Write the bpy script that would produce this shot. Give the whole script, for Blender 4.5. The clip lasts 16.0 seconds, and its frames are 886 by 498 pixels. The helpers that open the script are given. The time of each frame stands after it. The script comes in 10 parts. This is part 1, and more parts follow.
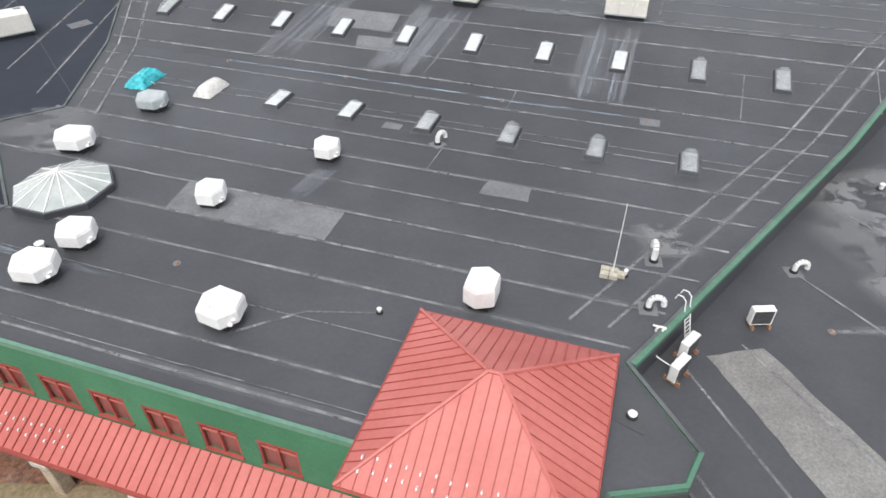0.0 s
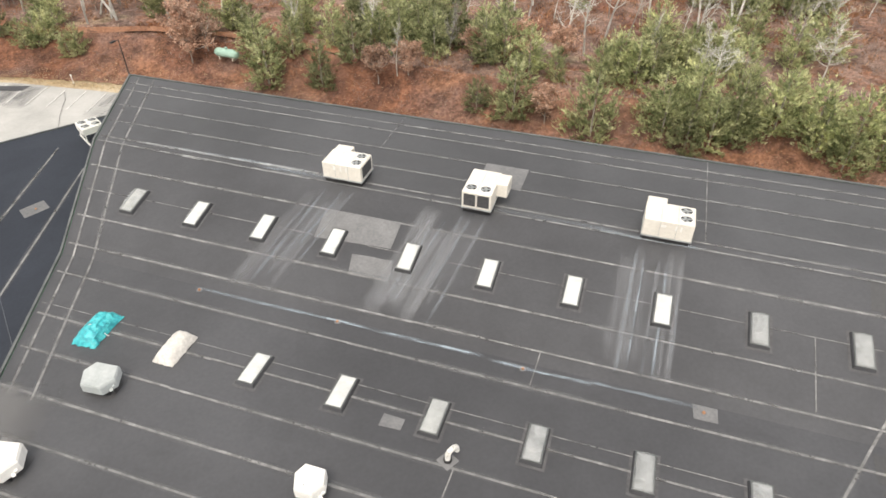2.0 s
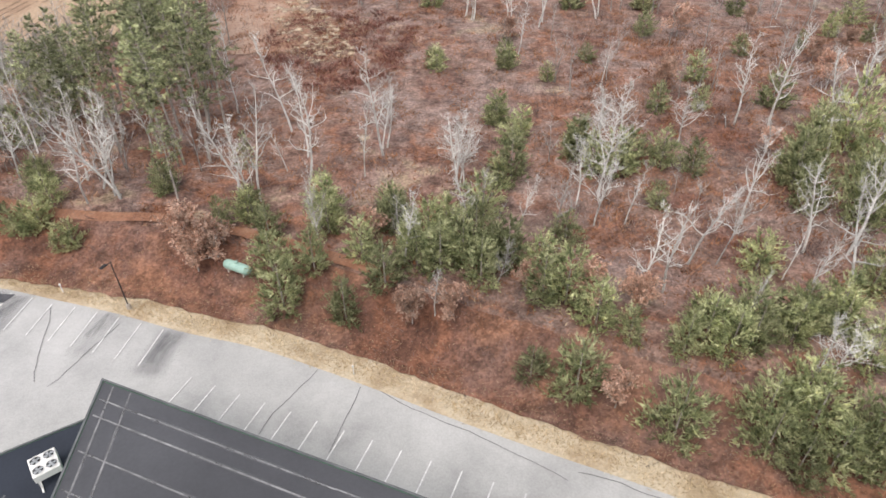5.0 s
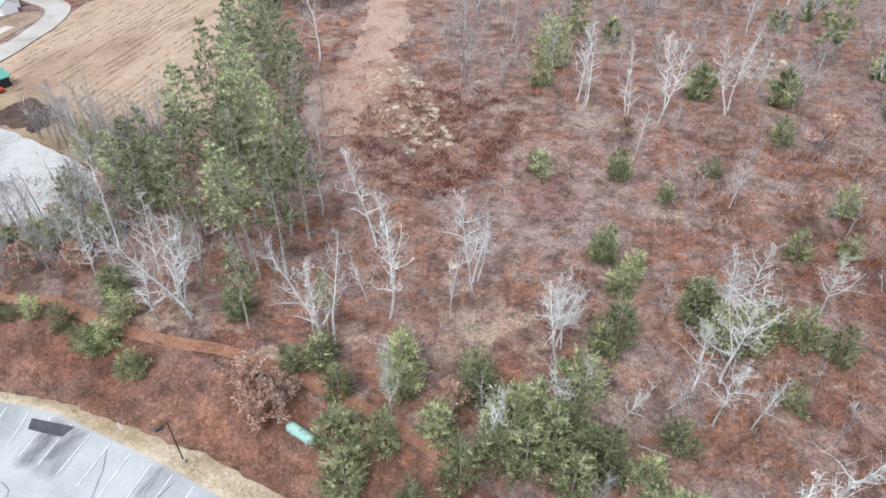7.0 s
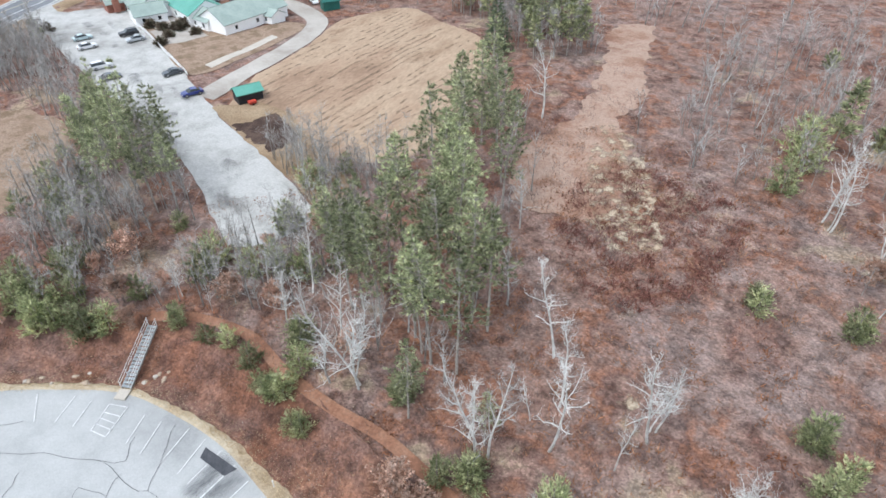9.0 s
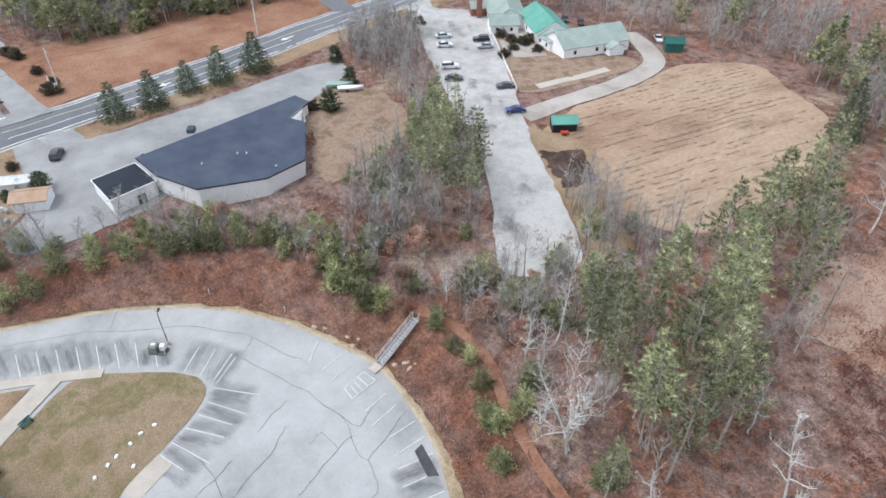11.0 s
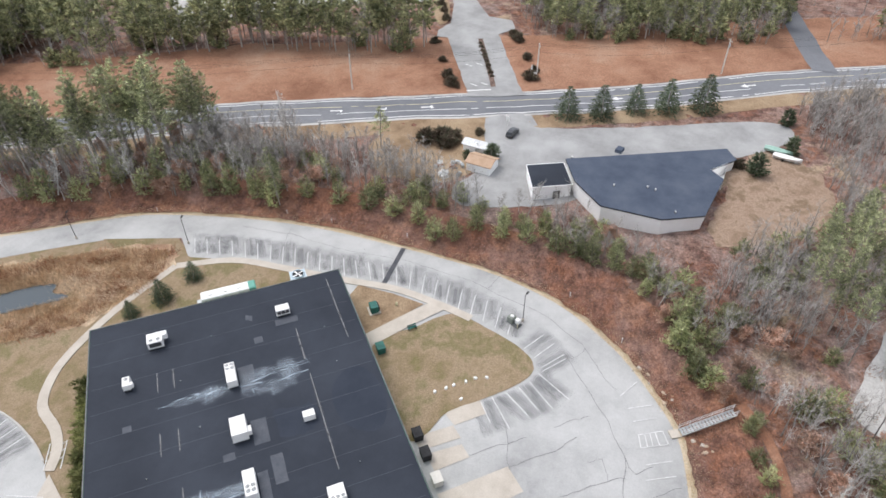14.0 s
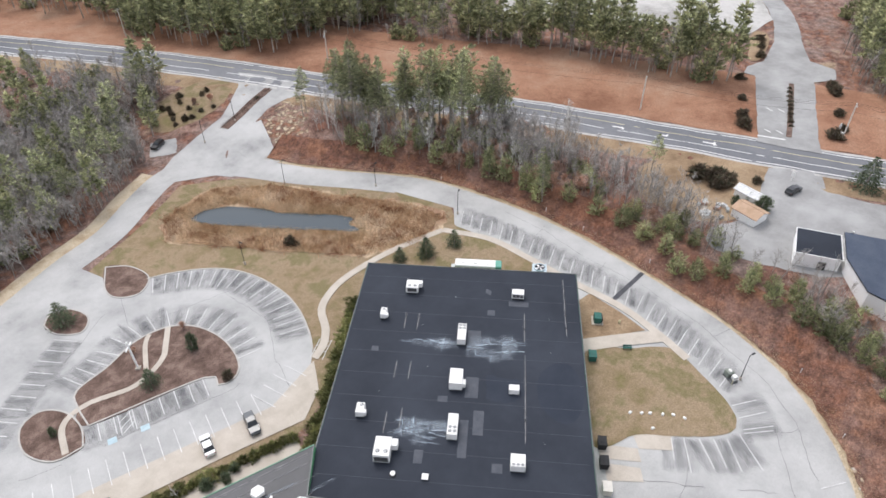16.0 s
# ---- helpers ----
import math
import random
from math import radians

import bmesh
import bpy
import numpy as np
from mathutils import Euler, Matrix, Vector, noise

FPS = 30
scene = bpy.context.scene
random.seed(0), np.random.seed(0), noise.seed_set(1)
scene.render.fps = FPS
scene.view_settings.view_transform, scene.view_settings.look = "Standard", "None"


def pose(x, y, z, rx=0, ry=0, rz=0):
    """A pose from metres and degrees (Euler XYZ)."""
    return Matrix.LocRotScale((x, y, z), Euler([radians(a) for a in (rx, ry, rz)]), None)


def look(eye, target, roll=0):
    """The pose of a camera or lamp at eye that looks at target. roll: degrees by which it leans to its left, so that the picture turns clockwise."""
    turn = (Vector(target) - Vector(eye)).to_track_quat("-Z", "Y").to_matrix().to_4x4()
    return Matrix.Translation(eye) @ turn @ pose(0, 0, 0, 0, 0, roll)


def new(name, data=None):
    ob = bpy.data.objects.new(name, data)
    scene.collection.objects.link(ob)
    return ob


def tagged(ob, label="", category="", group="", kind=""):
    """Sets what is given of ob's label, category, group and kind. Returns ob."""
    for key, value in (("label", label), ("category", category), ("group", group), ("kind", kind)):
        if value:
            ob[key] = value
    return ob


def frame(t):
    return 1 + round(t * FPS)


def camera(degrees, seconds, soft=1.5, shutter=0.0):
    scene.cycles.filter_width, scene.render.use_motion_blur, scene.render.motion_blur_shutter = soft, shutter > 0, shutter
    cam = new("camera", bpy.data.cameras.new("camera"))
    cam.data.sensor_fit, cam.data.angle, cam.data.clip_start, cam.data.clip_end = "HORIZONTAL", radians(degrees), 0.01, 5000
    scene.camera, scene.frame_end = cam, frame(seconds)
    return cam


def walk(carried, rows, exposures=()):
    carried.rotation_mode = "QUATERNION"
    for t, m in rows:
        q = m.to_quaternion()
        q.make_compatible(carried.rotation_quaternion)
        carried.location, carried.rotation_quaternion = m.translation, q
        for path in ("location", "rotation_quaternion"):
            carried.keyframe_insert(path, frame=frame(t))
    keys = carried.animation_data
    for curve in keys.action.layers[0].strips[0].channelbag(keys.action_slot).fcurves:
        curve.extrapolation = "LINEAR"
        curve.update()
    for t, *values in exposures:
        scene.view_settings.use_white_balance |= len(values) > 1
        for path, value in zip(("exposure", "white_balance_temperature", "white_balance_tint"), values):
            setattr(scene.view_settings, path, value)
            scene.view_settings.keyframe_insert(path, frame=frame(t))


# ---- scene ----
cam = camera(69.0, 16.0, soft=1.6)
METRES, EYE, TILT, LEAN, TURN = 116.0, 26.6, -39.0, 0.0, 0.0
ROWS = [
    (0.0, 0.0, 0.0, 0.0, -0.0, 0.0, 0.0),
    (0.5, -0.0009, 0.0137, 0.0324, -0.02, 0.14, 0.05),
    (1.0, -0.0019, 0.0285, 0.0666, -0.01, 0.26, 0.1),
    (1.5, -0.0029, 0.0446, 0.1028, 0.03, 0.29, 0.12),
    (2.0, -0.0042, 0.0616, 0.1395, 0.06, 0.42, 0.13),
    (2.5, -0.0057, 0.0791, 0.1771, 0.08, 0.52, 0.14),
    (3.0, -0.0067, 0.0976, 0.2154, 0.13, 0.6, 0.17),
    (3.5, -0.0078, 0.1163, 0.2545, 0.18, 0.68, 0.21),
    (4.0, -0.0094, 0.1357, 0.2935, 0.36, 0.8, 0.13),
    (4.5, -0.0119, 0.1546, 0.3331, 0.99, 0.86, -0.35),
    (5.0, -0.0164, 0.1736, 0.3728, 3.15, 0.81, -2.13),
    (7.5, -0.0558, 0.2573, 0.5577, 12.93, -0.31, -9.59),
    (8.0, -0.0673, 0.2662, 0.5862, 16.56, -1.04, -12.36),
    (10.5, -0.0982, 0.2482, 0.6839, 49.41, -13.99, -31.36),
    (11.0, -0.0983, 0.236, 0.6976, 57.12, -18.23, -34.13),
    (11.5, -0.0966, 0.2236, 0.7114, 65.11, -22.89, -36.22),
    (12.0, -0.0925, 0.2118, 0.7248, 73.36, -27.87, -37.73),
    (12.5, -0.0863, 0.1985, 0.7378, 81.84, -33.34, -38.65),
    (13.0, -0.0769, 0.1855, 0.7517, 90.53, -38.98, -38.91),
    (13.5, -0.0662, 0.1735, 0.7664, 99.22, -44.6, -38.48),
    (14.0, -0.0534, 0.1645, 0.7815, 107.79, -49.98, -37.4),
    (14.5, -0.0382, 0.1564, 0.7963, 115.98, -54.92, -35.75),
    (15.0, -0.0216, 0.15, 0.8151, 123.82, -59.47, -33.49),
    (15.5, -0.005, 0.1451, 0.8349, 131.27, -63.57, -30.79),
    (16.0, 0.0121, 0.1426, 0.8567, 137.94, -66.95, -27.8),
]
EXPOSURES = [(0.0, 1.0, 6680, 9), (0.7, 1.03, 7020, 9), (1.5, 1.15, 7500, 8), (3.0, 1.16, 7600, 13), (4.4, 1.03, 6970, 13), (5.0, 0.97, 6880, 13), (7.4, 1.14, 5980, 7), (8.2, 1.08, 5980, 6), (10.4, 0.87, 6080, 8), (12.5, 0.84, 6270, 11), (13.5, 0.87, 6470, 11), (14.8, 0.95, 6550, 11), (16.0, 0.89, 6570, 12)]
walk(cam, [(t, pose(0, 0, EYE, TILT, LEAN, TURN) @ pose(METRES * x, METRES * y, METRES * z, 90 + pitch, roll, yaw)) for t, x, y, z, yaw, pitch, roll in ROWS], EXPOSURES)

# ---- world, sun ----
world = bpy.data.worlds.new("overcast_sky")
scene.world = world
world.use_nodes = True
wn, wl = world.node_tree.nodes, world.node_tree.links
wn.clear()
sky = wn.new("ShaderNodeTexSky")
sky.sky_type = "NISHITA"
sky.sun_disc = False
sky.sun_elevation, sky.sun_rotation = radians(62), radians(200)
sky.air_density, sky.dust_density, sky.ozone_density = 1.0, 1.0, 1.0
soft_sky = wn.new("ShaderNodeHueSaturation")
soft_sky.inputs["Saturation"].default_value = 0.30
bg = wn.new("ShaderNodeBackground")
bg.inputs["Strength"].default_value = 0.15
wout = wn.new("ShaderNodeOutputWorld")
wl.new(sky.outputs[0], soft_sky.inputs["Color"])
wl.new(soft_sky.outputs[0], bg.inputs["Color"])
wl.new(bg.outputs[0], wout.inputs["Surface"])

sun_data = bpy.data.lights.new("sun", "SUN")
sun_data.energy, sun_data.angle, sun_data.color = 1.0, radians(30), (1.0, 0.97, 0.92)
sun = new("sun", sun_data)
sun.matrix_world = look((0, 0, 220), (40, 110, 0))

# ---- materials ----
MATS = {}


def surface(name, colors, big=0.15, fine=6.0, rough=0.85, metal=0.0, bump=0.15, spec=0.3, grain=0.25, island=0.0, per_object=0.0, stretch=(1, 1, 1), edges=(0.35, 0.65), bump_size=0.02, thin=0.0, detail=6.0, crisp=0.62, veil=None):
    """A weathered surface: colours blended by large soft noise, fine grain in brightness, fine relief."""
    m = bpy.data.materials.new(name)
    m.use_nodes = True
    n, l = m.node_tree.nodes, m.node_tree.links
    p = n["Principled BSDF"]
    geo = n.new("ShaderNodeNewGeometry")
    mp = n.new("ShaderNodeMapping")
    mp.inputs["Scale"].default_value = stretch
    l.new(geo.outputs["Position"], mp.inputs["Vector"])
    a = n.new("ShaderNodeTexNoise")
    a.inputs["Scale"].default_value, a.inputs["Detail"].default_value, a.inputs["Roughness"].default_value = big, detail, crisp
    l.new(mp.outputs[0], a.inputs["Vector"])
    ramp = n.new("ShaderNodeValToRGB")
    els = ramp.color_ramp.elements
    k = len(colors)
    els[0].position, els[0].color = edges[0], (*colors[0], 1)
    els[1].position, els[1].color = edges[1], (*colors[-1], 1)
    for i in range(1, k - 1):
        e = els.new(edges[0] + (edges[1] - edges[0]) * i / (k - 1))
        e.color = (*colors[i], 1)
    l.new(a.outputs["Fac"], ramp.inputs["Fac"])
    b = n.new("ShaderNodeTexNoise")
    b.inputs["Scale"].default_value, b.inputs["Detail"].default_value = fine, 4
    l.new(mp.outputs[0], b.inputs["Vector"])
    rng = n.new("ShaderNodeMapRange")
    rng.inputs["From Min"].default_value, rng.inputs["From Max"].default_value = 0.3, 0.7
    rng.inputs["To Min"].default_value, rng.inputs["To Max"].default_value = 1 - grain, 1 + grain
    l.new(b.outputs["Fac"], rng.inputs["Value"])
    value = rng.outputs[0]
    for amount, node, socket in ((island, "geo", "Random Per Island"), (per_object, "obj", "Random")):
        if amount:
            src = geo if node == "geo" else n.new("ShaderNodeObjectInfo")
            r2 = n.new("ShaderNodeMapRange")
            r2.inputs["To Min"].default_value, r2.inputs["To Max"].default_value = 1 - amount, 1 + amount
            l.new(src.outputs[socket], r2.inputs["Value"])
            mul = n.new("ShaderNodeMath")
            mul.operation = "MULTIPLY"
            l.new(value, mul.inputs[0])
            l.new(r2.outputs[0], mul.inputs[1])
            value = mul.outputs[0]
    mix = n.new("ShaderNodeVectorMath")
    mix.operation = "SCALE"
    l.new(ramp.outputs["Color"], mix.inputs[0])
    l.new(value, mix.inputs["Scale"])
    l.new(mix.outputs[0], p.inputs["Base Color"])
    p.inputs["Roughness"].default_value, p.inputs["Metallic"].default_value = rough, metal
    p.inputs["Specular IOR Level"].default_value = spec
    if bump:
        bp = n.new("ShaderNodeBump")
        bp.inputs["Strength"].default_value, bp.inputs["Distance"].default_value = bump, bump_size
        l.new(b.outputs["Fac"], bp.inputs["Height"])
        l.new(bp.outputs[0], p.inputs["Normal"])
    if thin:
        tr = n.new("ShaderNodeBsdfTranslucent")
        l.new(mix.outputs[0], tr.inputs["Color"])
        both = n.new("ShaderNodeMixShader")
        both.inputs["Fac"].default_value = thin
        l.new(p.outputs[0], both.inputs[1])
        l.new(tr.outputs[0], both.inputs[2])
        l.new(both.outputs[0], n["Material Output"].inputs["Surface"])
    if veil:
        c = n.new("ShaderNodeTexNoise")
        c.inputs["Scale"].default_value, c.inputs["Detail"].default_value = 0.6, 7
        l.new(mp.outputs[0], c.inputs["Vector"])
        r3 = n.new("ShaderNodeMapRange")
        r3.inputs["From Min"].default_value, r3.inputs["From Max"].default_value = 0.36, 0.66
        r3.inputs["To Min"].default_value, r3.inputs["To Max"].default_value = veil
        l.new(c.outputs["Fac"], r3.inputs["Value"])
        l.new(r3.outputs[0], p.inputs["Alpha"])
    MATS[name] = m
    return m


def soft_stain(name, color, strength=0.6, along=0.25, across=4.0, rough=0.8, edges=(0.38, 0.66)):
    """A stain that thins out to nothing at its edges, streaky along its own length (local y)."""
    m = bpy.data.materials.new(name)
    m.use_nodes = True
    n, l = m.node_tree.nodes, m.node_tree.links
    p = n["Principled BSDF"]
    tc = n.new("ShaderNodeTexCoord")
    info = n.new("ShaderNodeObjectInfo")
    xyz = n.new("ShaderNodeSeparateXYZ")
    l.new(tc.outputs["Generated"], xyz.inputs[0])

    def math_node(op, a, b=None):
        k = n.new("ShaderNodeMath")
        k.operation = op
        for i, v in enumerate((a, b)):
            if v is None:
                continue
            if isinstance(v, (int, float)):
                k.inputs[i].default_value = v
            else:
                l.new(v, k.inputs[i])
        return k.outputs[0]
    fades = []
    for s, gain in ((xyz.outputs[0], 1.6), (xyz.outputs[1], 3.2)):
        k = math_node("MULTIPLY", math_node("SUBTRACT", 0.5, math_node("ABSOLUTE", math_node("SUBTRACT", s, 0.5))), 2 * gain)
        fades.append(math_node("MINIMUM", k, 1.0))
    shift = n.new("ShaderNodeVectorMath")
    shift.operation = "ADD"
    l.new(tc.outputs["Object"], shift.inputs[0])
    l.new(math_node("MULTIPLY", info.outputs["Random"], 60.0), shift.inputs[1])
    mp = n.new("ShaderNodeMapping")
    mp.inputs["Scale"].default_value = (across, along, 1)
    l.new(shift.outputs[0], mp.inputs["Vector"])
    t = n.new("ShaderNodeTexNoise")
    t.inputs["Scale"].default_value, t.inputs["Detail"].default_value, t.inputs["Roughness"].default_value = 1.0, 7, 0.65
    l.new(mp.outputs[0], t.inputs["Vector"])
    r = n.new("ShaderNodeMapRange")
    r.inputs["From Min"].default_value, r.inputs["From Max"].default_value = edges
    l.new(t.outputs["Fac"], r.inputs["Value"])
    each = math_node("ADD", math_node("MULTIPLY", info.outputs["Random"], 0.7), 0.5)
    a = math_node("MULTIPLY", math_node("MULTIPLY", fades[0], fades[1]), math_node("MULTIPLY", r.outputs[0], math_node("MULTIPLY", each, strength)))
    l.new(a, p.inputs["Alpha"])
    p.inputs["Base Color"].default_value = (*color, 1)
    p.inputs["Roughness"].default_value = rough
    p.inputs["Specular IOR Level"].default_value = 0.25
    MATS[name] = m
    return m


def glass_like(name, color, rough, alpha_spec=0.6, transmission=0.0):
    m = bpy.data.materials.new(name)
    m.use_nodes = True
    p = m.node_tree.nodes["Principled BSDF"]
    p.inputs["Base Color"].default_value = (*color, 1)
    p.inputs["Roughness"].default_value = rough
    p.inputs["Specular IOR Level"].default_value = alpha_spec
    p.inputs["Transmission Weight"].default_value = transmission
    return m


def forest_floor(name, hues, dark=0.5, seed=0.0, grey=0.6, flecks=4.5):
    """Fallen leaves: broad drifts of different hue, thin grey patches, dark hollows and single leaf flecks."""
    m = bpy.data.materials.new(name)
    m.use_nodes = True
    n, l = m.node_tree.nodes, m.node_tree.links
    p = n["Principled BSDF"]
    geo = n.new("ShaderNodeNewGeometry")
    mp = n.new("ShaderNodeMapping")
    mp.inputs["Location"].default_value = (seed, seed * 0.7, 0)
    l.new(geo.outputs["Position"], mp.inputs["Vector"])

    def cloud(scale, detail, rough, lo, hi, out_lo=0.0, out_hi=1.0):
        t = n.new("ShaderNodeTexNoise")
        t.inputs["Scale"].default_value, t.inputs["Detail"].default_value, t.inputs["Roughness"].default_value = scale, detail, rough
        l.new(mp.outputs[0], t.inputs["Vector"])
        r = n.new("ShaderNodeMapRange")
        r.inputs["From Min"].default_value, r.inputs["From Max"].default_value = lo, hi
        r.inputs["To Min"].default_value, r.inputs["To Max"].default_value = out_lo, out_hi
        l.new(t.outputs["Fac"], r.inputs["Value"])
        return r.outputs[0]
    ramp = n.new("ShaderNodeValToRGB")
    els = ramp.color_ramp.elements
    els[0].position, els[0].color = 0.0, (*hues[0], 1)
    els[1].position, els[1].color = 1.0, (*hues[-1], 1)
    for i in range(1, len(hues) - 1):
        els.new(i / (len(hues) - 1)).color = (*hues[i], 1)
    l.new(cloud(0.06, 9, 0.66, 0.36, 0.64), ramp.inputs["Fac"])
    mix = n.new("ShaderNodeMix")
    mix.data_type = "RGBA"
    l.new(cloud(0.075, 10, 0.66, 0.47, 0.62, 0, grey), mix.inputs[0])
    l.new(ramp.outputs[0], mix.inputs[6])
    mix.inputs[7].default_value = (0.30, 0.24, 0.222, 1)
    leaf = n.new("ShaderNodeTexVoronoi")
    leaf.inputs["Scale"].default_value = flecks
    l.new(mp.outputs[0], leaf.inputs["Vector"])
    tone = n.new("ShaderNodeSeparateColor")
    l.new(leaf.outputs["Color"], tone.inputs[0])
    fleck = n.new("ShaderNodeMapRange")
    fleck.inputs["To Min"].default_value, fleck.inputs["To Max"].default_value = 0.72, 1.3
    l.new(tone.outputs[0], fleck.inputs["Value"])
    value = fleck.outputs[0]
    for other in (cloud(0.42, 10, 0.72, 0.36, 0.56, dark, 1.08), cloud(1.7, 6, 0.7, 0.3, 0.7, 0.7, 1.28)):
        mul = n.new("ShaderNodeMath")
        mul.operation = "MULTIPLY"
        l.new(value, mul.inputs[0])
        l.new(other, mul.inputs[1])
        value = mul.outputs[0]
    sc = n.new("ShaderNodeVectorMath")
    sc.operation = "SCALE"
    l.new(mix.outputs[2], sc.inputs[0])
    l.new(value, sc.inputs["Scale"])
    l.new(sc.outputs[0], p.inputs["Base Color"])
    p.inputs["Roughness"].default_value = 0.95
    p.inputs["Specular IOR Level"].default_value = 0.1
    bp = n.new("ShaderNodeBump")
    bp.inputs["Strength"].default_value, bp.inputs["Distance"].default_value = 0.7, 0.15
    l.new(value, bp.inputs["Height"])
    l.new(bp.outputs[0], p.inputs["Normal"])
    return m


LITTER = forest_floor("leaf_litter", [(0.235, 0.118, 0.085), (0.165, 0.095, 0.078), (0.28, 0.175, 0.14), (0.265, 0.18, 0.152), (0.275, 0.135, 0.088), (0.185, 0.11, 0.09), (0.30, 0.195, 0.158), (0.36, 0.27, 0.19)], 0.46, 0.0, 0.55)
BANK = forest_floor("embankment_brush_litter", [(0.15, 0.077, 0.056), (0.235, 0.11, 0.07), (0.17, 0.09, 0.068), (0.265, 0.132, 0.084), (0.19, 0.10, 0.072)], 0.5, 31.0, 0.22)
TRAIL = surface("bare_red_trail", [(0.20, 0.098, 0.064), (0.275, 0.14, 0.09), (0.33, 0.19, 0.13)], big=0.3, fine=3.0, grain=0.2, bump=0.3, rough=0.95, spec=0.1)
STRAW = surface("dry_straw_verge", [(0.36, 0.275, 0.185), (0.47, 0.38, 0.27), (0.54, 0.46, 0.345), (0.49, 0.405, 0.29)], big=0.2, fine=3.5, grain=0.14, bump=0.4, rough=0.95, spec=0.1, bump_size=0.06, detail=10, crisp=0.66)
STRAWTHIN = surface("patchy_straw", [(0.32, 0.22, 0.15), (0.43, 0.33, 0.235), (0.50, 0.42, 0.32)], big=0.3, fine=3.5, grain=0.25, bump=0.5, rough=0.95, spec=0.1, bump_size=0.06, detail=10, crisp=0.7, veil=(-0.35, 1.0))
LAWN = surface("winter_lawn", [(0.18, 0.155, 0.075), (0.235, 0.178, 0.108), (0.295, 0.222, 0.15), (0.185, 0.158, 0.082), (0.265, 0.20, 0.13)], big=0.10, fine=5.0, grain=0.24, bump=0.4, rough=0.95, spec=0.1, bump_size=0.05, detail=10, crisp=0.7, edges=(0.34, 0.66))
BROWNGRASS = surface("brown_dry_grass", [(0.20, 0.135, 0.085), (0.30, 0.215, 0.14), (0.36, 0.27, 0.18)], big=0.12, fine=4.0, grain=0.25, bump=0.5, rough=0.95, spec=0.1)
NEEDLES = surface("pine_needle_carpet", [(0.22, 0.11, 0.07), (0.32, 0.175, 0.115), (0.37, 0.235, 0.165)], big=0.05, fine=3.0, grain=0.3, bump=0.4, rough=0.95, spec=0.1, detail=10, crisp=0.7)
FIELD = surface("harvested_field", [(0.27, 0.18, 0.125), (0.36, 0.25, 0.175), (0.42, 0.31, 0.22), (0.30, 0.205, 0.14)], big=0.07, fine=2.4, grain=0.16, bump=0.2, rough=0.95, spec=0.1, detail=11, crisp=0.68, stretch=(1, 0.35, 1))
SOIL = surface("bare_red_soil", [(0.24, 0.13, 0.09), (0.32, 0.20, 0.148), (0.40, 0.285, 0.225), (0.29, 0.175, 0.128)], big=0.10, fine=2.6, grain=0.2, bump=0.3, rough=0.95, spec=0.1, detail=11, crisp=0.7)
MULCH = surface("dark_mulch", [(0.095, 0.064, 0.053), (0.155, 0.105, 0.087), (0.23, 0.165, 0.138)], big=0.4, fine=5.0, grain=0.4, bump=0.7, rough=0.95, spec=0.1)
ASPHALT = surface("worn_grey_asphalt", [(0.275, 0.275, 0.273), (0.365, 0.364, 0.36), (0.43, 0.428, 0.422), (0.475, 0.473, 0.467)], big=0.06, fine=7.0, grain=0.08, bump=0.15, rough=0.85, spec=0.25, detail=10, crisp=0.68, edges=(0.32, 0.62))
YARD = surface("grey_weathered_asphalt", [(0.25, 0.248, 0.245), (0.315, 0.313, 0.31), (0.37, 0.368, 0.365)], big=0.12, fine=7.0, grain=0.07, bump=0.1, rough=0.85, spec=0.25, detail=9, crisp=0.66)
TAR = surface("dark_asphalt_patch", [(0.055, 0.057, 0.065), (0.10, 0.10, 0.11)], big=0.5, fine=6.0, grain=0.2, rough=0.9)
HIGHWAY = surface("highway_asphalt", [(0.13, 0.135, 0.15), (0.17, 0.175, 0.19), (0.21, 0.215, 0.23)], big=0.05, fine=4.0, grain=0.1, stretch=(0.5, 0.5, 1), rough=0.85)
GRAVEL = surface("pale_gravel", [(0.27, 0.258, 0.245), (0.40, 0.388, 0.37), (0.50, 0.487, 0.47), (0.44, 0.428, 0.41)], big=0.07, fine=3.0, grain=0.12, bump=0.15, rough=0.95, detail=11, crisp=0.74)
TANGRAVEL = surface("tan_gravel", [(0.32, 0.28, 0.245), (0.42, 0.38, 0.34), (0.49, 0.45, 0.41)], big=0.1, fine=3.0, grain=0.08, bump=0.15, rough=0.95, detail=10, crisp=0.68)
DARKSOIL = surface("dark_wet_soil", [(0.048, 0.031, 0.026), (0.075, 0.05, 0.041), (0.115, 0.078, 0.063)], big=0.3, fine=4.0, grain=0.35, bump=0.5, rough=0.95, spec=0.1)
CONCRETE = surface("pale_concrete", [(0.44, 0.39, 0.335), (0.53, 0.48, 0.42)], big=0.3, fine=6.0, grain=0.08, rough=0.9)
KERB = surface("granite_kerb", [(0.40, 0.385, 0.36), (0.50, 0.48, 0.45)], big=0.8, fine=8.0, grain=0.12, rough=0.9)
PAINT = surface("worn_white_road_paint", [(0.52, 0.52, 0.52), (0.74, 0.74, 0.73)], big=0.9, fine=7.0, grain=0.15, rough=0.8)
YELLOW = surface("worn_yellow_road_paint", [(0.50, 0.45, 0.28), (0.62, 0.57, 0.40)], big=0.9, fine=7.0, grain=0.15, rough=0.8)
BLUEPAINT = surface("pale_blue_road_paint", [(0.38, 0.50, 0.55), (0.48, 0.60, 0.65)], big=0.9, fine=7.0, grain=0.15, rough=0.8)
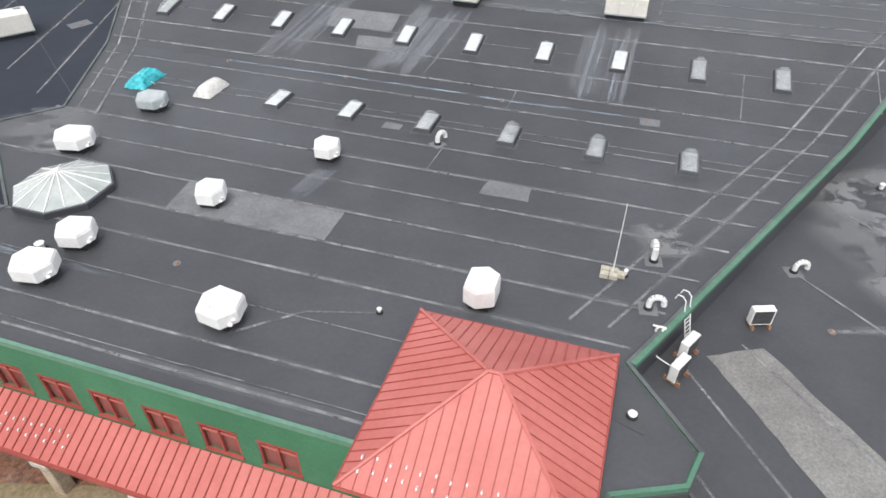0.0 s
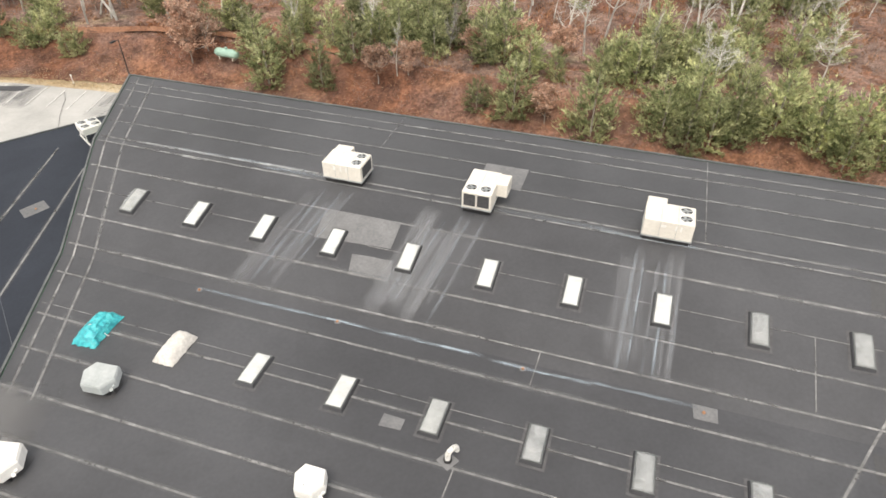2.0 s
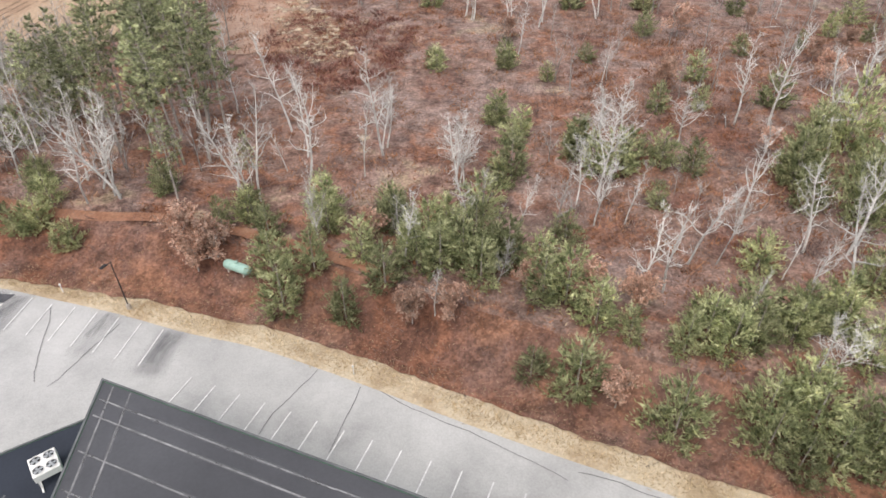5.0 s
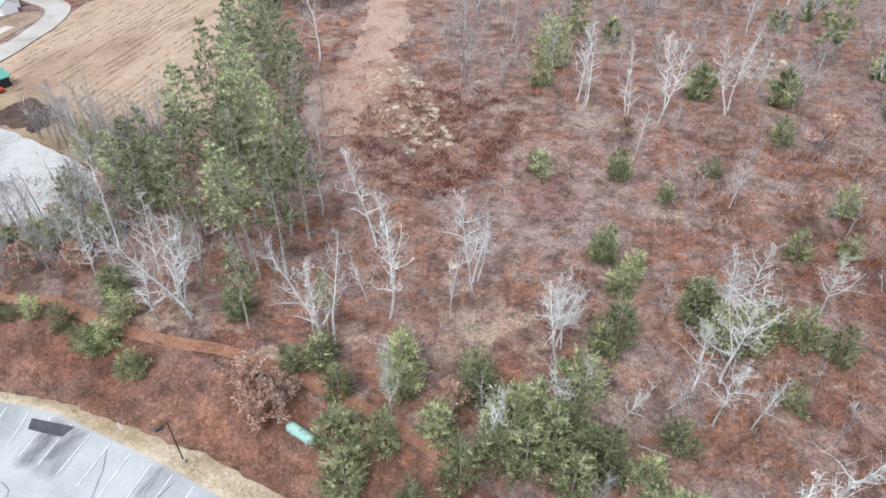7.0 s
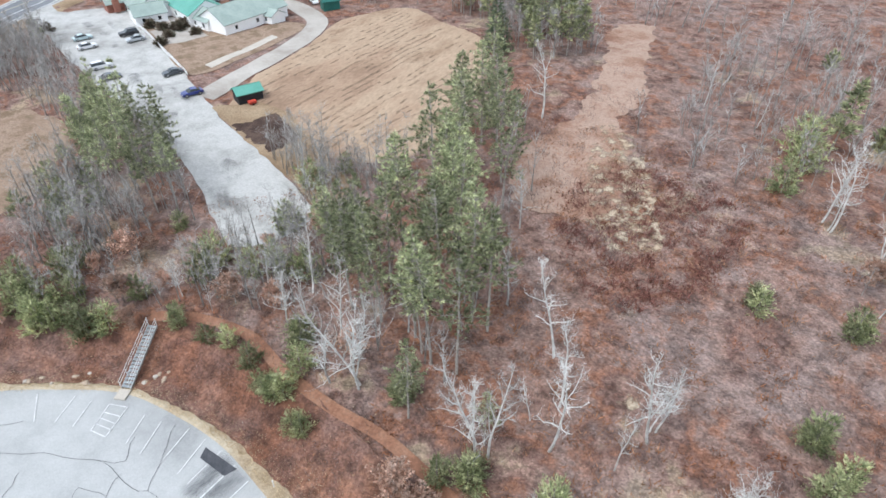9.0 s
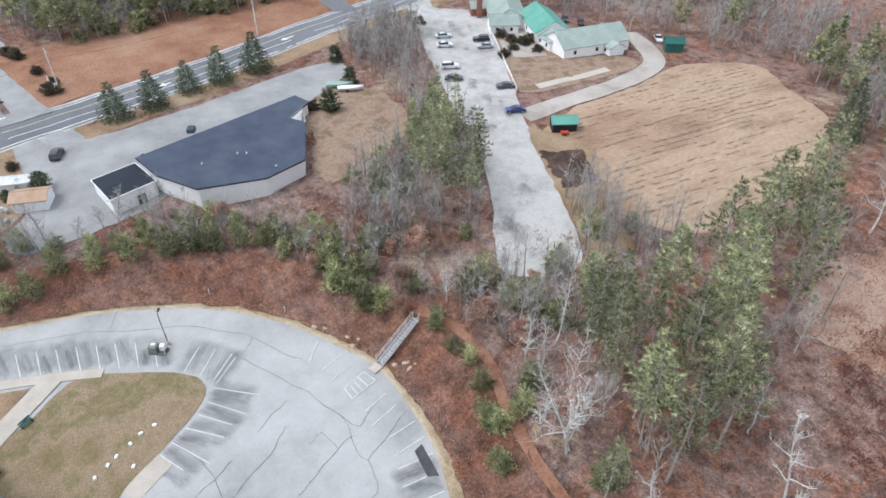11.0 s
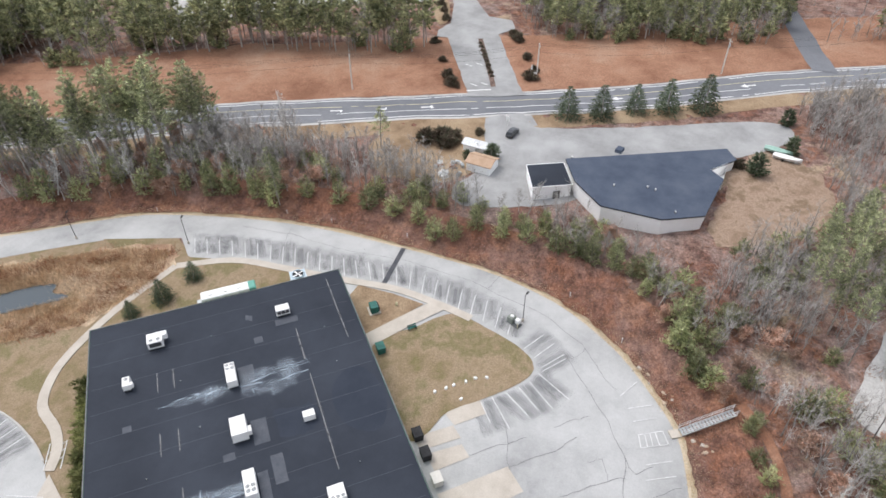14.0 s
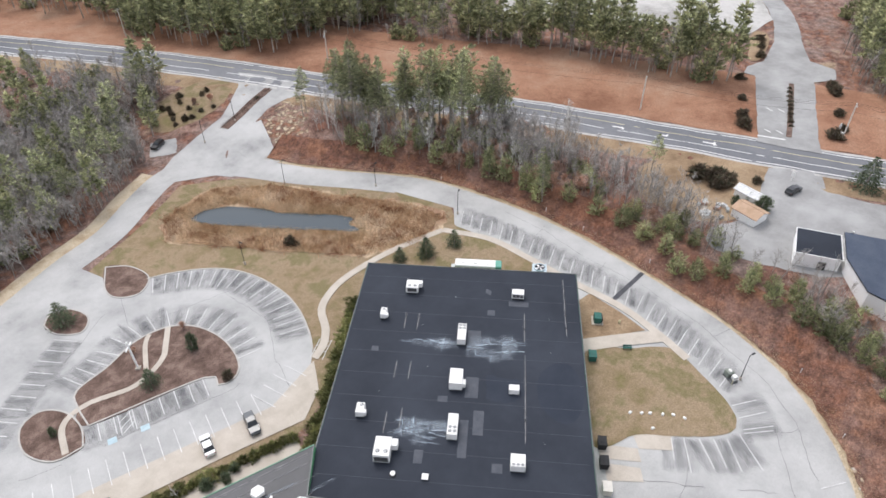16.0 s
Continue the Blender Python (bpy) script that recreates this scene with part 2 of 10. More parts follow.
CRACK = surface("open_asphalt_crack", [(0.06, 0.061, 0.066), (0.115, 0.116, 0.122)], big=1.5, fine=8.0, grain=0.2, rough=0.9)
MEMBRANE = surface("black_rubber_roof_membrane", [(0.0425, 0.0435, 0.049), (0.055, 0.0562, 0.063), (0.071, 0.0725, 0.081)], big=0.07, fine=5.0, grain=0.07, bump=0.05, rough=0.52, spec=0.48, detail=9, crisp=0.66)
MEMBRANE_B = surface("dark_roof_membrane", [(0.0235, 0.028, 0.0385), (0.030, 0.0356, 0.048), (0.038, 0.0446, 0.0590)], big=0.06, fine=5.0, grain=0.06, bump=0.05, rough=0.72, spec=0.16, detail=9, crisp=0.66)
SEAM = surface("weathered_seam_tape", [(0.14, 0.14, 0.145), (0.23, 0.23, 0.235), (0.34, 0.34, 0.345)], big=1.1, fine=7.0, grain=0.2, rough=0.8, veil=(0.5, 1.0))
RUNOFF = soft_stain("chalky_runoff_film", (0.30, 0.31, 0.335), 0.52, 0.05, 2.2)
CHALK = soft_stain("chalk_dust_smear", (0.36, 0.415, 0.475), 0.5, 0.4, 4.0)
WINGCHALK = soft_stain("white_chalk_bloom", (0.44, 0.52, 0.60), 0.7, 0.6, 5.0, edges=(0.36, 0.66))
SEAMHAZE = soft_stain("pale_seam_haze", (0.22, 0.225, 0.235), 0.32, 2.0, 0.25, edges=(0.25, 0.6))
WETGRAVEL = soft_stain("damp_gravel_patch", (0.27, 0.265, 0.26), 0.6, 0.2, 0.35)
BAYWASH = soft_stain("grimy_bay_wash", (0.215, 0.216, 0.224), 0.45, 0.25, 0.5, edges=(0.26, 0.64))
TYREMARK = soft_stain("oil_and_tyre_smear", (0.12, 0.123, 0.135), 0.42, 0.22, 0.9, edges=(0.38, 0.66))
ROOFPATCH = surface("pale_roof_patch", [(0.13, 0.132, 0.14), (0.19, 0.192, 0.20)], big=0.5, fine=6.0, grain=0.12, rough=0.75)
WORNTAPE = surface("bare_white_seam_tape", [(0.26, 0.27, 0.285), (0.40, 0.41, 0.42)], big=1.3, fine=7.0, grain=0.2, rough=0.8, veil=(0.5, 1.0))
SCUFF = surface("chalky_runoff_stain", [(0.082, 0.085, 0.092), (0.12, 0.124, 0.133), (0.20, 0.206, 0.22), (0.28, 0.287, 0.30)], big=1.6, fine=7.0, grain=0.3, rough=0.8, edges=(0.38, 0.72))

OLDMEMBRANE = surface("black_rubber_roof_membrane", [(0.043, 0.0435, 0.0465), (0.056, 0.0565, 0.060), (0.072, 0.0725, 0.077)], big=0.07, fine=5.0, grain=0.07, bump=0.05, rough=0.52, spec=0.48, detail=9, crisp=0.66)
# pale grey base colour stands in for sky mirrored in the water
PUDDLE = soft_stain("puddle_with_painted_sky_sheen", (0.21, 0.21, 0.215), 0.75, 0.42, 0.42, 0.12, (0.44, 0.50))
COPING = surface("dark_metal_coping", [(0.085, 0.092, 0.095), (0.15, 0.158, 0.16)], big=0.7, fine=6.0, grain=0.1, rough=0.5, metal=0.2)
TRIMGREEN = surface("pale_green_metal_edge", [(0.10, 0.22, 0.155), (0.15, 0.28, 0.205)], big=0.7, fine=6.0, grain=0.1, rough=0.5, metal=0.1)
STEPGREEN = surface("mid_green_metal_cap", [(0.075, 0.17, 0.115), (0.10, 0.215, 0.15)], big=0.7, fine=6.0, grain=0.1, rough=0.5)
GREEN = surface("green_stucco", [(0.052, 0.165, 0.088), (0.062, 0.19, 0.102), (0.075, 0.22, 0.118)], big=0.25, fine=9.0, grain=0.08, bump=0.2, rough=0.9)
RED = surface("coral_red_metal_roof", [(0.41, 0.10, 0.086), (0.47, 0.128, 0.11), (0.52, 0.157, 0.138)], big=0.18, fine=5.0, grain=0.05, bump=0.03, rough=0.5, spec=0.4)
REDTRIM = surface("dark_red_metal_trim", [(0.28, 0.055, 0.045), (0.36, 0.08, 0.065)], big=0.8, fine=6.0, grain=0.1, rough=0.5)
WINGLASS = glass_like("red_tinted_window_glass", (0.24, 0.095, 0.08), 0.12, 0.6)
WHITE = surface("white_painted_metal", [(0.72, 0.71, 0.69), (0.80, 0.79, 0.78)], big=0.6, fine=5.0, grain=0.05, bump=0.03, rough=0.45, spec=0.4)
BEIGE = surface("beige_unit_casing", [(0.64, 0.605, 0.555), (0.72, 0.685, 0.635)], big=0.6, fine=5.0, grain=0.06, bump=0.03, rough=0.5, spec=0.4)
GREYMETAL = surface("galvanised_metal", [(0.35, 0.37, 0.38), (0.50, 0.52, 0.53)], big=1.5, fine=8.0, grain=0.12, rough=0.45, metal=0.6)
DARK = surface("dark_rubber_and_louvre", [(0.018, 0.018, 0.02), (0.035, 0.035, 0.038)], big=1.5, fine=9.0, grain=0.2, rough=0.7)
COIL = surface("condenser_coil_fins", [(0.06, 0.06, 0.065), (0.12, 0.12, 0.125)], big=3.0, fine=20.0, grain=0.3, rough=0.5, metal=0.4, stretch=(1, 1, 6))
DOME_W = surface("white_diffuser_panel", [(0.56, 0.57, 0.57), (0.70, 0.71, 0.71)], big=2.0, fine=6.0, grain=0.05, rough=0.5)
DOME_G = surface("grey_light_well", [(0.17, 0.175, 0.185), (0.31, 0.32, 0.33)], big=1.2, fine=5.0, grain=0.15, rough=0.6)
DOME_M = surface("hazy_diffuser_panel", [(0.30, 0.31, 0.31), (0.42, 0.43, 0.43)], big=2.0, fine=6.0, grain=0.08, rough=0.5)
ACRYLIC = glass_like("clear_acrylic_dome", (0.62, 0.65, 0.66), 0.22, 0.7)
ACRYLIC.node_tree.nodes["Principled BSDF"].inputs["Alpha"].default_value = 0.24
OCTGLASS = surface("milky_wired_glass", [(0.34, 0.37, 0.355), (0.46, 0.485, 0.47)], big=0.8, fine=5.0, grain=0.06, rough=0.2, spec=0.6)
TARP = surface("crumpled_turquoise_tarp", [(0.015, 0.27, 0.33), (0.03, 0.42, 0.47), (0.06, 0.50, 0.54)], big=2.5, fine=6.0, grain=0.2, bump=0.6, rough=0.4, spec=0.5, bump_size=0.08)
RUST = surface("rusty_stained_metal", [(0.25, 0.11, 0.06), (0.38, 0.22, 0.14)], big=3.0, fine=9.0, grain=0.3, rough=0.8)
STONE = surface("tan_stone", [(0.38, 0.29, 0.21), (0.50, 0.40, 0.31)], big=1.5, fine=8.0, grain=0.2, bump=0.4, rough=0.9)
WHITEWALL = surface("white_painted_wall", [(0.86, 0.855, 0.845), (0.92, 0.915, 0.905)], big=0.3, fine=7.0, grain=0.04, rough=0.8)
BLUEROOF = surface("slate_blue_shingle_roof", [(0.042, 0.055, 0.085), (0.06, 0.076, 0.11), (0.078, 0.094, 0.128)], big=0.12, fine=5.0, grain=0.12, rough=0.8)
GREENROOF = surface("sea_green_metal_roof", [(0.10, 0.30, 0.24), (0.15, 0.38, 0.31)], big=0.3, fine=5.0, grain=0.07, rough=0.5)
GREYGREEN = surface("pale_grey_green_shingles", [(0.27, 0.33, 0.30), (0.36, 0.42, 0.385)], big=0.3, fine=5.0, grain=0.08, rough=0.85)
TANROOF = surface("tan_shingle_roof", [(0.40, 0.27, 0.18), (0.50, 0.35, 0.25)], big=0.6, fine=6.0, grain=0.1, rough=0.9)
BRICK = surface("red_brick", [(0.24, 0.10, 0.07), (0.33, 0.15, 0.11)], big=2.0, fine=9.0, grain=0.25, rough=0.9)
WATER = glass_like("dark_pond_water", (0.045, 0.06, 0.07), 0.12, 0.55)
BARK_PALE = surface("pale_grey_bark", [(0.40, 0.38, 0.355), (0.56, 0.54, 0.51), (0.70, 0.68, 0.66)], big=0.9, fine=6.0, grain=0.2, bump=0.4, rough=0.9, per_object=0.25)
BARK_GREY = surface("grey_brown_bark", [(0.25, 0.228, 0.212), (0.355, 0.332, 0.312), (0.47, 0.45, 0.43)], big=0.9, fine=6.0, grain=0.25, bump=0.4, rough=0.9, per_object=0.25)
BARK_PINE = surface("pine_bark", [(0.27, 0.235, 0.205), (0.42, 0.385, 0.35)], big=0.9, fine=6.0, grain=0.3, bump=0.5, rough=0.95)
PINE = surface("pine_needles", [(0.15, 0.172, 0.092), (0.37, 0.395, 0.23), (0.65, 0.655, 0.43)], big=0.9, fine=2.0, grain=0.3, island=0.5, per_object=0.35, bump=0, rough=0.7, spec=0.2, thin=0.45, edges=(0.38, 0.64))
FARPINE = surface("dark_pine_needles", [(0.18, 0.20, 0.11), (0.37, 0.385, 0.22), (0.60, 0.59, 0.36)], big=0.4, fine=1.0, grain=0.3, island=0.5, bump=0, rough=0.7, spec=0.2, thin=0.4, edges=(0.38, 0.64))
YOUNGPINE = surface("young_pine_needles", [(0.17, 0.20, 0.10), (0.37, 0.395, 0.215), (0.62, 0.62, 0.39)], big=0.7, fine=2.0, grain=0.3, island=0.35, per_object=0.35, bump=0, rough=0.7, spec=0.2, thin=0.45, edges=(0.36, 0.62))
HEDGE = surface("hedge_leaves", [(0.14, 0.155, 0.062), (0.225, 0.23, 0.095), (0.32, 0.31, 0.145)], big=0.5, fine=2.0, grain=0.3, island=0.5, per_object=0.35, bump=0, rough=0.7, spec=0.25, thin=0.35)
SPRUCE = surface("spruce_needles", [(0.075, 0.10, 0.06), (0.125, 0.155, 0.095), (0.185, 0.215, 0.13)], big=0.8, fine=3.0, grain=0.25, island=0.45, per_object=0.2, bump=0, rough=0.7, spec=0.25, thin=0.2)
BROWNLEAF = surface("withered_oak_leaves", [(0.40, 0.235, 0.17), (0.54, 0.36, 0.275), (0.66, 0.49, 0.40)], big=0.8, fine=3.0, grain=0.25, island=0.4, per_object=0.25, bump=0, rough=0.8, spec=0.2, thin=0.4)
BUSHDARK = surface("dark_winter_bush", [(0.115, 0.085, 0.065), (0.165, 0.132, 0.095), (0.12, 0.125, 0.08)], big=0.8, fine=3.0, grain=0.3, island=0.4, per_object=0.2, bump=0, rough=0.8, spec=0.2, thin=0.2)
TWIG = surface("grey_red_brush_twigs", [(0.13, 0.085, 0.075), (0.20, 0.15, 0.135), (0.29, 0.245, 0.23)], big=0.12, fine=2.0, grain=0.3, island=0.5, bump=0, rough=0.9, spec=0.15)
REDBRUSH = surface("dark_red_brambles", [(0.14, 0.06, 0.05), (0.20, 0.09, 0.07), (0.27, 0.14, 0.11)], big=0.4, fine=2.0, grain=0.3, island=0.5, bump=0, rough=0.9, spec=0.15)
FERN = surface("rusty_dead_fern_and_leaves", [(0.23, 0.095, 0.05), (0.30, 0.145, 0.08), (0.36, 0.215, 0.14)], big=0.12, fine=2.0, grain=0.3, island=0.45, bump=0, rough=0.9, spec=0.15, thin=0.2)
REED = surface("dry_reeds", [(0.44, 0.29, 0.175), (0.58, 0.43, 0.28), (0.70, 0.56, 0.40), (0.76, 0.64, 0.49)], big=0.12, fine=3.0, grain=0.2, island=0.4, bump=0, rough=0.9, spec=0.15, thin=0.45)
STRAWBLADE = surface("straw_blades", [(0.40, 0.29, 0.17), (0.53, 0.42, 0.27), (0.62, 0.52, 0.37)], big=0.3, fine=3.0, grain=0.2, island=0.35, bump=0, rough=0.9, spec=0.15, thin=0.2)
TANKGREEN = surface("pale_green_tank_paint", [(0.27, 0.42, 0.36), (0.36, 0.52, 0.45)], big=0.8, fine=5.0, grain=0.1, rough=0.5)
TEAL = surface("dark_teal_paint", [(0.02, 0.10, 0.085), (0.035, 0.15, 0.125)], big=0.8, fine=5.0, grain=0.1, rough=0.5)
POLEWOOD = surface("weathered_pole_wood", [(0.54, 0.50, 0.45), (0.68, 0.64, 0.59)], big=1.0, fine=6.0, grain=0.2, rough=0.9)
WIRE = surface("black_wire", [(0.03, 0.03, 0.03), (0.05, 0.05, 0.05)], rough=0.6)
TYRE = surface("tyre_rubber", [(0.02, 0.02, 0.02), (0.03, 0.03, 0.03)], big=3, fine=9, rough=0.85)
CARGLASS = glass_like("dark_car_glass", (0.02, 0.024, 0.028), 0.06, 0.7)
CHROME = surface("alloy_rim", [(0.45, 0.45, 0.46), (0.55, 0.55, 0.56)], big=3, fine=9, rough=0.3, metal=0.8)


def car_paint(name, c):
    m = glass_like(name, c, 0.28, 0.5)
    m.node_tree.nodes["Principled BSDF"].inputs["Coat Weight"].default_value = 0.6
    return m


CARS = {k: car_paint(k + "_car_paint", c) for k, c in dict(white=(0.75, 0.75, 0.76), silver=(0.42, 0.44, 0.46), black=(0.018, 0.018, 0.022), dark=(0.05, 0.058, 0.07), blue=(0.02, 0.035, 0.20), pale=(0.48, 0.58, 0.60)).items()}


# ---- geometry helpers ----
class Geo:
    """Collects points and faces for one mesh."""

    def __init__(self):
        self.v, self.f = [], []

    def add(self, pts, faces):
        o = len(self.v)
        self.v.extend(tuple(p) for p in pts)
        self.f.extend(tuple(i + o for i in f) for f in faces)
        return self

    def box(self, c, s, rz=0.0, top=1.0, tilt=None):
        """A box at centre c of size s; top scales the upper face."""
        x, y, z = s[0] / 2, s[1] / 2, s[2] / 2
        pts = [Vector((sx * x * (top if sz > 0 else 1), sy * y * (top if sz > 0 else 1), sz * z)) for sz in (-1, 1) for sx, sy in ((-1, -1), (1, -1), (1, 1), (-1, 1))]
        m = Matrix.Rotation(rz, 3, "Z")
        if tilt is not None:
            m = m @ tilt
        pts = [m @ p + Vector(c) for p in pts]
        return self.add(pts, [(3, 2, 1, 0), (4, 5, 6, 7), (0, 1, 5, 4), (1, 2, 6, 5), (2, 3, 7, 6), (3, 0, 4, 7)])

    def cbox(self, c, s, ch=0.05, rz=0.0):
        """A box whose upright and upper edges are chamfered."""
        x, y, z = s[0] / 2, s[1] / 2, s[2]

        def ring(k, zz):
            a, b = x - k, y - k
            q = min(ch, a * 0.9, b * 0.9)
            return [(-a + q, -b, zz), (a - q, -b, zz), (a, -b + q, zz), (a, b - q, zz), (a - q, b, zz), (-a + q, b, zz), (-a, b - q, zz), (-a, -b + q, zz)]
        pts = ring(0, -z / 2) + ring(0, z / 2 - ch) + ring(ch, z / 2)
        m = Matrix.Rotation(rz, 3, "Z")
        pts = [m @ Vector(p) + Vector(c) for p in pts]
        faces = [tuple(range(7, -1, -1)), tuple(range(16, 24))]
        for r in (0, 8):
            faces += [(r + i, r + (i + 1) % 8, r + 8 + (i + 1) % 8, r + 8 + i) for i in range(8)]
        return self.add(pts, faces)

    def tube(self, p0, p1, r0, r1, n=6, caps=False):
        p0, p1 = Vector(p0), Vector(p1)
        d = (p1 - p0)
        if d.length < 1e-6:
            return self
        d.normalize()
        a = d.orthogonal().normalized()
        b = d.cross(a)
        pts = []
        for p, r in ((p0, r0), (p1, r1)):
            for i in range(n):
                t = 2 * math.pi * i / n
                pts.append(p + a * (r * math.cos(t)) + b * (r * math.sin(t)))
        faces = [(i, (i + 1) % n, n + (i + 1) % n, n + i) for i in range(n)]
        if caps:
            faces += [tuple(range(n - 1, -1, -1)), tuple(range(n, 2 * n))]
        return self.add(pts, faces)

    def prism(self, outline, z0, z1):
        n = len(outline)
        area = sum(outline[i - 1][0] * outline[i][1] - outline[i][0] * outline[i - 1][1] for i in range(n))
        o = list(outline) if area > 0 else list(reversed(outline))
        pts = [(x, y, z0) for x, y in o] + [(x, y, z1) for x, y in o]
        return self.add(pts, [tuple(range(n - 1, -1, -1)), tuple(range(n, 2 * n))] + [(i, (i + 1) % n, n + (i + 1) % n, n + i) for i in range(n)])

    def mesh(self, name, material, smooth=False):
        me = bpy.data.meshes.new(name)
        me.from_pydata(self.v, [], self.f)
        me.materials.append(material)
        if smooth:
            me.polygons.foreach_set("use_smooth", [True] * len(me.polygons))
        me.update()
        return me


def part(name, geo, material, parent=None, label="", smooth=False):
    """Links a mesh as one object under a thing or part."""
    ob = new(name, geo if isinstance(geo, bpy.types.Mesh) else geo.mesh(name, material, smooth))
    if parent is not None:
        ob.parent = parent
    if label:
        ob["label"] = label
    return ob


def thing(name, m, label, category, group="", kind=""):
    ob = new(name)
    ob.empty_display_size = 0.2
    ob.matrix_basis = m
    return tagged(ob, label, category, group, kind)


# ---- the lie of the land ----
# outer edge of the perimeter road, from the pond round the back of the buildings
EDGE = [(-82, -64), (-88, -51), (-100, -31), (-105, -20), (-108.5, 0), (-109, 18), (-107, 36), (-104.5, 52), (-101.5, 62.5), (-96.5, 72.7), (-88.5, 82), (-81, 87.6), (-72.8, 92.2), (-64, 93.6), (-56, 93.6), (-47.7, 92), (-40, 90.3), (-31.6, 88), (-23.6, 86.3), (-14, 83), (0, 77.6), (10.4, 74), (20, 70.6), (36, 65.5), (90, 47)]


def ease(a, b, x):
    t = np.clip((x - a) / (b - a), 0, 1)
    return t * t * (3 - 2 * t)


def beyond(px, py):
    """Signed distance outside the perimeter road's edge."""
    px, py = np.asarray(px, float), np.asarray(py, float)
    best, side = np.full(px.shape, 1e9), np.ones(px.shape)
    for (ax, ay), (bx, by) in zip(EDGE, EDGE[1:]):
        dx, dy = bx - ax, by - ay
        s = np.clip(((px - ax) * dx + (py - ay) * dy) / (dx * dx + dy * dy), 0, 1)
        d = np.hypot(ax + s * dx - px, ay + s * dy - py)
        near = d < best - 1e-9
        best = np.where(near, d, best)
        side = np.where(near, np.where(dx * (py - ay) - dy * (px - ax) > 0, 1, -1), side)
    return best * side


def land(x, y):
    x, y = np.asarray(x, float), np.asarray(y, float)
    d = beyond(x, y)
    bank = 3.3 * ease(3.2, 11.0, d) + 1.9 * ease(8, 46, d) + 1.2 * ease(46, 110, d)
    north = ease(-88, -42, y)
    gentle = 5.2 * ease(4, 62, -(x + 60) * 0.93 - (y + 72) * 0.37)
    rough = 0.22 * np.sin(x * 0.31 + 1.3 * np.sin(y * 0.17)) * np.cos(y * 0.27 + np.sin(x * 0.13)) * ease(9, 20, d)
    s = np.clip(((x + 57) * -19 + (y + 51) * 26) / (19 * 19 + 26 * 26), 0, 1)
    pond = np.hypot(-57 - 19 * s - x, -51 + 26 * s - y)
    return bank * north + gentle * (1 - north) + rough - 0.9 * (1 - ease(3, 10, pond))


GX = np.concatenate([[-2600, -1800, -1200, -850, -620, -480, -400], np.arange(-345, 150, 2.5), [175, 230, 330, 500, 800, 1300, 2000, 2600]])
GY = np.concatenate([[-2600, -1800, -1200, -850, -600, -430, -330], np.arange(-270, 320, 2.5), [345, 400, 500, 700, 1000, 1500, 2200, 2600]])
GZ = land(*np.meshgrid(GX, GY, indexing="ij"))


def height(x, y):
    """Height of the ground sheet, as it is meshed."""
    x, y = np.asarray(x, float), np.asarray(y, float)
    i = np.clip(np.searchsorted(GX, x) - 1, 0, len(GX) - 2)
    j = np.clip(np.searchsorted(GY, y) - 1, 0, len(GY) - 2)
    a, b = (x - GX[i]) / (GX[i + 1] - GX[i]), (y - GY[j]) / (GY[j + 1] - GY[j])
    return (GZ[i, j] * (1 - a) + GZ[i + 1, j] * a) * (1 - b) + (GZ[i, j + 1] * (1 - a) + GZ[i + 1, j + 1] * a) * b


def grid_mesh():
    nx, ny = len(GX), len(GY)
    X, Y = np.meshgrid(GX, GY, indexing="ij")
    v = np.stack([X, Y, GZ], -1).reshape(-1, 3)
    i, j = np.meshgrid(np.arange(nx - 1), np.arange(ny - 1), indexing="ij")
    a = (i * ny + j).ravel()
    f = np.stack([a, a + ny, a + ny + 1, a + 1], -1)
    me = bpy.data.meshes.new("ground")
    me.from_pydata(v.tolist(), [], f.tolist())
    me.materials.append(LITTER)
    me.polygons.foreach_set("use_smooth", [True] * len(me.polygons))
    return me


tagged(new("ground", grid_mesh()), "woodland ground covered with red-brown fallen leaves", "ground", kind="structure")


def curve(pts, step=1.5, closed=False):
    """A smooth line through the given plan points (Catmull-Rom), at even steps."""
    p = [np.array(q, float) for q in pts]
    n, out = len(p), []
    for i in range(n if closed else n - 1):
        p1, p2 = p[i], p[(i + 1) % n]
        p0 = p[i - 1] if closed or i else 2 * p1 - p2
        p3 = p[(i + 2) % n] if closed or i + 2 < n else 2 * p2 - p1
        k = max(1, int(np.linalg.norm(p2 - p1) / step))
        for t in np.arange(k) / k:
            out.append(0.5 * (2 * p1 + (p2 - p0) * t + (2 * p0 - 5 * p1 + 4 * p2 - p3) * t * t + (3 * p1 - p0 - 3 * p2 + p3) * t ** 3))
    if not closed:
        out.append(p[-1])
    return np.array(out)


def straight(pts, step=1.5, closed=True):
    out = []
    for a, b in zip(pts, list(pts[1:]) + ([pts[0]] if closed else [])):
        a, b = np.array(a, float), np.array(b, float)
        k = max(1, int(np.linalg.norm(b - a) / step))
        out += [a + (b - a) * i / k for i in range(k)]
    if not closed:
        out.append(np.array(pts[-1], float))
    return np.array(out)


def inside(px, py, poly):
    r = np.zeros(np.shape(px), bool)
    n = len(poly)
    for i in range(n):
        x1, y1 = poly[i - 1]
        x2, y2 = poly[i]
        if y1 == y2:
            continue
        r ^= ((y1 > py) != (y2 > py)) & (px < (x2 - x1) * (py - y1) / (y2 - y1) + x1)
    return r


def offset(line, d):
    """The line moved d metres to its left."""
    t = np.gradient(line, axis=0)
    t /= np.linalg.norm(t, axis=1)[:, None] + 1e-9
    return line + np.stack([-t[:, 1], t[:, 0]], -1) * d


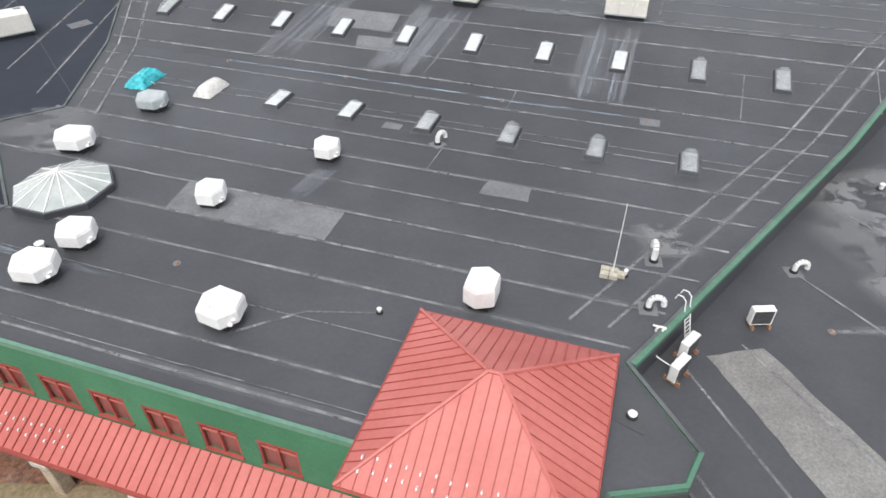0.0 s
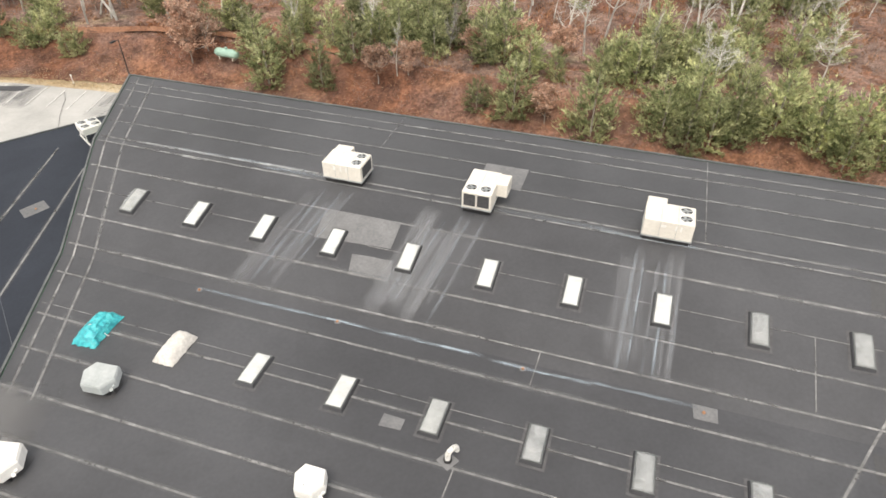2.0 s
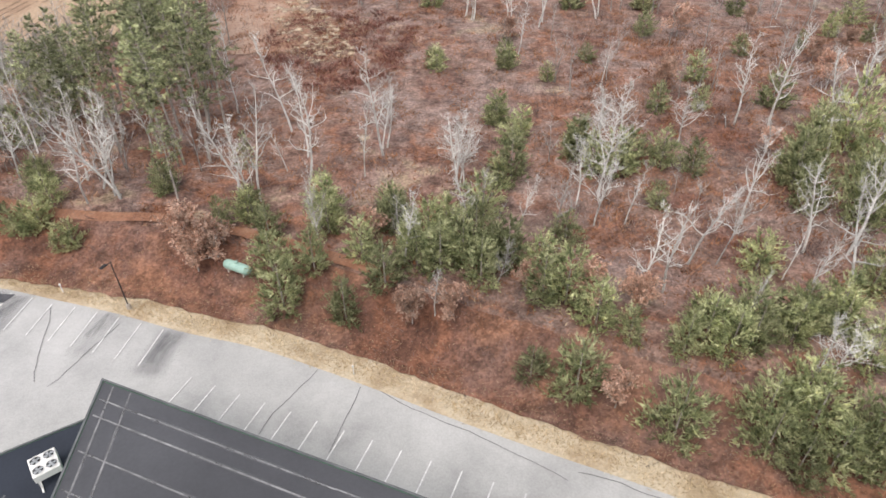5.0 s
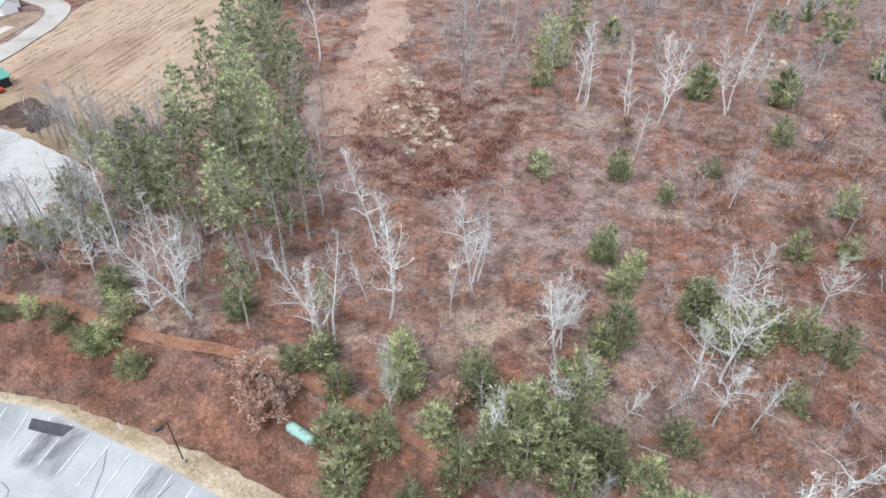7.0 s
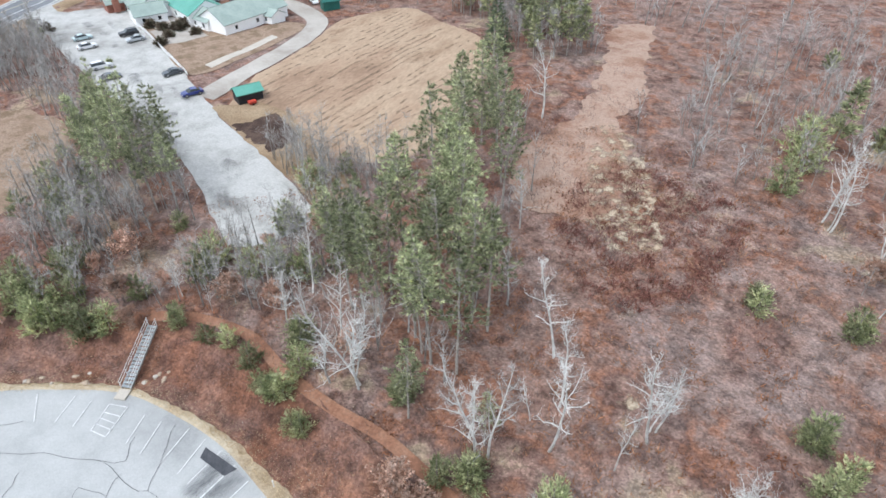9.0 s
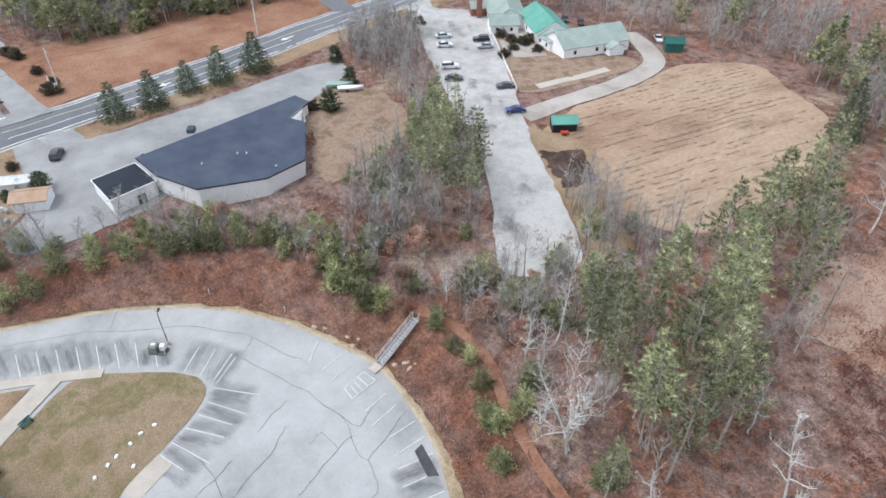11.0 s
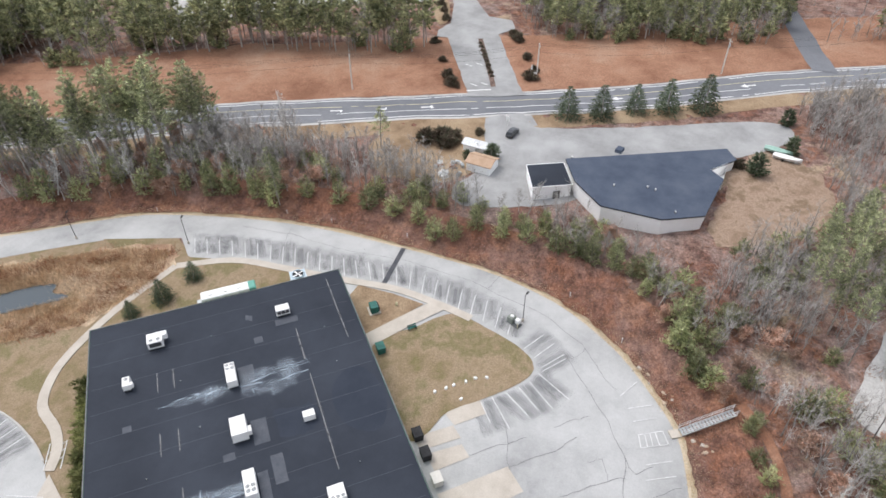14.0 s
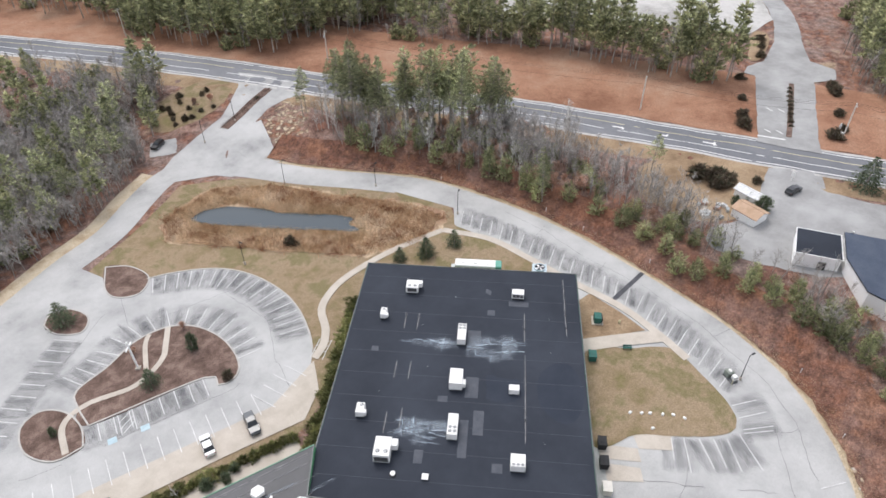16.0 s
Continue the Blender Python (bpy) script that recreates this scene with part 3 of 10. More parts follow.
def drape(name, outline, material, lift=0.05, step=2.5, ragged=0.0, label="", category="ground", parent=None, wave=1.0):
    """A sheet of ground cover over the land, within a plan outline."""
    from mathutils.geometry import delaunay_2d_cdt
    line = np.array(outline, float)
    if ragged:
        w = np.array([noise.noise_vector((x * 0.22 / wave, y * 0.22 / wave, 3.0)) * 0.6 + noise.noise_vector((x * 0.9 / wave, y * 0.9 / wave, 9.0)) * 0.5 for x, y in line])[:, :2]
        line = line + w * ragged
    lo, hi = line.min(0), line.max(0)
    X, Y = np.meshgrid(np.arange(lo[0], hi[0], step), np.arange(lo[1], hi[1], step))
    X, Y = X.ravel() + 0.137, Y.ravel() + 0.211
    ok = inside(X, Y, line)
    pts = [Vector(q) for q in line] + [Vector((x, y)) for x, y in zip(X[ok], Y[ok])]
    n = len(line)
    vs, _, fs, *_ = delaunay_2d_cdt(pts, [(i, (i + 1) % n) for i in range(n)], [], 1, 1e-3)
    q = np.array([(v.x, v.y) for v in vs])
    z = height(q[:, 0], q[:, 1]) + lift
    me = bpy.data.meshes.new(name)
    me.from_pydata(np.column_stack([q, z]).tolist(), [], [tuple(f) for f in fs])
    bm = bmesh.new()
    bm.from_mesh(me)
    bmesh.ops.recalc_face_normals(bm, faces=bm.faces)
    if sum(f.normal.z for f in bm.faces) < 0:
        bmesh.ops.reverse_faces(bm, faces=bm.faces)
    bm.to_mesh(me)
    bm.free()
    me.materials.append(material)
    ob = new(name, me)
    if parent is not None:
        ob.parent = parent
        return ob
    return tagged(ob, label, category, kind="structure")


def ribbon_geo(line, width, lift=0.05, thick=0.0, geo=None, across=2):
    """A strip along a plan line, lying on the land; a kerb when it is thick."""
    geo = geo or Geo()
    line = np.asarray(line, float)
    rows = [offset(line, width * (0.5 - i / (across - 1))) for i in range(across)]
    z = [height(r[:, 0], r[:, 1]) + lift + thick for r in rows]
    n = len(line)
    pts, faces = [], []
    for i in range(n):
        for k in range(across):
            pts.append((*rows[k][i], z[k][i]))
    for i in range(n - 1):
        for k in range(across - 1):
            a = i * across + k
            faces.append((a + across, a + across + 1, a + 1, a))
    if thick:
        o = len(pts)
        for i in range(n):
            pts.append((*rows[0][i], z[0][i] - thick - 0.1))
            pts.append((*rows[-1][i], z[-1][i] - thick - 0.1))
        for i in range(n - 1):
            a, b = i * across, (i + 1) * across
            faces.append((a, o + 2 * i, o + 2 * i + 2, b))
            faces.append((a + across - 1, b + across - 1, o + 2 * i + 3, o + 2 * i + 1))
    geo.add(pts, [f[::-1] for f in faces])
    return geo


def ribbon(name, line, width, material, lift=0.05, thick=0.0, parent=None, label="", category="road", across=2):
    ob = part(name, ribbon_geo(line, width, lift, thick, None, across), material, parent)
    # faces up
    me = ob.data
    if me.polygons[0].normal.z < 0:
        me.flip_normals()
    return ob if parent is not None else tagged(ob, label, category, kind="structure")

# ---- ground covers ----
edge = curve(EDGE, 1.5)

edge_fine = curve(EDGE, 0.7)
verge_in, verge_out = offset(edge_fine, -0.25), offset(edge_fine, 5.2)
drape("embankment", np.concatenate([offset(edge_fine, 0.7 + 1.8 * ease(-66, -30, edge_fine[:, :1])), offset(edge_fine, 10.5)[::-1]]), BANK, 0.22, 1.0, 0.7, "leaf-covered embankment with dark red-brown brush", "embankment", wave=1.1)
drape("verge", np.concatenate([verge_in, verge_out[::-1]]), STRAW, 0.09, 0.8, 0.0, "pale dry straw verge beside the perimeter road", "verge")
drape("grass_by_pond", straight([(-101, -14), (-95, -28), (-80, -52), (-72, -62), (-60, -71), (-45, -63), (-24, -54), (0, -44), (24, -38), (24, 14), (-20, 16), (-50, 8), (-80, 20), (-94, 26), (-94, -4)], 3), LAWN, 0.03, 3, 0.4, "winter lawn round the pond and car park", "lawn")

# the car parks and the perimeter road are one paved sheet
lot_line = np.concatenate([curve(EDGE[2:-1] + [(62, 57)], 2.0), straight([(62, 40), (10, 45), (-40, 50), (-70, 40), (-84, 20), (-93.6, -5), (-98.6, -9.5), (-94.2, -26)], 3, False)])
lot = drape("perimeter_road_and_car_park", lot_line, ASPHALT, 0.06, 4, 0, "pale worn asphalt perimeter road and car park", "road")
ribbon("pond_road", curve([(-68, -79), (-72.5, -71), (-77.8, -61.5), (-83.2, -51), (-92, -37), (-97.5, -27.5)], 2), 8.4, ASPHALT, 0.07, label="pale asphalt road curving past the pond", across=3)
ribbon("entrance_drive", curve([(30, -36), (8, -47), (-12, -55.5), (-25, -61), (-37.5, -65), (-49.5, -72.5), (-59.5, -77.5), (-70, -78)], 2), 7.6, ASPHALT, 0.08, label="pale asphalt entrance drive", across=3)
drape("entrance_junction", straight([(-60, -73.5), (-72, -66), (-80, -68), (-85.5, -75.5), (-91, -80.5), (-98, -83), (-105, -82.5), (-115, -77.5), (-112, -95), (-106, -109), (-100.5, -101.5), (-93, -95.5), (-86.5, -91), (-76, -88.5), (-66, -85), (-60, -81)], 2.5), ASPHALT, 0.10, 3, 0.2, "pale asphalt entrance junction", "road")
drape("junction_apron", straight([(-71, -64), (-84, -60), (-93, -80), (-72, -86), (-62, -79)], 2.5), ASPHALT, 0.13, 1.5, 0, "pale asphalt apron where the entrance roads meet", "road")
drape("entrance_lawn", curve([(-100, -111), (-99.5, -103.5), (-91.5, -97.3), (-82, -95.5), (-76, -96.5), (-70, -100), (-72, -109.7), (-86, -115)], 1.5, True), LAWN, 0.07, 3, 0.8, "winter lawn with shrubs beside the entrance", "lawn")
drive_side = curve([(-12, -55.5), (-25, -61), (-37.5, -65), (-49.5, -72.5), (-59.5, -77.5)], 1.5)
drape("entrance_verge", np.concatenate([offset(drive_side, 3.6), offset(drive_side, 7.4)[::-1]]), STRAW, 0.06, 2, 0.5, "pale straw verge along the entrance drive", "verge")
drape("grove_verge", straight([(-97, -80.5), (-105, -82), (-112, -77), (-103, -70), (-97, -62.5), (-90.5, -66), (-85.5, -71.5), (-90, -77)], 0.6), STRAWTHIN, 0.08, 2, 2.2, "pale straw corner at the end of the grove", "verge")
drape("car_pull_off", straight([(-68, -86), (-62, -90), (-66, -96.5), (-72, -93)], 1.0), ASPHALT, 0.11, 2, 1.2, "small asphalt pull-off by the entrance", "road")
ribbon("entrance_median", curve([(-83.5, -85.1), (-94, -88.6), (-105.3, -92.2)], 1.5), 2.6, MULCH, 0.14, 0.1, label="narrow planted median between the entrance lanes", category="median")
loop_line = np.concatenate([curve([(-34.8, -43.3), (-39, -41.2), (-44.5, -37), (-48.2, -32.5), (-50.8, -26), (-51.6, -17.4), (-50.3, -10.2), (-47.5, -3.6), (-45, 0.3)], 1.5), straight([(-42.5, 2.8), (-31.5, 5.4), (-0.6, -4), (20, -10.5), (30, -32), (6, -45), (-12, -52), (-27, -58), (-29, -50)], 3, False)])
loop = drape("loop_car_park", loop_line, ASPHALT, 0.11, 4, 0, "pale asphalt car park looping round a planted island", "car park")

# kerbs
ribbon("kerb", curve([(-34.8, -43.3), (-39, -41.2), (-44.5, -37), (-48.2, -32.5), (-50.8, -26), (-51.6, -17.4), (-50.3, -10.2), (-47.5, -3.6), (-45, 0.3)], 1.2), 0.3, KERB, 0.11, 0.13, loop)
ISLAND = [(-8.4, -15.6), (-27.4, -9.6), (-28.2, -6.2), (-30.5, -5.2), (-33, -6.6), (-34.8, -11), (-35.2, -17), (-33.4, -23), (-29.5, -26.8), (-23.5, -27.8), (-17, -25.8), (-10.5, -24.6), (-9, -21)]
drape("planted_island", curve(ISLAND, 1.0, True), MULCH, 0.22, 1.5, 0.1, "mulched planting island with a path and shrubs", "planting bed")
ribbon("kerb", curve(ISLAND + [ISLAND[0]], 1.0), 0.28, KERB, 0.11, 0.16, loop)
SMALL_ISLAND = [(-5.8, -12.2), (-1.2, -13.2), (1.2, -18.5), (-0.4, -24), (-4.2, -25), (-7, -21.5), (-7.4, -16.3)]
drape("end_island", curve(SMALL_ISLAND, 1.0, True), MULCH, 0.22, 1.5, 0.1, "small mulched island at the end of the car park", "planting bed")
ribbon("kerb", curve(SMALL_ISLAND + [SMALL_ISLAND[0]], 1.0), 0.28, KERB, 0.11, 0.16, loop)
PLANTERS = [[(-30.8, -54), (-27.2, -47), (-27.6, -42.6), (-31.4, -40.2), (-35.4, -43.6), (-34.5, -50)], [(-13.8, -46), (-14.4, -41.8), (-17.9, -38.4), (-20.8, -41.6), (-19.5, -46.6), (-16, -48.2)]]
for pl in PLANTERS:
    drape("corner_planter", curve(pl, 1.0, True), MULCH, 0.22, 1.5, 0.1, "mulched corner planter in the car park", "planting bed")
    ribbon("kerb", curve(pl + [pl[0]], 1.0), 0.28, KERB, 0.11, 0.16, loop)
ribbon("garden_path", curve([(-3.2, -13), (-5.5, -19), (-10.5, -20.2), (-18, -17.6), (-24.5, -19.5), (-27.5, -23), (-30, -26.5)], 1.0), 1.1, CONCRETE, 0.26, label="curving pale garden path across the island", category="path")
ribbon("garden_path", curve([(-20.5, -17.8), (-24.5, -25.5), (-26.5, -27.4)], 1.0), 0.9, CONCRETE, 0.28, label="short garden path to the kerb", category="path")

# lawns and walks beside the wing
drape("lawn", curve([(-90, 52.5), (-87.5, 60), (-84.5, 66), (-81.8, 68.6), (-78.8, 68.6), (-75, 65.3), (-71.7, 61.4), (-68.2, 56.8), (-61.5, 52.5), (-70, 45), (-79.5, 40.5), (-85, 46.5)], 1.2, True), LAWN, 0.14, 2.5, 0.25, "worn tan and green winter lawn beside the wing", "lawn")
drape("planting_triangle", straight([(-93.4, 32.6), (-92.6, 40), (-91.2, 46.5), (-80.6, 38.4), (-88.5, 31.6)], 1.5), BROWNGRASS, 0.15, 2, 0.15, "bare triangular bed beside the wing", "planting bed")
drape("end_lawn", straight([(-93.2, -4), (-95, 10), (-94, 27), (-91, 30), (-66, -5), (-74, -9), (-84, -7)], 2), LAWN, 0.13, 2.5, 0.2, "winter lawn behind the end wall", "lawn")
ribbon("sidewalk", curve([(-90, -5.5), (-94.4, 5), (-94.6, 16), (-94.1, 28), (-94, 40), (-91.6, 50), (-89.6, 56)], 1.5), 1.7, CONCRETE, 0.16, 0.03, label="pale concrete sidewalk along the angled stalls", category="sidewalk")
ribbon("sidewalk", curve([(-79, 38.6), (-85.5, 44), (-91.6, 49.4)], 1.5), 3.1, CONCRETE, 0.215, label="broad concrete walk across the lawn", category="sidewalk")
ribbon("sidewalk", curve([(-90, -5.5), (-80, -8.5), (-72, -10), (-64, -10.5), (-58.5, -9.6), (-53.5, -7), (-50.3, -2), (-47, 1), (-43.8, 2.2)], 1.2), 1.6, CONCRETE, 0.14, 0.03, label="winding pale sidewalk round the wing's corner", category="sidewalk")
strip = drape("concrete_parking_strip", straight([(-43.4, 2.6), (-31.5, 5.2), (-0.6, -4.3), (16, -9.6), (18, -4), (1, 1.2), (-20, 7.4), (-33.6, 11.8), (-39.5, 8.6)], 2), CONCRETE, 0.16, 3, 0, "pale concrete parking strip", "pavement")
for k, (sl, cat) in enumerate([([(-67.9, 56.2), (-71.8, 61.3), (-69.4, 62.9), (-66, 58.4)], "loading slab"), ([(-62.2, 52.6), (-65.9, 58.2), (-64, 59.9), (-60.4, 54.6)], "loading slab"), ([(-59.9, 55.4), (-62.9, 60.3), (-61, 61.9), (-57.5, 57.4)], "loading slab"), ([(-54, 58.7), (-60.8, 67.7), (-57.4, 70.6), (-50, 62)], "loading slab")]):
    drape("loading_slab", straight(sl, 1.5), CONCRETE, 0.12 + 0.004 * k, 3, 0, "pale concrete slab at a loading bay", cat)

# pond
drape("reed_bed", curve([(-50.1, -60), (-64, -62), (-76, -51.5), (-84.5, -34.5), (-94, -19), (-95, -8), (-84.4, -6), (-71.4, -12.5), (-61, -27), (-52.5, -41), (-45.5, -51.2)], 1.5, True), surface("reed_bed_soil", [(0.27, 0.165, 0.11), (0.40, 0.28, 0.19), (0.52, 0.41, 0.29)], big=0.13, fine=3.0, grain=0.35, bump=0.6, rough=0.95, spec=0.1), 0.06, 1.5, 2.6, "tan reed bed round the pond", "reed bed")
pond_line = curve([(-53.4, -55.9), (-59, -56.5), (-64.8, -52.4), (-67.2, -47.2), (-69.9, -41.3), (-74, -35.1), (-78.2, -30), (-79.6, -25.4), (-77.5, -24.8), (-78.2, -20.6), (-73.8, -25.4), (-67.6, -33.8), (-60.7, -43), (-56.4, -49.7)], 0.9, True)
POND_LEVEL = -0.42
pond = drape("pond", pond_line, WATER, 0.0, 3.0, 1.3, "still dark grey-blue pond water", "pond")
co = np.zeros(len(pond.data.vertices) * 3, np.float32)
pond.data.vertices.foreach_get("co", co)
co[2::3] = POND_LEVEL
pond.data.vertices.foreach_set("co", co)
pond.data.update()

# highway with its verges
HWY = [(-18, -300), (-44, -240), (-66, -196), (-84, -160), (-98.5, -128), (-110.5, -100), (-121, -72), (-134, -42), (-144.5, -20), (-153, 6), (-162, 33), (-170.5, 60), (-180, 87), (-196, 122), (-212, 163), (-226, 200), (-262, 290)]
hw = curve(HWY, 4)
drape("highway_verge", np.concatenate([offset(hw, 7.2)[::-1], offset(hw, 47)]), NEEDLES, 0.10, 2.5, 1.5, "red-brown needle-covered verge beyond the highway", "verge")
drape("highway_verge", np.concatenate([offset(hw, -6.0), offset(hw, -13.5)[::-1]]), BROWNGRASS, 0.06, 4, 1.2, "brown dry grass verge along the highway", "verge")
highway = ribbon("highway", hw, 12.6, HIGHWAY, 0.10, label="grey two-lane highway with a centre turning lane", across=5)
HWPAINT = surface("fresh_white_road_paint", [(0.62, 0.62, 0.61), (0.82, 0.82, 0.81)], big=0.9, fine=7.0, grain=0.12, rough=0.8)
for name, off, w, mat in (("edge_line", 5.3, 0.34, HWPAINT), ("edge_line", -5.3, 0.34, HWPAINT), ("lane_line", 1.9, 0.26, YELLOW), ("lane_line", -1.9, 0.26, HWPAINT)):
    ribbon(name, offset(hw, off), w, mat, 0.125, parent=highway)
for off in (6.6, -6.6):
    ribbon("shoulder", offset(hw, off), 1.0, GRAVEL, 0.11, parent=highway)
arrow = Geo().add([(-0.3, -2.4, 0), (0.3, -2.4, 0), (0.3, 0.4, 0), (-0.3, 0.4, 0), (-1.1, 0.3, 0), (1.1, 0.3, 0), (0, 2.3, 0)], [(0, 1, 2, 3), (4, 5, 6)]).mesh("turn_arrow", HWPAINT)
for t in [float(np.argmin(abs(hw[:, 1] - v)) + 0.5) / len(hw) for v in (6, 18.5, 30)] + [0.64, 0.67, 0.70]:
    i = int(t * len(hw))
    d = hw[i + 1] - hw[i]
    ob = part("turn_arrow", arrow, HWPAINT, highway)
    ob.matrix_basis = pose(*hw[i], float(height(*hw[i])) + 0.13, 0, 0, math.degrees(math.atan2(d[1], d[0])) - 90 + (180 if t > 0.6 else 0))

# drive and yard across the highway
ribbon("side_road", curve([(-262, 134), (-236, 135), (-222, 135.5), (-207, 136.5)], 2.5), 7.0, HIGHWAY, 0.2, label="grey side road joining the highway", across=3)
drape("church_drive", np.concatenate([straight([(-168.5, 37.6), (-171, 37.4), (-188.8, 30.2), (-207.9, 22.6), (-207.8, 19.1), (-213.1, 18.2), (-221, 20.6), (-240.3, 17.2), (-257.6, 11), (-272, 3.5), (-310, -22), (-314, -14), (-276, 10.5), (-261.6, 18.4), (-247.6, 24), (-230, 32.2), (-228.5, 40.4), (-220.1, 43), (-214.4, 38.4), (-193.9, 45.4), (-177.1, 51.4), (-173, 53.5)], 1.5)]), YARD, 0.24, 3, 0.5, "broad pale drive leading away from the highway", "driveway")
ribbon("drive_median", curve([(-176, 43.8), (-193, 38.6), (-208.8, 33.4)], 1.5), 1.4, MULCH, 0.29, 0.06, label="narrow hedge-planted median", category="median")
drape("far_gravel_lot", straight([(-240.5, 8), (-262, 9), (-320, -26), (-320, -120), (-255, -120), (-214, -82), (-186, -66), (-211, -54.4), (-228.3, -27.5), (-236.9, -1.9)], 5), GRAVEL, 0.22, 4, 1.5, "pale gravel lot behind the roadside pines", "gravel lot")
drape("shrub_bed", curve([(-243.8, 8.4), (-244, 14), (-223.7, 19.2), (-219.6, 16)], 1.0, True), BROWNGRASS, 0.26, 2, 0.5, "low island planted with dry shrubs", "planting bed")
drape("roadside_yard", curve([(-151, 46), (-157, 50), (-156.5, 62), (-160, 78), (-167, 100), (-171.5, 117), (-166.5, 122), (-158.5, 117), (-150, 104), (-140, 92), (-128, 74), (-122, 60), (-120, 47), (-127, 44), (-137, 50)], 2.0, True), YARD, 0.10, 3, 0.8, "pale worn asphalt yard round the roadside building", "yard")
drape("yard_mouth", straight([(-152, 46), (-158, 45), (-164, 56), (-157, 59)], 2), YARD, 0.12, 3, 0.3, "pale asphalt mouth of the yard", "driveway")
drape("yard_meadow", curve([(-146, 104), (-152, 108), (-157, 118), (-140, 126), (-122, 118), (-116, 102), (-124, 99), (-135, 103)], 2, True), surface("tan_rough_grass", [(0.16, 0.125, 0.08), (0.25, 0.175, 0.125), (0.33, 0.24, 0.18), (0.19, 0.135, 0.09), (0.28, 0.19, 0.14)], big=0.16, fine=4.0, grain=0.22, bump=0.3, rough=0.95, spec=0.1, detail=10, crisp=0.7, edges=(0.3, 0.7)), 0.08, 3, 3.0, "tan rough grass beside the roadside building", "grass")
drape("brown_yard", curve([(-137, 20), (-147, 24), (-153, 45), (-146, 51), (-137, 50), (-127, 40), (-128, 26)], 2, True), BROWNGRASS, 0.09, 3, 1.0, "brown grass round sheds by the highway", "grass")

# farm
farm_lot = drape("gravel_farm_lot", curve([(-196, 157), (-172, 146.5), (-150, 140.5), (-134, 136.2), (-115, 132), (-99, 126.5), (-85, 119), (-78.5, 117), (-73.6, 124), (-75, 130), (-91.7, 137.2), (-112, 143.8), (-126.4, 150), (-146, 158.2), (-168, 166.5), (-186, 174)], 2.0, True), GRAVEL, 0.11, 3, 0.9, "pale gravel car park of the farm shop", "gravel lot")
drape("farm_lot_mouth", straight([(-184, 151.5), (-192, 152.5), (-203, 155), (-206.3, 165), (-198, 162), (-190, 166), (-184, 168)], 1.5), GRAVEL, 0.125, 3, 0.5, "pale gravel mouth of the farm lot at the highway", "driveway")
ribbon("farm_lane", curve([(-122, 148), (-123.5, 160), (-125, 177), (-130.5, 193), (-141.5, 199.5), (-152, 202)], 2), 5.6, TANGRAVEL, 0.13, label="pale gravel farm lane", category="lane", across=3)
drape("field", curve([(-119.5, 160), (-122, 178), (-127, 200), (-119, 216), (-108, 213), (-90, 207), (-78, 191), (-72.5, 168), (-71, 152), (-80, 144.5), (-96, 144.8), (-113, 147.5)], 2.0, True), FIELD, 0.09, 3, 1.2, "harvested tan field with faint furrows", "field")
drape("weedy_strip", straight([(-117, 145.4), (-110.5, 152.4), (-101.5, 153), (-89.5, 146.4), (-80.5, 142.5), (-72, 138.5), (-75.5, 131), (-84, 134.6), (-95, 138), (-106, 142)], 1.5), BROWNGRASS, 0.125, 2, 1.0, "rusty brown weedy strip between lot and field", "weeds")
drape("dark_soil_heap_bed", straight([(-107.4, 142.6), (-104.6, 150.8), (-93, 147.2), (-93.6, 139)], 0.7), DARKSOIL, 0.14, 1.5, 2.0, "bare dark soil plot at the field's edge", "soil plot")
drape("farm_terrace", straight([(-171, 169.2), (-169, 176.5), (-156, 174.2), (-148, 171.9), (-150, 166), (-153, 161.6)], 1.5), TANGRAVEL, 0.135, 2, 0.3, "pinkish tan paved terrace before the farm shop", "terrace")
drape("farm_garden", curve([(-134, 153.5), (-152, 161), (-172, 169), (-160, 177), (-146, 177.5), (-138, 190), (-131, 188), (-130, 165)], 2, True), MATS["tan_rough_grass"], 0.10, 3, 0.5, "tan garden lawn before the farm buildings", "lawn")
ribbon("concrete_strip", straight([(-133.4, 159.2), (-133.2, 180.4)], 2, False), 2.4, CONCRETE, 0.15, label="long pale concrete strip on the farm lawn", category="slab")
drape("clearing", curve([(-64.7, 232), (-55.5, 235), (-50, 215), (-44.5, 199), (-43.5, 184), (-38, 173), (-34, 161), (-36, 153), (-42, 149.5), (-48, 150), (-53, 158), (-55.7, 166), (-52, 181), (-54, 195), (-59, 212)], 0.8, True), SOIL, 0.10, 2.5, 3.0, "bare pinkish-tan clearing in the woods", "clearing", wave=1.4)
for outline, what in (([(-45.8, 180.8), (-38.8, 177.1), (-31.2, 164.9), (-25, 150.2), (-29.3, 146.5), (-35.5, 149.6), (-41.9, 162.2)], "patchy dry straw beside the clearing"), ([(-0.6, 158.6), (1.4, 160.6), (4.4, 159.4), (4, 156.8), (1, 156.4)], "small pale straw patch in the woods"), ([(-20, 120.2), (-18.8, 122.2), (-17.2, 121.4), (-17.8, 119.4)], "small pale straw patch in the woods"), ([(23, 186), (24.6, 193), (30.1, 197), (34, 191), (31, 180), (25, 181)], "pale straw opening in the woods")):
    drape("straw_patch", curve(outline, 0.8, True), STRAWTHIN, 0.13, 1.0, 2.4, what, "straw", wave=0.8)
ribbon("woodland_trail", curve([(-78, 101), (-73, 104), (-64, 105.6), (-56, 103.8), (-47, 102.8), (-38, 102.5), (-24, 99), (-10, 93.5)], 1.5), 1.5, TRAIL, 0.27, label="bare reddish footpath through the woods", category="path")

# ---- parking bays ----
LINE_MESH = {}


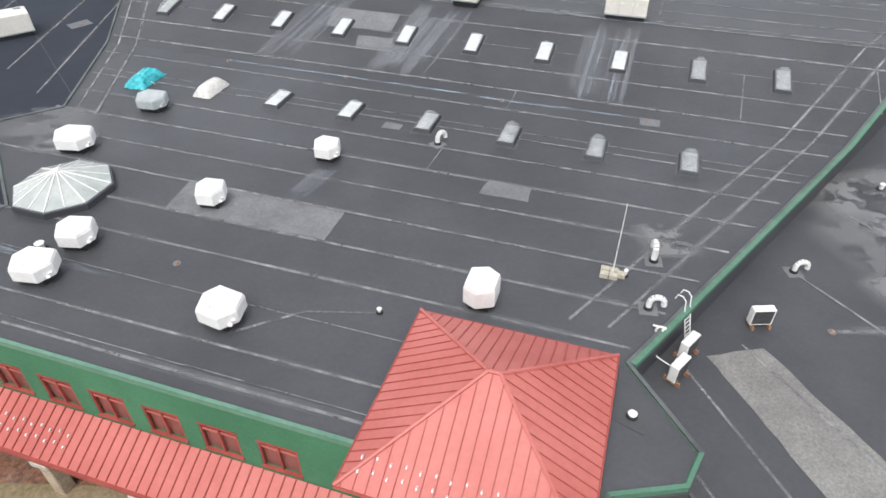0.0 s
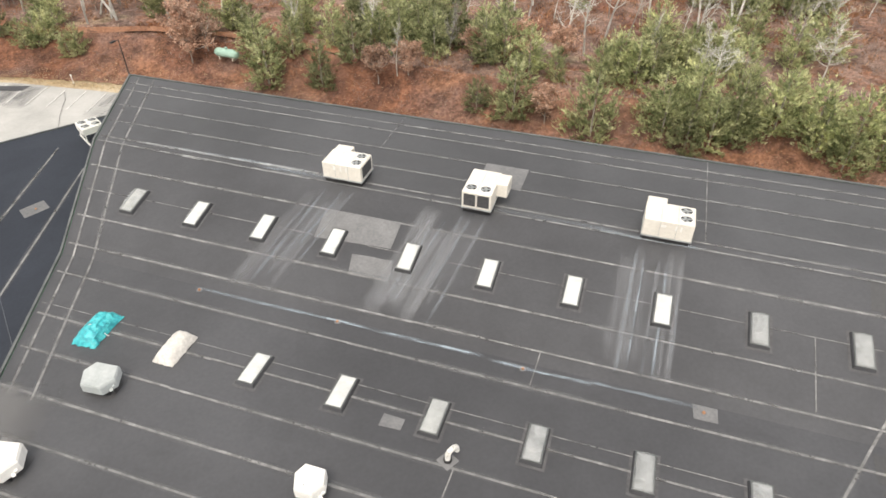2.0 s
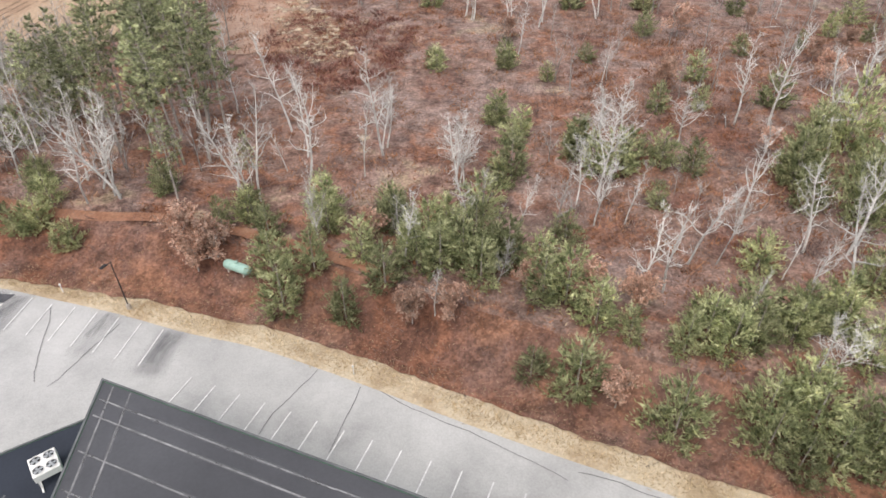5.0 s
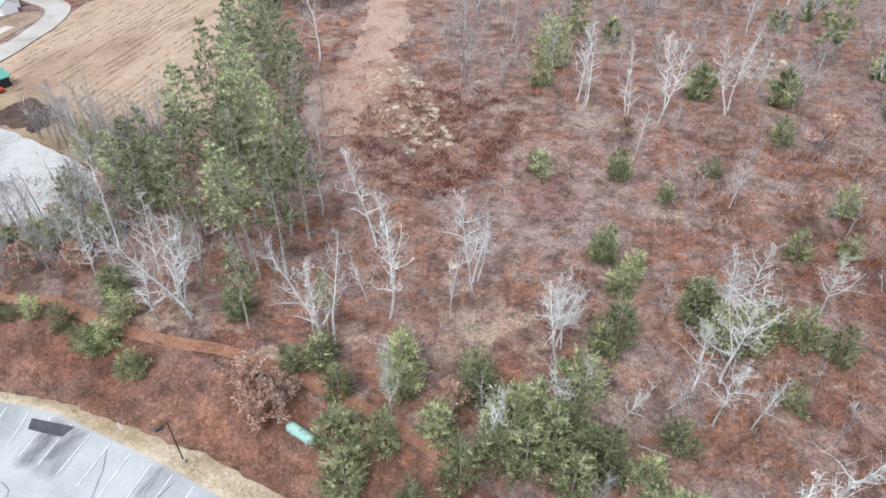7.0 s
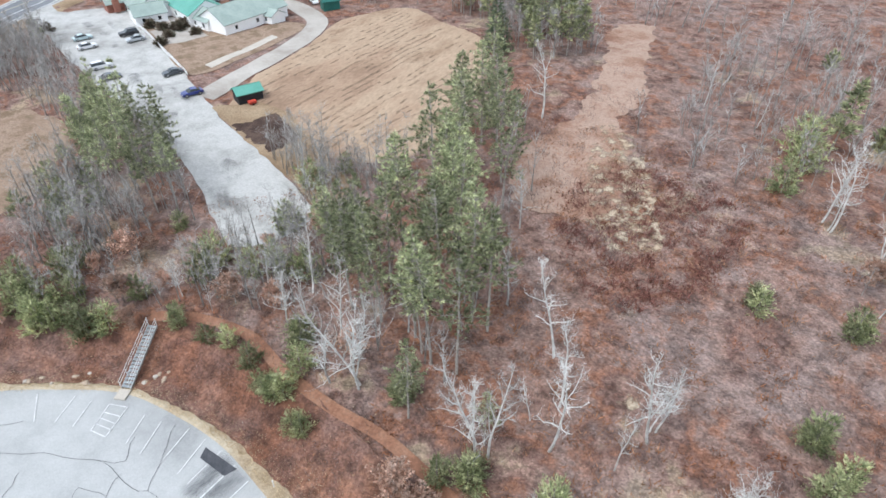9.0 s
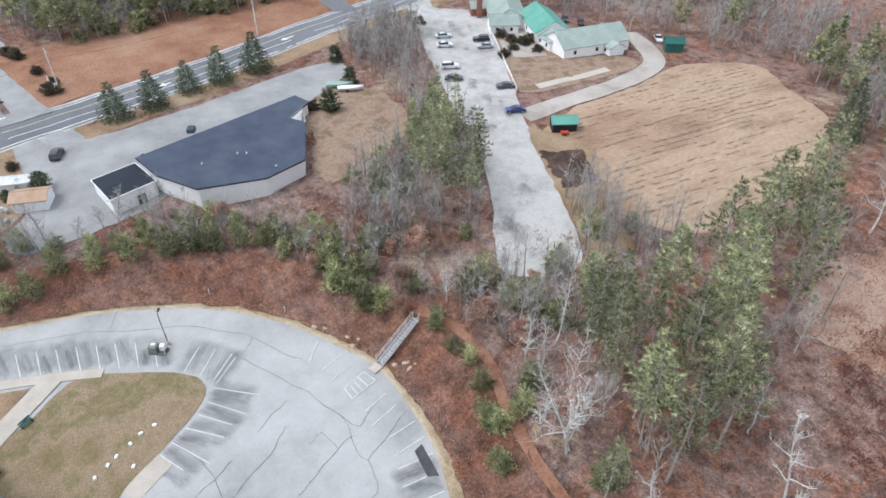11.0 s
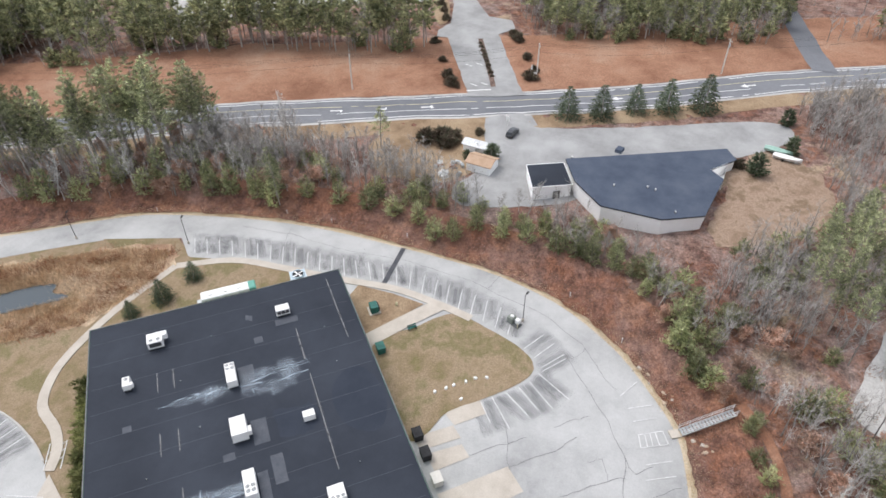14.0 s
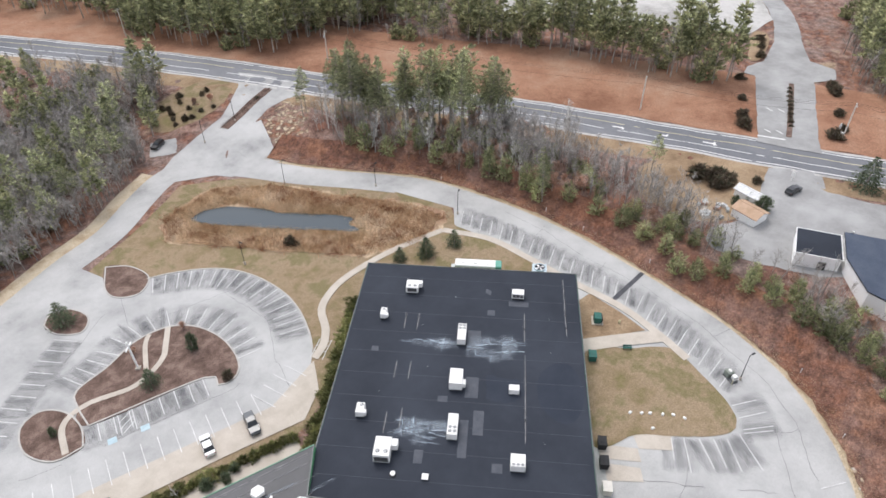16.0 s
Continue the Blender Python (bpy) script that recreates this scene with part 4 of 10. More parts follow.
def bays(parent, line, depth, pitch, slant=0.0, side=1, skip=(), stain=True, base=0.09, worn=1.0):
    """Stall lines at even steps along a kerb line, with the stained surface between them."""
    line = np.asarray(line, float)
    key = round(depth, 2)
    if key not in LINE_MESH:
        LINE_MESH[key] = Geo().box((0, depth / 2, 0), (0.13, depth, 0.008)).mesh("stall_line", PAINT)
    seg = np.linalg.norm(np.diff(line, axis=0), axis=1)
    s = np.concatenate([[0], np.cumsum(seg)])
    k = 0
    for d in np.arange(0, s[-1], pitch):
        if k not in skip:
            x, y = np.interp(d, s, line[:, 0]), np.interp(d, s, line[:, 1])
            i = min(np.searchsorted(s, d, "right"), len(line) - 1)
            t = line[i] - line[i - 1]
            a = math.degrees(math.atan2(t[1], t[0])) + (0 if side > 0 else 180) + slant
            ob = part("stall_line", LINE_MESH[key], PAINT, parent)
            ob.matrix_basis = pose(x, y, float(height(x, y)) + base + 0.02, 0, 0, a)
            wear = random.Random(k * 7 + int(depth * 10) + len(line))
            if stain and wear.random() < worn:
                depth_key = ("smear", key)
                if depth_key not in LINE_MESH:
                    LINE_MESH[depth_key] = Geo().add([(-1.25, -0.2, 0), (1.25, -0.2, 0), (1.25, depth * 1.15, 0), (-1.25, depth * 1.15, 0)], [(0, 1, 2, 3)]).mesh("tyre_smear", TYREMARK)
                    LINE_MESH["wash", key] = Geo().add([(-1.9, -0.5, 0), (1.9, -0.5, 0), (1.9, depth * 1.3, 0), (-1.9, depth * 1.3, 0)], [(0, 1, 2, 3)]).mesh("bay_stain", BAYWASH)
                ob = part("bay_stain", LINE_MESH["wash", key], BAYWASH, parent)
                ob.matrix_basis = pose(x, y, float(height(x, y)) + base + 0.002 + 0.0008 * (k % 9), 0, 0, a) @ pose(1.35 * side, 0, 0)
                ob = part("tyre_smear", LINE_MESH[depth_key], TYREMARK, parent)
                ob.matrix_basis = pose(x, y, float(height(x, y)) + base + 0.012 + 0.0006 * (k % 5), 0, 0, a) @ pose(1.35 * side + wear.uniform(-0.3, 0.3), wear.uniform(-0.6, 0.5), 0, 0, 0, 5 * side + wear.uniform(-4, 4)) @ Matrix.Diagonal((wear.uniform(0.25, 0.9), wear.uniform(0.6, 1.25), 1, 1))
        k += 1


bays(lot, curve([(-94.6, -4), (-95.9, 8), (-95.9, 18), (-95.4, 28), (-95.2, 40), (-92.4, 50.5), (-89.4, 58.5), (-86.6, 64.6)], 1.5), 5.4, 2.75, 24)
def stall_mark(parent, a, b, base=0.12):
    d = Vector((b[0] - a[0], b[1] - a[1], 0))
    part("stall_line", Geo().box(((a[0] + b[0]) / 2, (a[1] + b[1]) / 2, base), (d.length, 0.14, 0.008), math.atan2(d.y, d.x)), PAINT, parent)


CORNER = [((-84.5, 66.6), (-88.5, 69.4)), ((-82.8, 68.6), (-87, 71.6)), ((-80.9, 70.1), (-84.9, 73.6)), ((-80.2, 70.4), (-83.9, 73.9)), ((-79.5, 69.9), (-75.3, 75.4)), ((-77.3, 68.7), (-72.9, 72.9)), ((-75.7, 67.1), (-72, 70.8)), ((-74.2, 65.2), (-70.5, 69.4)), ((-72.8, 63.1), (-67.4, 66.9)), ((-71.4, 61.5), (-67.8, 63.8))]
for k, (a, b) in enumerate(CORNER):
    stall_mark(lot, a, b)
    wash = part("bay_stain", Geo().add([(-1.9, -0.5, 0), (1.9, -0.5, 0), (1.9, 6.8, 0), (-1.9, 6.8, 0)], [(0, 1, 2, 3)]), BAYWASH, lot)
    wash.matrix_basis = pose(a[0], a[1], 0.092 + 0.0012 * k, 0, 0, math.degrees(math.atan2(b[1] - a[1], b[0] - a[0])) - 90)
    if k > 3:
        mark = part("tyre_smear", Geo().add([(-1.0, -0.4, 0), (1.0, -0.4, 0), (1.0, 6.4, 0), (-1.0, 6.4, 0)], [(0, 1, 2, 3)]), TYREMARK, lot)
        mark.matrix_basis = pose(a[0] + 0.9, a[1] - 0.9, 0.108 + 0.001 * k, 0, 0, math.degrees(math.atan2(b[1] - a[1], b[0] - a[0])) - 90)
for a, b in (((-78, 83.4), (-81.7, 86)), ((-75.8, 84.7), (-77.4, 88.4)), ((-73.4, 85.5), (-75, 89.1)), ((-71.1, 86.4), (-72.7, 90)), ((-72.7, 90), (-70.4, 90.9)), ((-70.4, 90.9), (-68.8, 86.8)), ((-68.8, 86.8), (-71.1, 86.4)), ((-71.5, 87.3), (-69.1, 87.8)), ((-71.8, 88.1), (-69.5, 88.6)), ((-72.1, 88.9), (-69.8, 89.6)), ((-66, 87.6), (-67.6, 91.3)), ((-63.4, 87.6), (-65.1, 91.8))):
    stall_mark(lot, a, b)
bays(lot, curve([(-61.5, 93), (-56, 93), (-48, 91.4), (-40, 89.6), (-34, 88)], 1.5), 5.0, 2.8, 10, -1, worn=0.3)
bays(lot, [(-30.2, 77.6), (34, 56.8)], 4.6, 2.75, 0, 1, stain=False)
bays(loop, curve([(-36, -42.9), (-39.2, -40.9), (-44.3, -36.8), (-48, -32.3), (-50.5, -26), (-51.3, -17.4), (-50, -10.2), (-47.3, -3.8)], 1.2), 5.3, 2.75, 0, -1, base=0.13)
bays(loop, curve([(-33.8, -9), (-34.9, -12), (-35.3, -17), (-33.6, -23), (-29.6, -26.9), (-23.5, -28), (-17, -26), (-10.8, -24.8)], 1.0), 5.0, 2.75, 8, -1, base=0.13)
bays(loop, [(-27, -9.6), (-9, -15.4)], 4.4, 2.6, 0, 1, base=0.13)
bays(loop, [(-13.5, -40.6), (6, -27)], 4.8, 2.75, 0, 1, base=0.13)
bays(strip, [(-40, 4.4), (-31.5, 6.0), (-0.6, -3.2), (12, -7.2)], 5.4, 2.75, 0, -1, stain=False, base=0.17)

# hatched boxes by the stairs and the walks
for cx, cy, a, par, base in ((-46.2, 1.4, 118, loop, 0.14), (-13.2, -11.4, -18, loop, 0.14)):
    m = pose(cx, cy, base, 0, 0, a)
    for k in range(5):
        ob = part("hatch_line", LINE_MESH[5.0] if k < 2 else Geo().box((0, 1.6, 0), (0.13, 3.0, 0.008)).mesh("hatch_line", PAINT), PAINT, par)
        ob.matrix_basis = m @ (pose(-1.2 + 2.4 * k, -2.5, 0.02) if k < 2 else pose(-1.2, -3.6 + 1.4 * (k - 1), 0.024, 0, 0, -52))
for x, y in ((-9.6, -9.6), (-14.6, -7.8), (-3.4, 0.2)):
    part("accessible_bay_mark", Geo().cbox((x, y, 0.155), (1.5, 1.3, 0.01), 0.004, radians(-18)), BLUEPAINT, loop)

# dark crossing strip and repaired patches
ribbon("drain_trench", straight([(-94.8, 37.3), (-106.6, 37.9)], 2, False), 1.0, TAR, 0.115, parent=lot)
part("asphalt_patch", Geo().prism([(-57.8, 92.3), (-52.6, 92.3), (-53.1, 90.9), (-57.2, 91)], 0.118, 0.13), TAR, lot)
rnd = random.Random(7)


def crack(parent, a, b, base=0.118, width=0.045, wander=0.06):
    a, b = np.array(a, float), np.array(b, float)
    n = max(4, int(np.linalg.norm(b - a) / 1.1))
    d = (b - a) / np.linalg.norm(b - a)
    q = np.array([-d[1], d[0]])
    pts, off = [], 0
    for i in range(n + 1):
        off += rnd.uniform(-1, 1) * wander * 2.4
        off *= 0.86
        pts.append(a + (b - a) * i / n + q * off * (0 if i in (0, n) else 1) * 1.6)
    ribbon("crack", np.array(pts), width, CRACK, base, parent=parent)


for run in ([(-105.7, 1.3), (-105.7, 12.9), (-103.2, 23.8), (-103, 39.2), (-99.3, 55.1), (-96, 63), (-93.9, 68.7), (-87.1, 77), (-79.1, 82.8)], [(-84.8, 73.9), (-78, 78.2), (-71.6, 82.1), (-64, 86.1), (-65.9, 88.7)], [(-72.8, 63.3), (-68.9, 65.5), (-64.9, 67.1), (-60.8, 68), (-59.2, 69.1)], [(-60.9, 68), (-63.4, 71.4), (-66.1, 75.2), (-68.5, 77.2)], [(-57.9, 75.8), (-60, 79.1), (-61.8, 82.1), (-62.9, 84.8)], [(-62, 82.2), (-65.4, 81.2), (-64.4, 79.1)], [(-66.8, 84.4), (-62.5, 84.4), (-58.7, 85.1), (-54, 84.6)], [(-58.7, 85.1), (-61.2, 89.1), (-63.3, 92.5)], [(-60.2, 60.1), (-64.5, 66.9), (-66.5, 69.6)], [(-69.3, 73.6), (-71.7, 76.8), (-72.7, 78.6)], [(-87.1, 77), (-84.4, 75.1)], [(-98.3, 57.2), (-103.7, 59.6)], [(-47.6, 90.6), (-43.5, 80.5)], [(-39, 88.5), (-42, 80)], [(-17, 83.6), (-20.5, 76)], [(-12.5, 81.8), (-14, 74.6)], [(-10.5, 81.4), (6, 73.2)], [(7, 74), (30, 65.4)], [(-104.5, 30), (-96, 30.6)], [(-107, 12), (-97.5, 14)], [(-54, 84.6), (-50, 77)]):
    for a, b in zip(run, run[1:]):
        crack(lot, a, b)
for a, b in (((-30, -30.5), (-43.5, -26.5)), ((-43.5, -26.5), (-44.3, -13)), ((-44.3, -13), (-38.5, -1.5)), ((-38.5, -1.5), (-36.5, 4)), ((-44, -20.5), (-50.5, -21.5)), ((-25, -33), (-30, -47)), ((-9, -28), (-30, -30.5)), ((-8, -9.6), (-31, -3.6)), ((-2, -11.5), (4, -14)), ((-12, -33), (-24, -40))):
    crack(loop, a, b, 0.155)

# ---- main building ----
MAIN = pose(0, 0, 0, 0, 0, -18)
main = thing("main_building", MAIN, "large green-walled building with a black rubber flat roof", "building")
# the roof is level in front, climbs from a valley gutter to a ridge line, and is level again behind it
ROOF, BACK_ROOF, VALLEY, RIDGE = 7.35, 9.75, 39.1, 49.3
MAIN_PLAN = [(-34.1, 11.42), (1.7, 11.42), (1.71, 12.2), (4.1, 13.3), (4.55, 14.8), (1.78, 18.1), (23.4, 60.6), (-51.3, 60.6), (-35.5, 29.0), (-38.2, 25.8), (-30.0, 19.0)]


def roof_z(v):
    return ROOF + (BACK_ROOF - ROOF) * min(1.0, max(0.0, (v - VALLEY) / (RIDGE - VALLEY)))


def roof_slope(v):
    return (BACK_ROOF - ROOF) / (RIDGE - VALLEY) if VALLEY < v < RIDGE else 0.0


def roof_at(u, v, rz=0.0, lift=0.0):
    """A place on the main roof, lying in its slope."""
    return pose(u, v, roof_z(v) + lift, math.degrees(math.atan(roof_slope(v)))) @ pose(0, 0, 0, 0, 0, rz)


def bands(poly):
    """The plan outline cut along the valley and the ridge."""
    out = []
    for lo, hi in ((-1e3, VALLEY), (VALLEY, RIDGE), (RIDGE, 1e3)):
        cut = list(poly)
        for lim, sign in ((lo, 1), (hi, -1)):
            was, cut = cut, []
            for (ax, ay), (bx, by) in zip(was, was[1:] + was[:1]):
                da, db = sign * (ay - lim), sign * (by - lim)
                if da >= 0:
                    cut.append((ax, ay))
                if da * db < 0:
                    f = da / (da - db)
                    cut.append((ax + (bx - ax) * f, ay + (by - ay) * f))
        if len(cut) > 2:
            out.append(cut)
    return out


def roof_prism(outline, low, high, foot=None):
    """A slab over a plan outline that follows the roof's slope; with a foot it stands on that level."""
    n = len(outline)
    area = sum(outline[i - 1][0] * outline[i][1] - outline[i][0] * outline[i - 1][1] for i in range(n))
    o = list(outline) if area > 0 else list(reversed(outline))
    pts = [(x, y, roof_z(y) + low if foot is None else foot) for x, y in o] + [(x, y, roof_z(y) + high) for x, y in o]
    return Geo().add(pts, [tuple(range(n - 1, -1, -1)), tuple(range(n, 2 * n))] + [(i, (i + 1) % n, n + (i + 1) % n, n + i) for i in range(n)])


def inset(poly, d):
    """The outline (counter-clockwise) drawn in by d metres."""
    n, out = len(poly), []
    for i in range(n):
        p0, p1, p2 = (np.array(poly[k % n], float) for k in (i - 1, i, i + 1))
        e1, e2 = (p1 - p0) / np.linalg.norm(p1 - p0), (p2 - p1) / np.linalg.norm(p2 - p1)
        n1, n2 = np.array([-e1[1], e1[0]]), np.array([-e2[1], e2[0]])
        out.append(tuple(p1 + (n1 + n2) * d / max(0.25, 1 + float(n1 @ n2))))
    return out


def shell(parent, plan, top, coping_w=0.16, wall=GREEN, membrane=MEMBRANE, wall_top=None, edge_mat=COPING, rise=0.08, foot=-0.3):
    """Walls, roof sheet and raised metal edge over a plan outline."""
    part("wall", Geo().prism(inset(plan, 0.05), foot, top - 0.02), wall, parent)
    ob = part("roof_membrane", Geo().prism(inset(plan, 0.2), top - 0.015, top), membrane, parent)
    inner = inset(plan, coping_w)
    n = len(plan)
    for i in range(n):
        j = (i + 1) % n
        part("coping", Geo().prism([plan[i], plan[j], inner[j], inner[i]], top - 0.22, top + rise), edge_mat, parent)
    return ob


body_plan = [(-34.1, 11.95), (1.7, 11.95)] + MAIN_PLAN[2:]
for piece in bands(inset(body_plan, 0.05)):
    part("wall", roof_prism(piece, 0, -0.02, -0.3), GREEN, main)
for piece in bands(inset(MAIN_PLAN, 0.2)):
    part("roof_membrane", roof_prism(piece, -0.015, 0.0), MEMBRANE, main)
inner_plan = inset(MAIN_PLAN, 0.16)
for i in range(len(MAIN_PLAN)):
    j = (i + 1) % len(MAIN_PLAN)
    for piece in bands([MAIN_PLAN[i], MAIN_PLAN[j], inner_plan[j], inner_plan[i]]):
        part("coping", roof_prism(piece, -0.2, 0.08), TRIMGREEN if i == 0 else (STEPGREEN if i in (2, 3) else COPING), main)

for i in (2, 3):
    (u0, v0), (u1, v1) = MAIN_PLAN[i], MAIN_PLAN[i + 1]
    part("upstand_flashing", Geo().box(((u0 + u1) / 2, (v0 + v1) / 2, ROOF - 0.95), (math.hypot(u1 - u0, v1 - v0) + 0.05, 0.12, 1.5), math.atan2(v1 - v0, u1 - u0)), MEMBRANE, main)

# front wall with its window openings
WIN_U = [-33.53 + 2.588 * k for k in range(10)]
WW, WZ0, WZ1 = 1.71, 4.12, 5.82
fw = Geo()
fw.box(((-34.1 - 6.56) / 2, 11.68, (WZ0 - 0.3) / 2), (27.54, 0.5, WZ0 + 0.3))
fw.box(((-34.1 - 6.56) / 2, 11.68, (WZ1 + ROOF - 0.2) / 2), (27.54, 0.5, ROOF - 0.2 - WZ1))
cuts = [-34.1] + [e for u in WIN_U for e in (u - WW / 2, u + WW / 2)] + [-6.56]
for a, b in zip(cuts[::2], cuts[1::2]):
    if b > a:
        fw.box(((a + b) / 2, 11.68, (WZ0 + WZ1) / 2), (b - a, 0.5, WZ1 - WZ0))
part("front_wall", fw, GREEN, main)
for u in WIN_U:
    w = part("window", Geo().box((u, 11.46, WZ1 - 0.06), (WW + 0.06, 0.10, 0.10)), REDTRIM, main, "red-framed double window")
    part("window_sill", Geo().box((u, 11.43, WZ0 + 0.03), (WW + 0.08, 0.14, 0.08)), REDTRIM, w)
    for du in (-WW / 2 + 0.05, 0, WW / 2 - 0.05):
        part("window_frame", Geo().box((u + du, 11.49, (WZ0 + WZ1) / 2), (0.08, 0.10, WZ1 - WZ0)), REDTRIM, w)
    part("window_frame", Geo().box((u, 11.50, WZ1 - 0.42), (WW, 0.06, 0.07)), RED, w)
    for du in (-WW / 4, WW / 4):
        part("pane", Geo().box((u + du, 11.61, (WZ0 + WZ1) / 2), (WW / 2, 0.03, WZ1 - WZ0)), WINGLASS, w)

# red metal canopy along the front
canopy = part("canopy_roof", Geo().add([(-34.9, 11.40, 3.88), (-6.77, 11.40, 3.88), (-6.77, 9.41, 2.89), (-34.9, 9.41, 2.89), (-34.9, 11.40, 3.75), (-6.77, 11.40, 3.75), (-6.77, 9.41, 2.76), (-34.9, 9.41, 2.76)], [(3, 2, 1, 0), (4, 5, 6, 7), (0, 1, 5, 4), (2, 3, 7, 6), (1, 2, 6, 5), (3, 0, 4, 7)]), RED, main, "coral red standing-seam canopy roof")
part("gutter", Geo().box((-20.83, 9.35, 2.79), (28.13, 0.14, 0.18)), REDTRIM, canopy)
rib = Geo().add([(-0.025, 0, 0), (0.025, 0, 0), (0.025, -1.99, -0.99), (-0.025, -1.99, -0.99), (-0.02, 0, 0.06), (0.02, 0, 0.06), (0.02, -1.99, -0.93), (-0.02, -1.99, -0.93)], [(4, 5, 6, 7)[::-1], (0, 4, 7, 3), (1, 2, 6, 5), (2, 3, 7, 6)]).mesh("standing_seam", REDTRIM)
for k in range(58):
    ob = part("standing_seam", rib, REDTRIM, canopy)
    ob.matrix_basis = pose(-34.7 + 0.481 * k, 11.40, 3.882)
guard = Geo().box((0, 0, 0.05), (0.05, 0.12, 0.1)).mesh("snow_guard", WHITE)
for k in range(11):
    for r in range(2):
        ob = part("snow_guard", guard, WHITE, canopy)
        ob.matrix_basis = pose(-24.96 + 0.481 * k + 0.23, 10.05 + 0.42 * r + 0.08 * (k % 2), 3.21 + 0.21 * r + 0.04 * (k % 2), 26.5)
for u in (-31, -26, -21, -16, -11):
    pil = part("pillar", Geo().cbox((u, 9.75, 1.35), (0.62, 0.62, 2.9), 0.04), STONE, main, "tan stone pillar")
    part("pillar_cap", Geo().cbox((u, 9.75, 2.4), (0.9, 0.9, 0.3), 0.06), CONCRETE, pil)
tagged(part("front_walk", Geo().box((-18, 6.0, 0.09), (30, 4.4, 0.14)), CONCRETE), "pale concrete walk before the front canopy", "pavement", kind="structure").matrix_basis = MAIN

# pavilion with its red hip roof
pav = thing("entrance_pavilion", MAIN, "square pavilion with a coral red standing-seam hip roof", "pavilion")
PU0, PU1, PV0, PV1, PE, PT = -6.82, 1.27, 9.63, 18.03, 7.75, 10.05
AP = [(-2.91, 13.8), (-2.49, 13.8)]
part("wall", Geo().box(((PU0 + PU1) / 2, 13.65, 3.7), (6.6, 6.8, 8.0)), GREEN, pav)
corners = [(PU0, PV0), (PU1, PV0), (PU1, PV1), (PU0, PV1)]
faces_ = [((0, 1), (0, 1)), ((1, 2), (1, 1)), ((2, 3), (1, 0)), ((3, 0), (0, 0))]
for (a, b), (c, d) in faces_:
    p = [(*corners[a], PE), (*corners[b], PE)]
    q = [(*AP[d], PT)] + ([(*AP[c], PT)] if c != d else [])
    top = p + q
    low = [(x, y, z - 0.07) for x, y, z in top]
    n = len(top)
    face = part("roof_slope", Geo().add(top + low, [tuple(range(n)), tuple(range(2 * n - 1, n - 1, -1))] + [(i, n + i, n + (i + 1) % n, (i + 1) % n) for i in range(n)]), RED, pav)
    # ribs run square to the eave, up to the hips
    A, B = Vector(p[0]), Vector(p[1])
    L = (B - A).length
    e = (B - A).normalized()
    mid = Vector((*AP[d], PT)) if c == d else (Vector((*AP[c], PT)) + Vector((*AP[d], PT))) / 2
    up = (mid - A) - e * (mid - A).dot(e)
    sa, sb = (Vector((*AP[c], PT)) - A).dot(e), (Vector((*AP[d], PT)) - A).dot(e)
    k = 0.22
    while k < L - 0.1:
        f = k / sa if k < sa else (1.0 if k <= sb else (L - k) / (L - sb))
        if f > 0.03:
            s0 = A + e * k
            s1 = s0 + up * f
            part("standing_seam", Geo().tube(s0 + Vector((0, 0, 0.03)), s1 + Vector((0, 0, 0.03)), 0.017, 0.017, 4), REDTRIM, face)
        k += 0.43
    part("gutter", Geo().tube(A - Vector((0, 0, 0.05)), B - Vector((0, 0, 0.05)), 0.07, 0.07, 5), REDTRIM, pav)
for c, q in zip(corners, (AP[0], AP[1], AP[1], AP[0])):
    part("hip_cap", Geo().tube((*c, PE + 0.03), (*q, PT + 0.03), 0.075, 0.075, 6), RED, pav)
part("ridge_cap", Geo().tube((*AP[0], PT + 0.03), (*AP[1], PT + 0.03), 0.08, 0.08, 6, True), RED, pav)
for r in range(2):
    for k in range(12):
        ob = part("snow_guard", guard, WHITE, pav)
        ob.matrix_basis = pose(PU0 + 0.65 + 0.5 * k, PV0 + 0.5 + 0.4 * r + 0.1 * (k % 2), PE + 0.3 + 0.2 * r, -29)


SEAMS = [0]


def seam(parent, a, b, w=0.15, z=None, mat=SEAM):
    """A lapped seam tape with its chalky edge; on the main roof it follows the slope."""
    a, b = Vector((*a, 0)), Vector((*b, 0))
    ends = [0.0, 1.0]
    if z is None and abs(b.y - a.y) > 0.5:
        ends = sorted(ends + [(v - a.y) / (b.y - a.y) for v in (VALLEY, RIDGE) if 0.01 < (v - a.y) / (b.y - a.y) < 0.99])
    for f0, f1 in zip(ends, ends[1:]):
        SEAMS[0] += 1
        lift = 0.0012 * (SEAMS[0] % 11)
        p, q = a.lerp(b, f0), a.lerp(b, f1)
        c = (p + q) / 2
        k = roof_slope(c.y) if z is None else 0.0
        du, dv = q.x - p.x, (q.y - p.y) * math.sqrt(1 + k * k)
        L, turn = math.hypot(du, dv), math.degrees(math.atan2(dv, du))
        m = roof_at(c.x, c.y, turn, lift) if z is None else pose(c.x, c.y, z + lift, 0, 0, turn)
        ob = part("roof_seam", Geo().box((0, 0, 0.006), (L, w, 0.008)), mat, parent)
        ob.matrix_basis = m
        if mat is SEAM and w > 0.06:
            e = w * 1.9
            ob = part("seam_edge", Geo().add([(-L / 2, -e, 0), (L / 2, -e, 0), (L / 2, e, 0), (-L / 2, e, 0)], [(0, 1, 2, 3)]), SEAMHAZE, parent)
            ob.matrix_basis = m @ pose(0, 0, 0.0115)


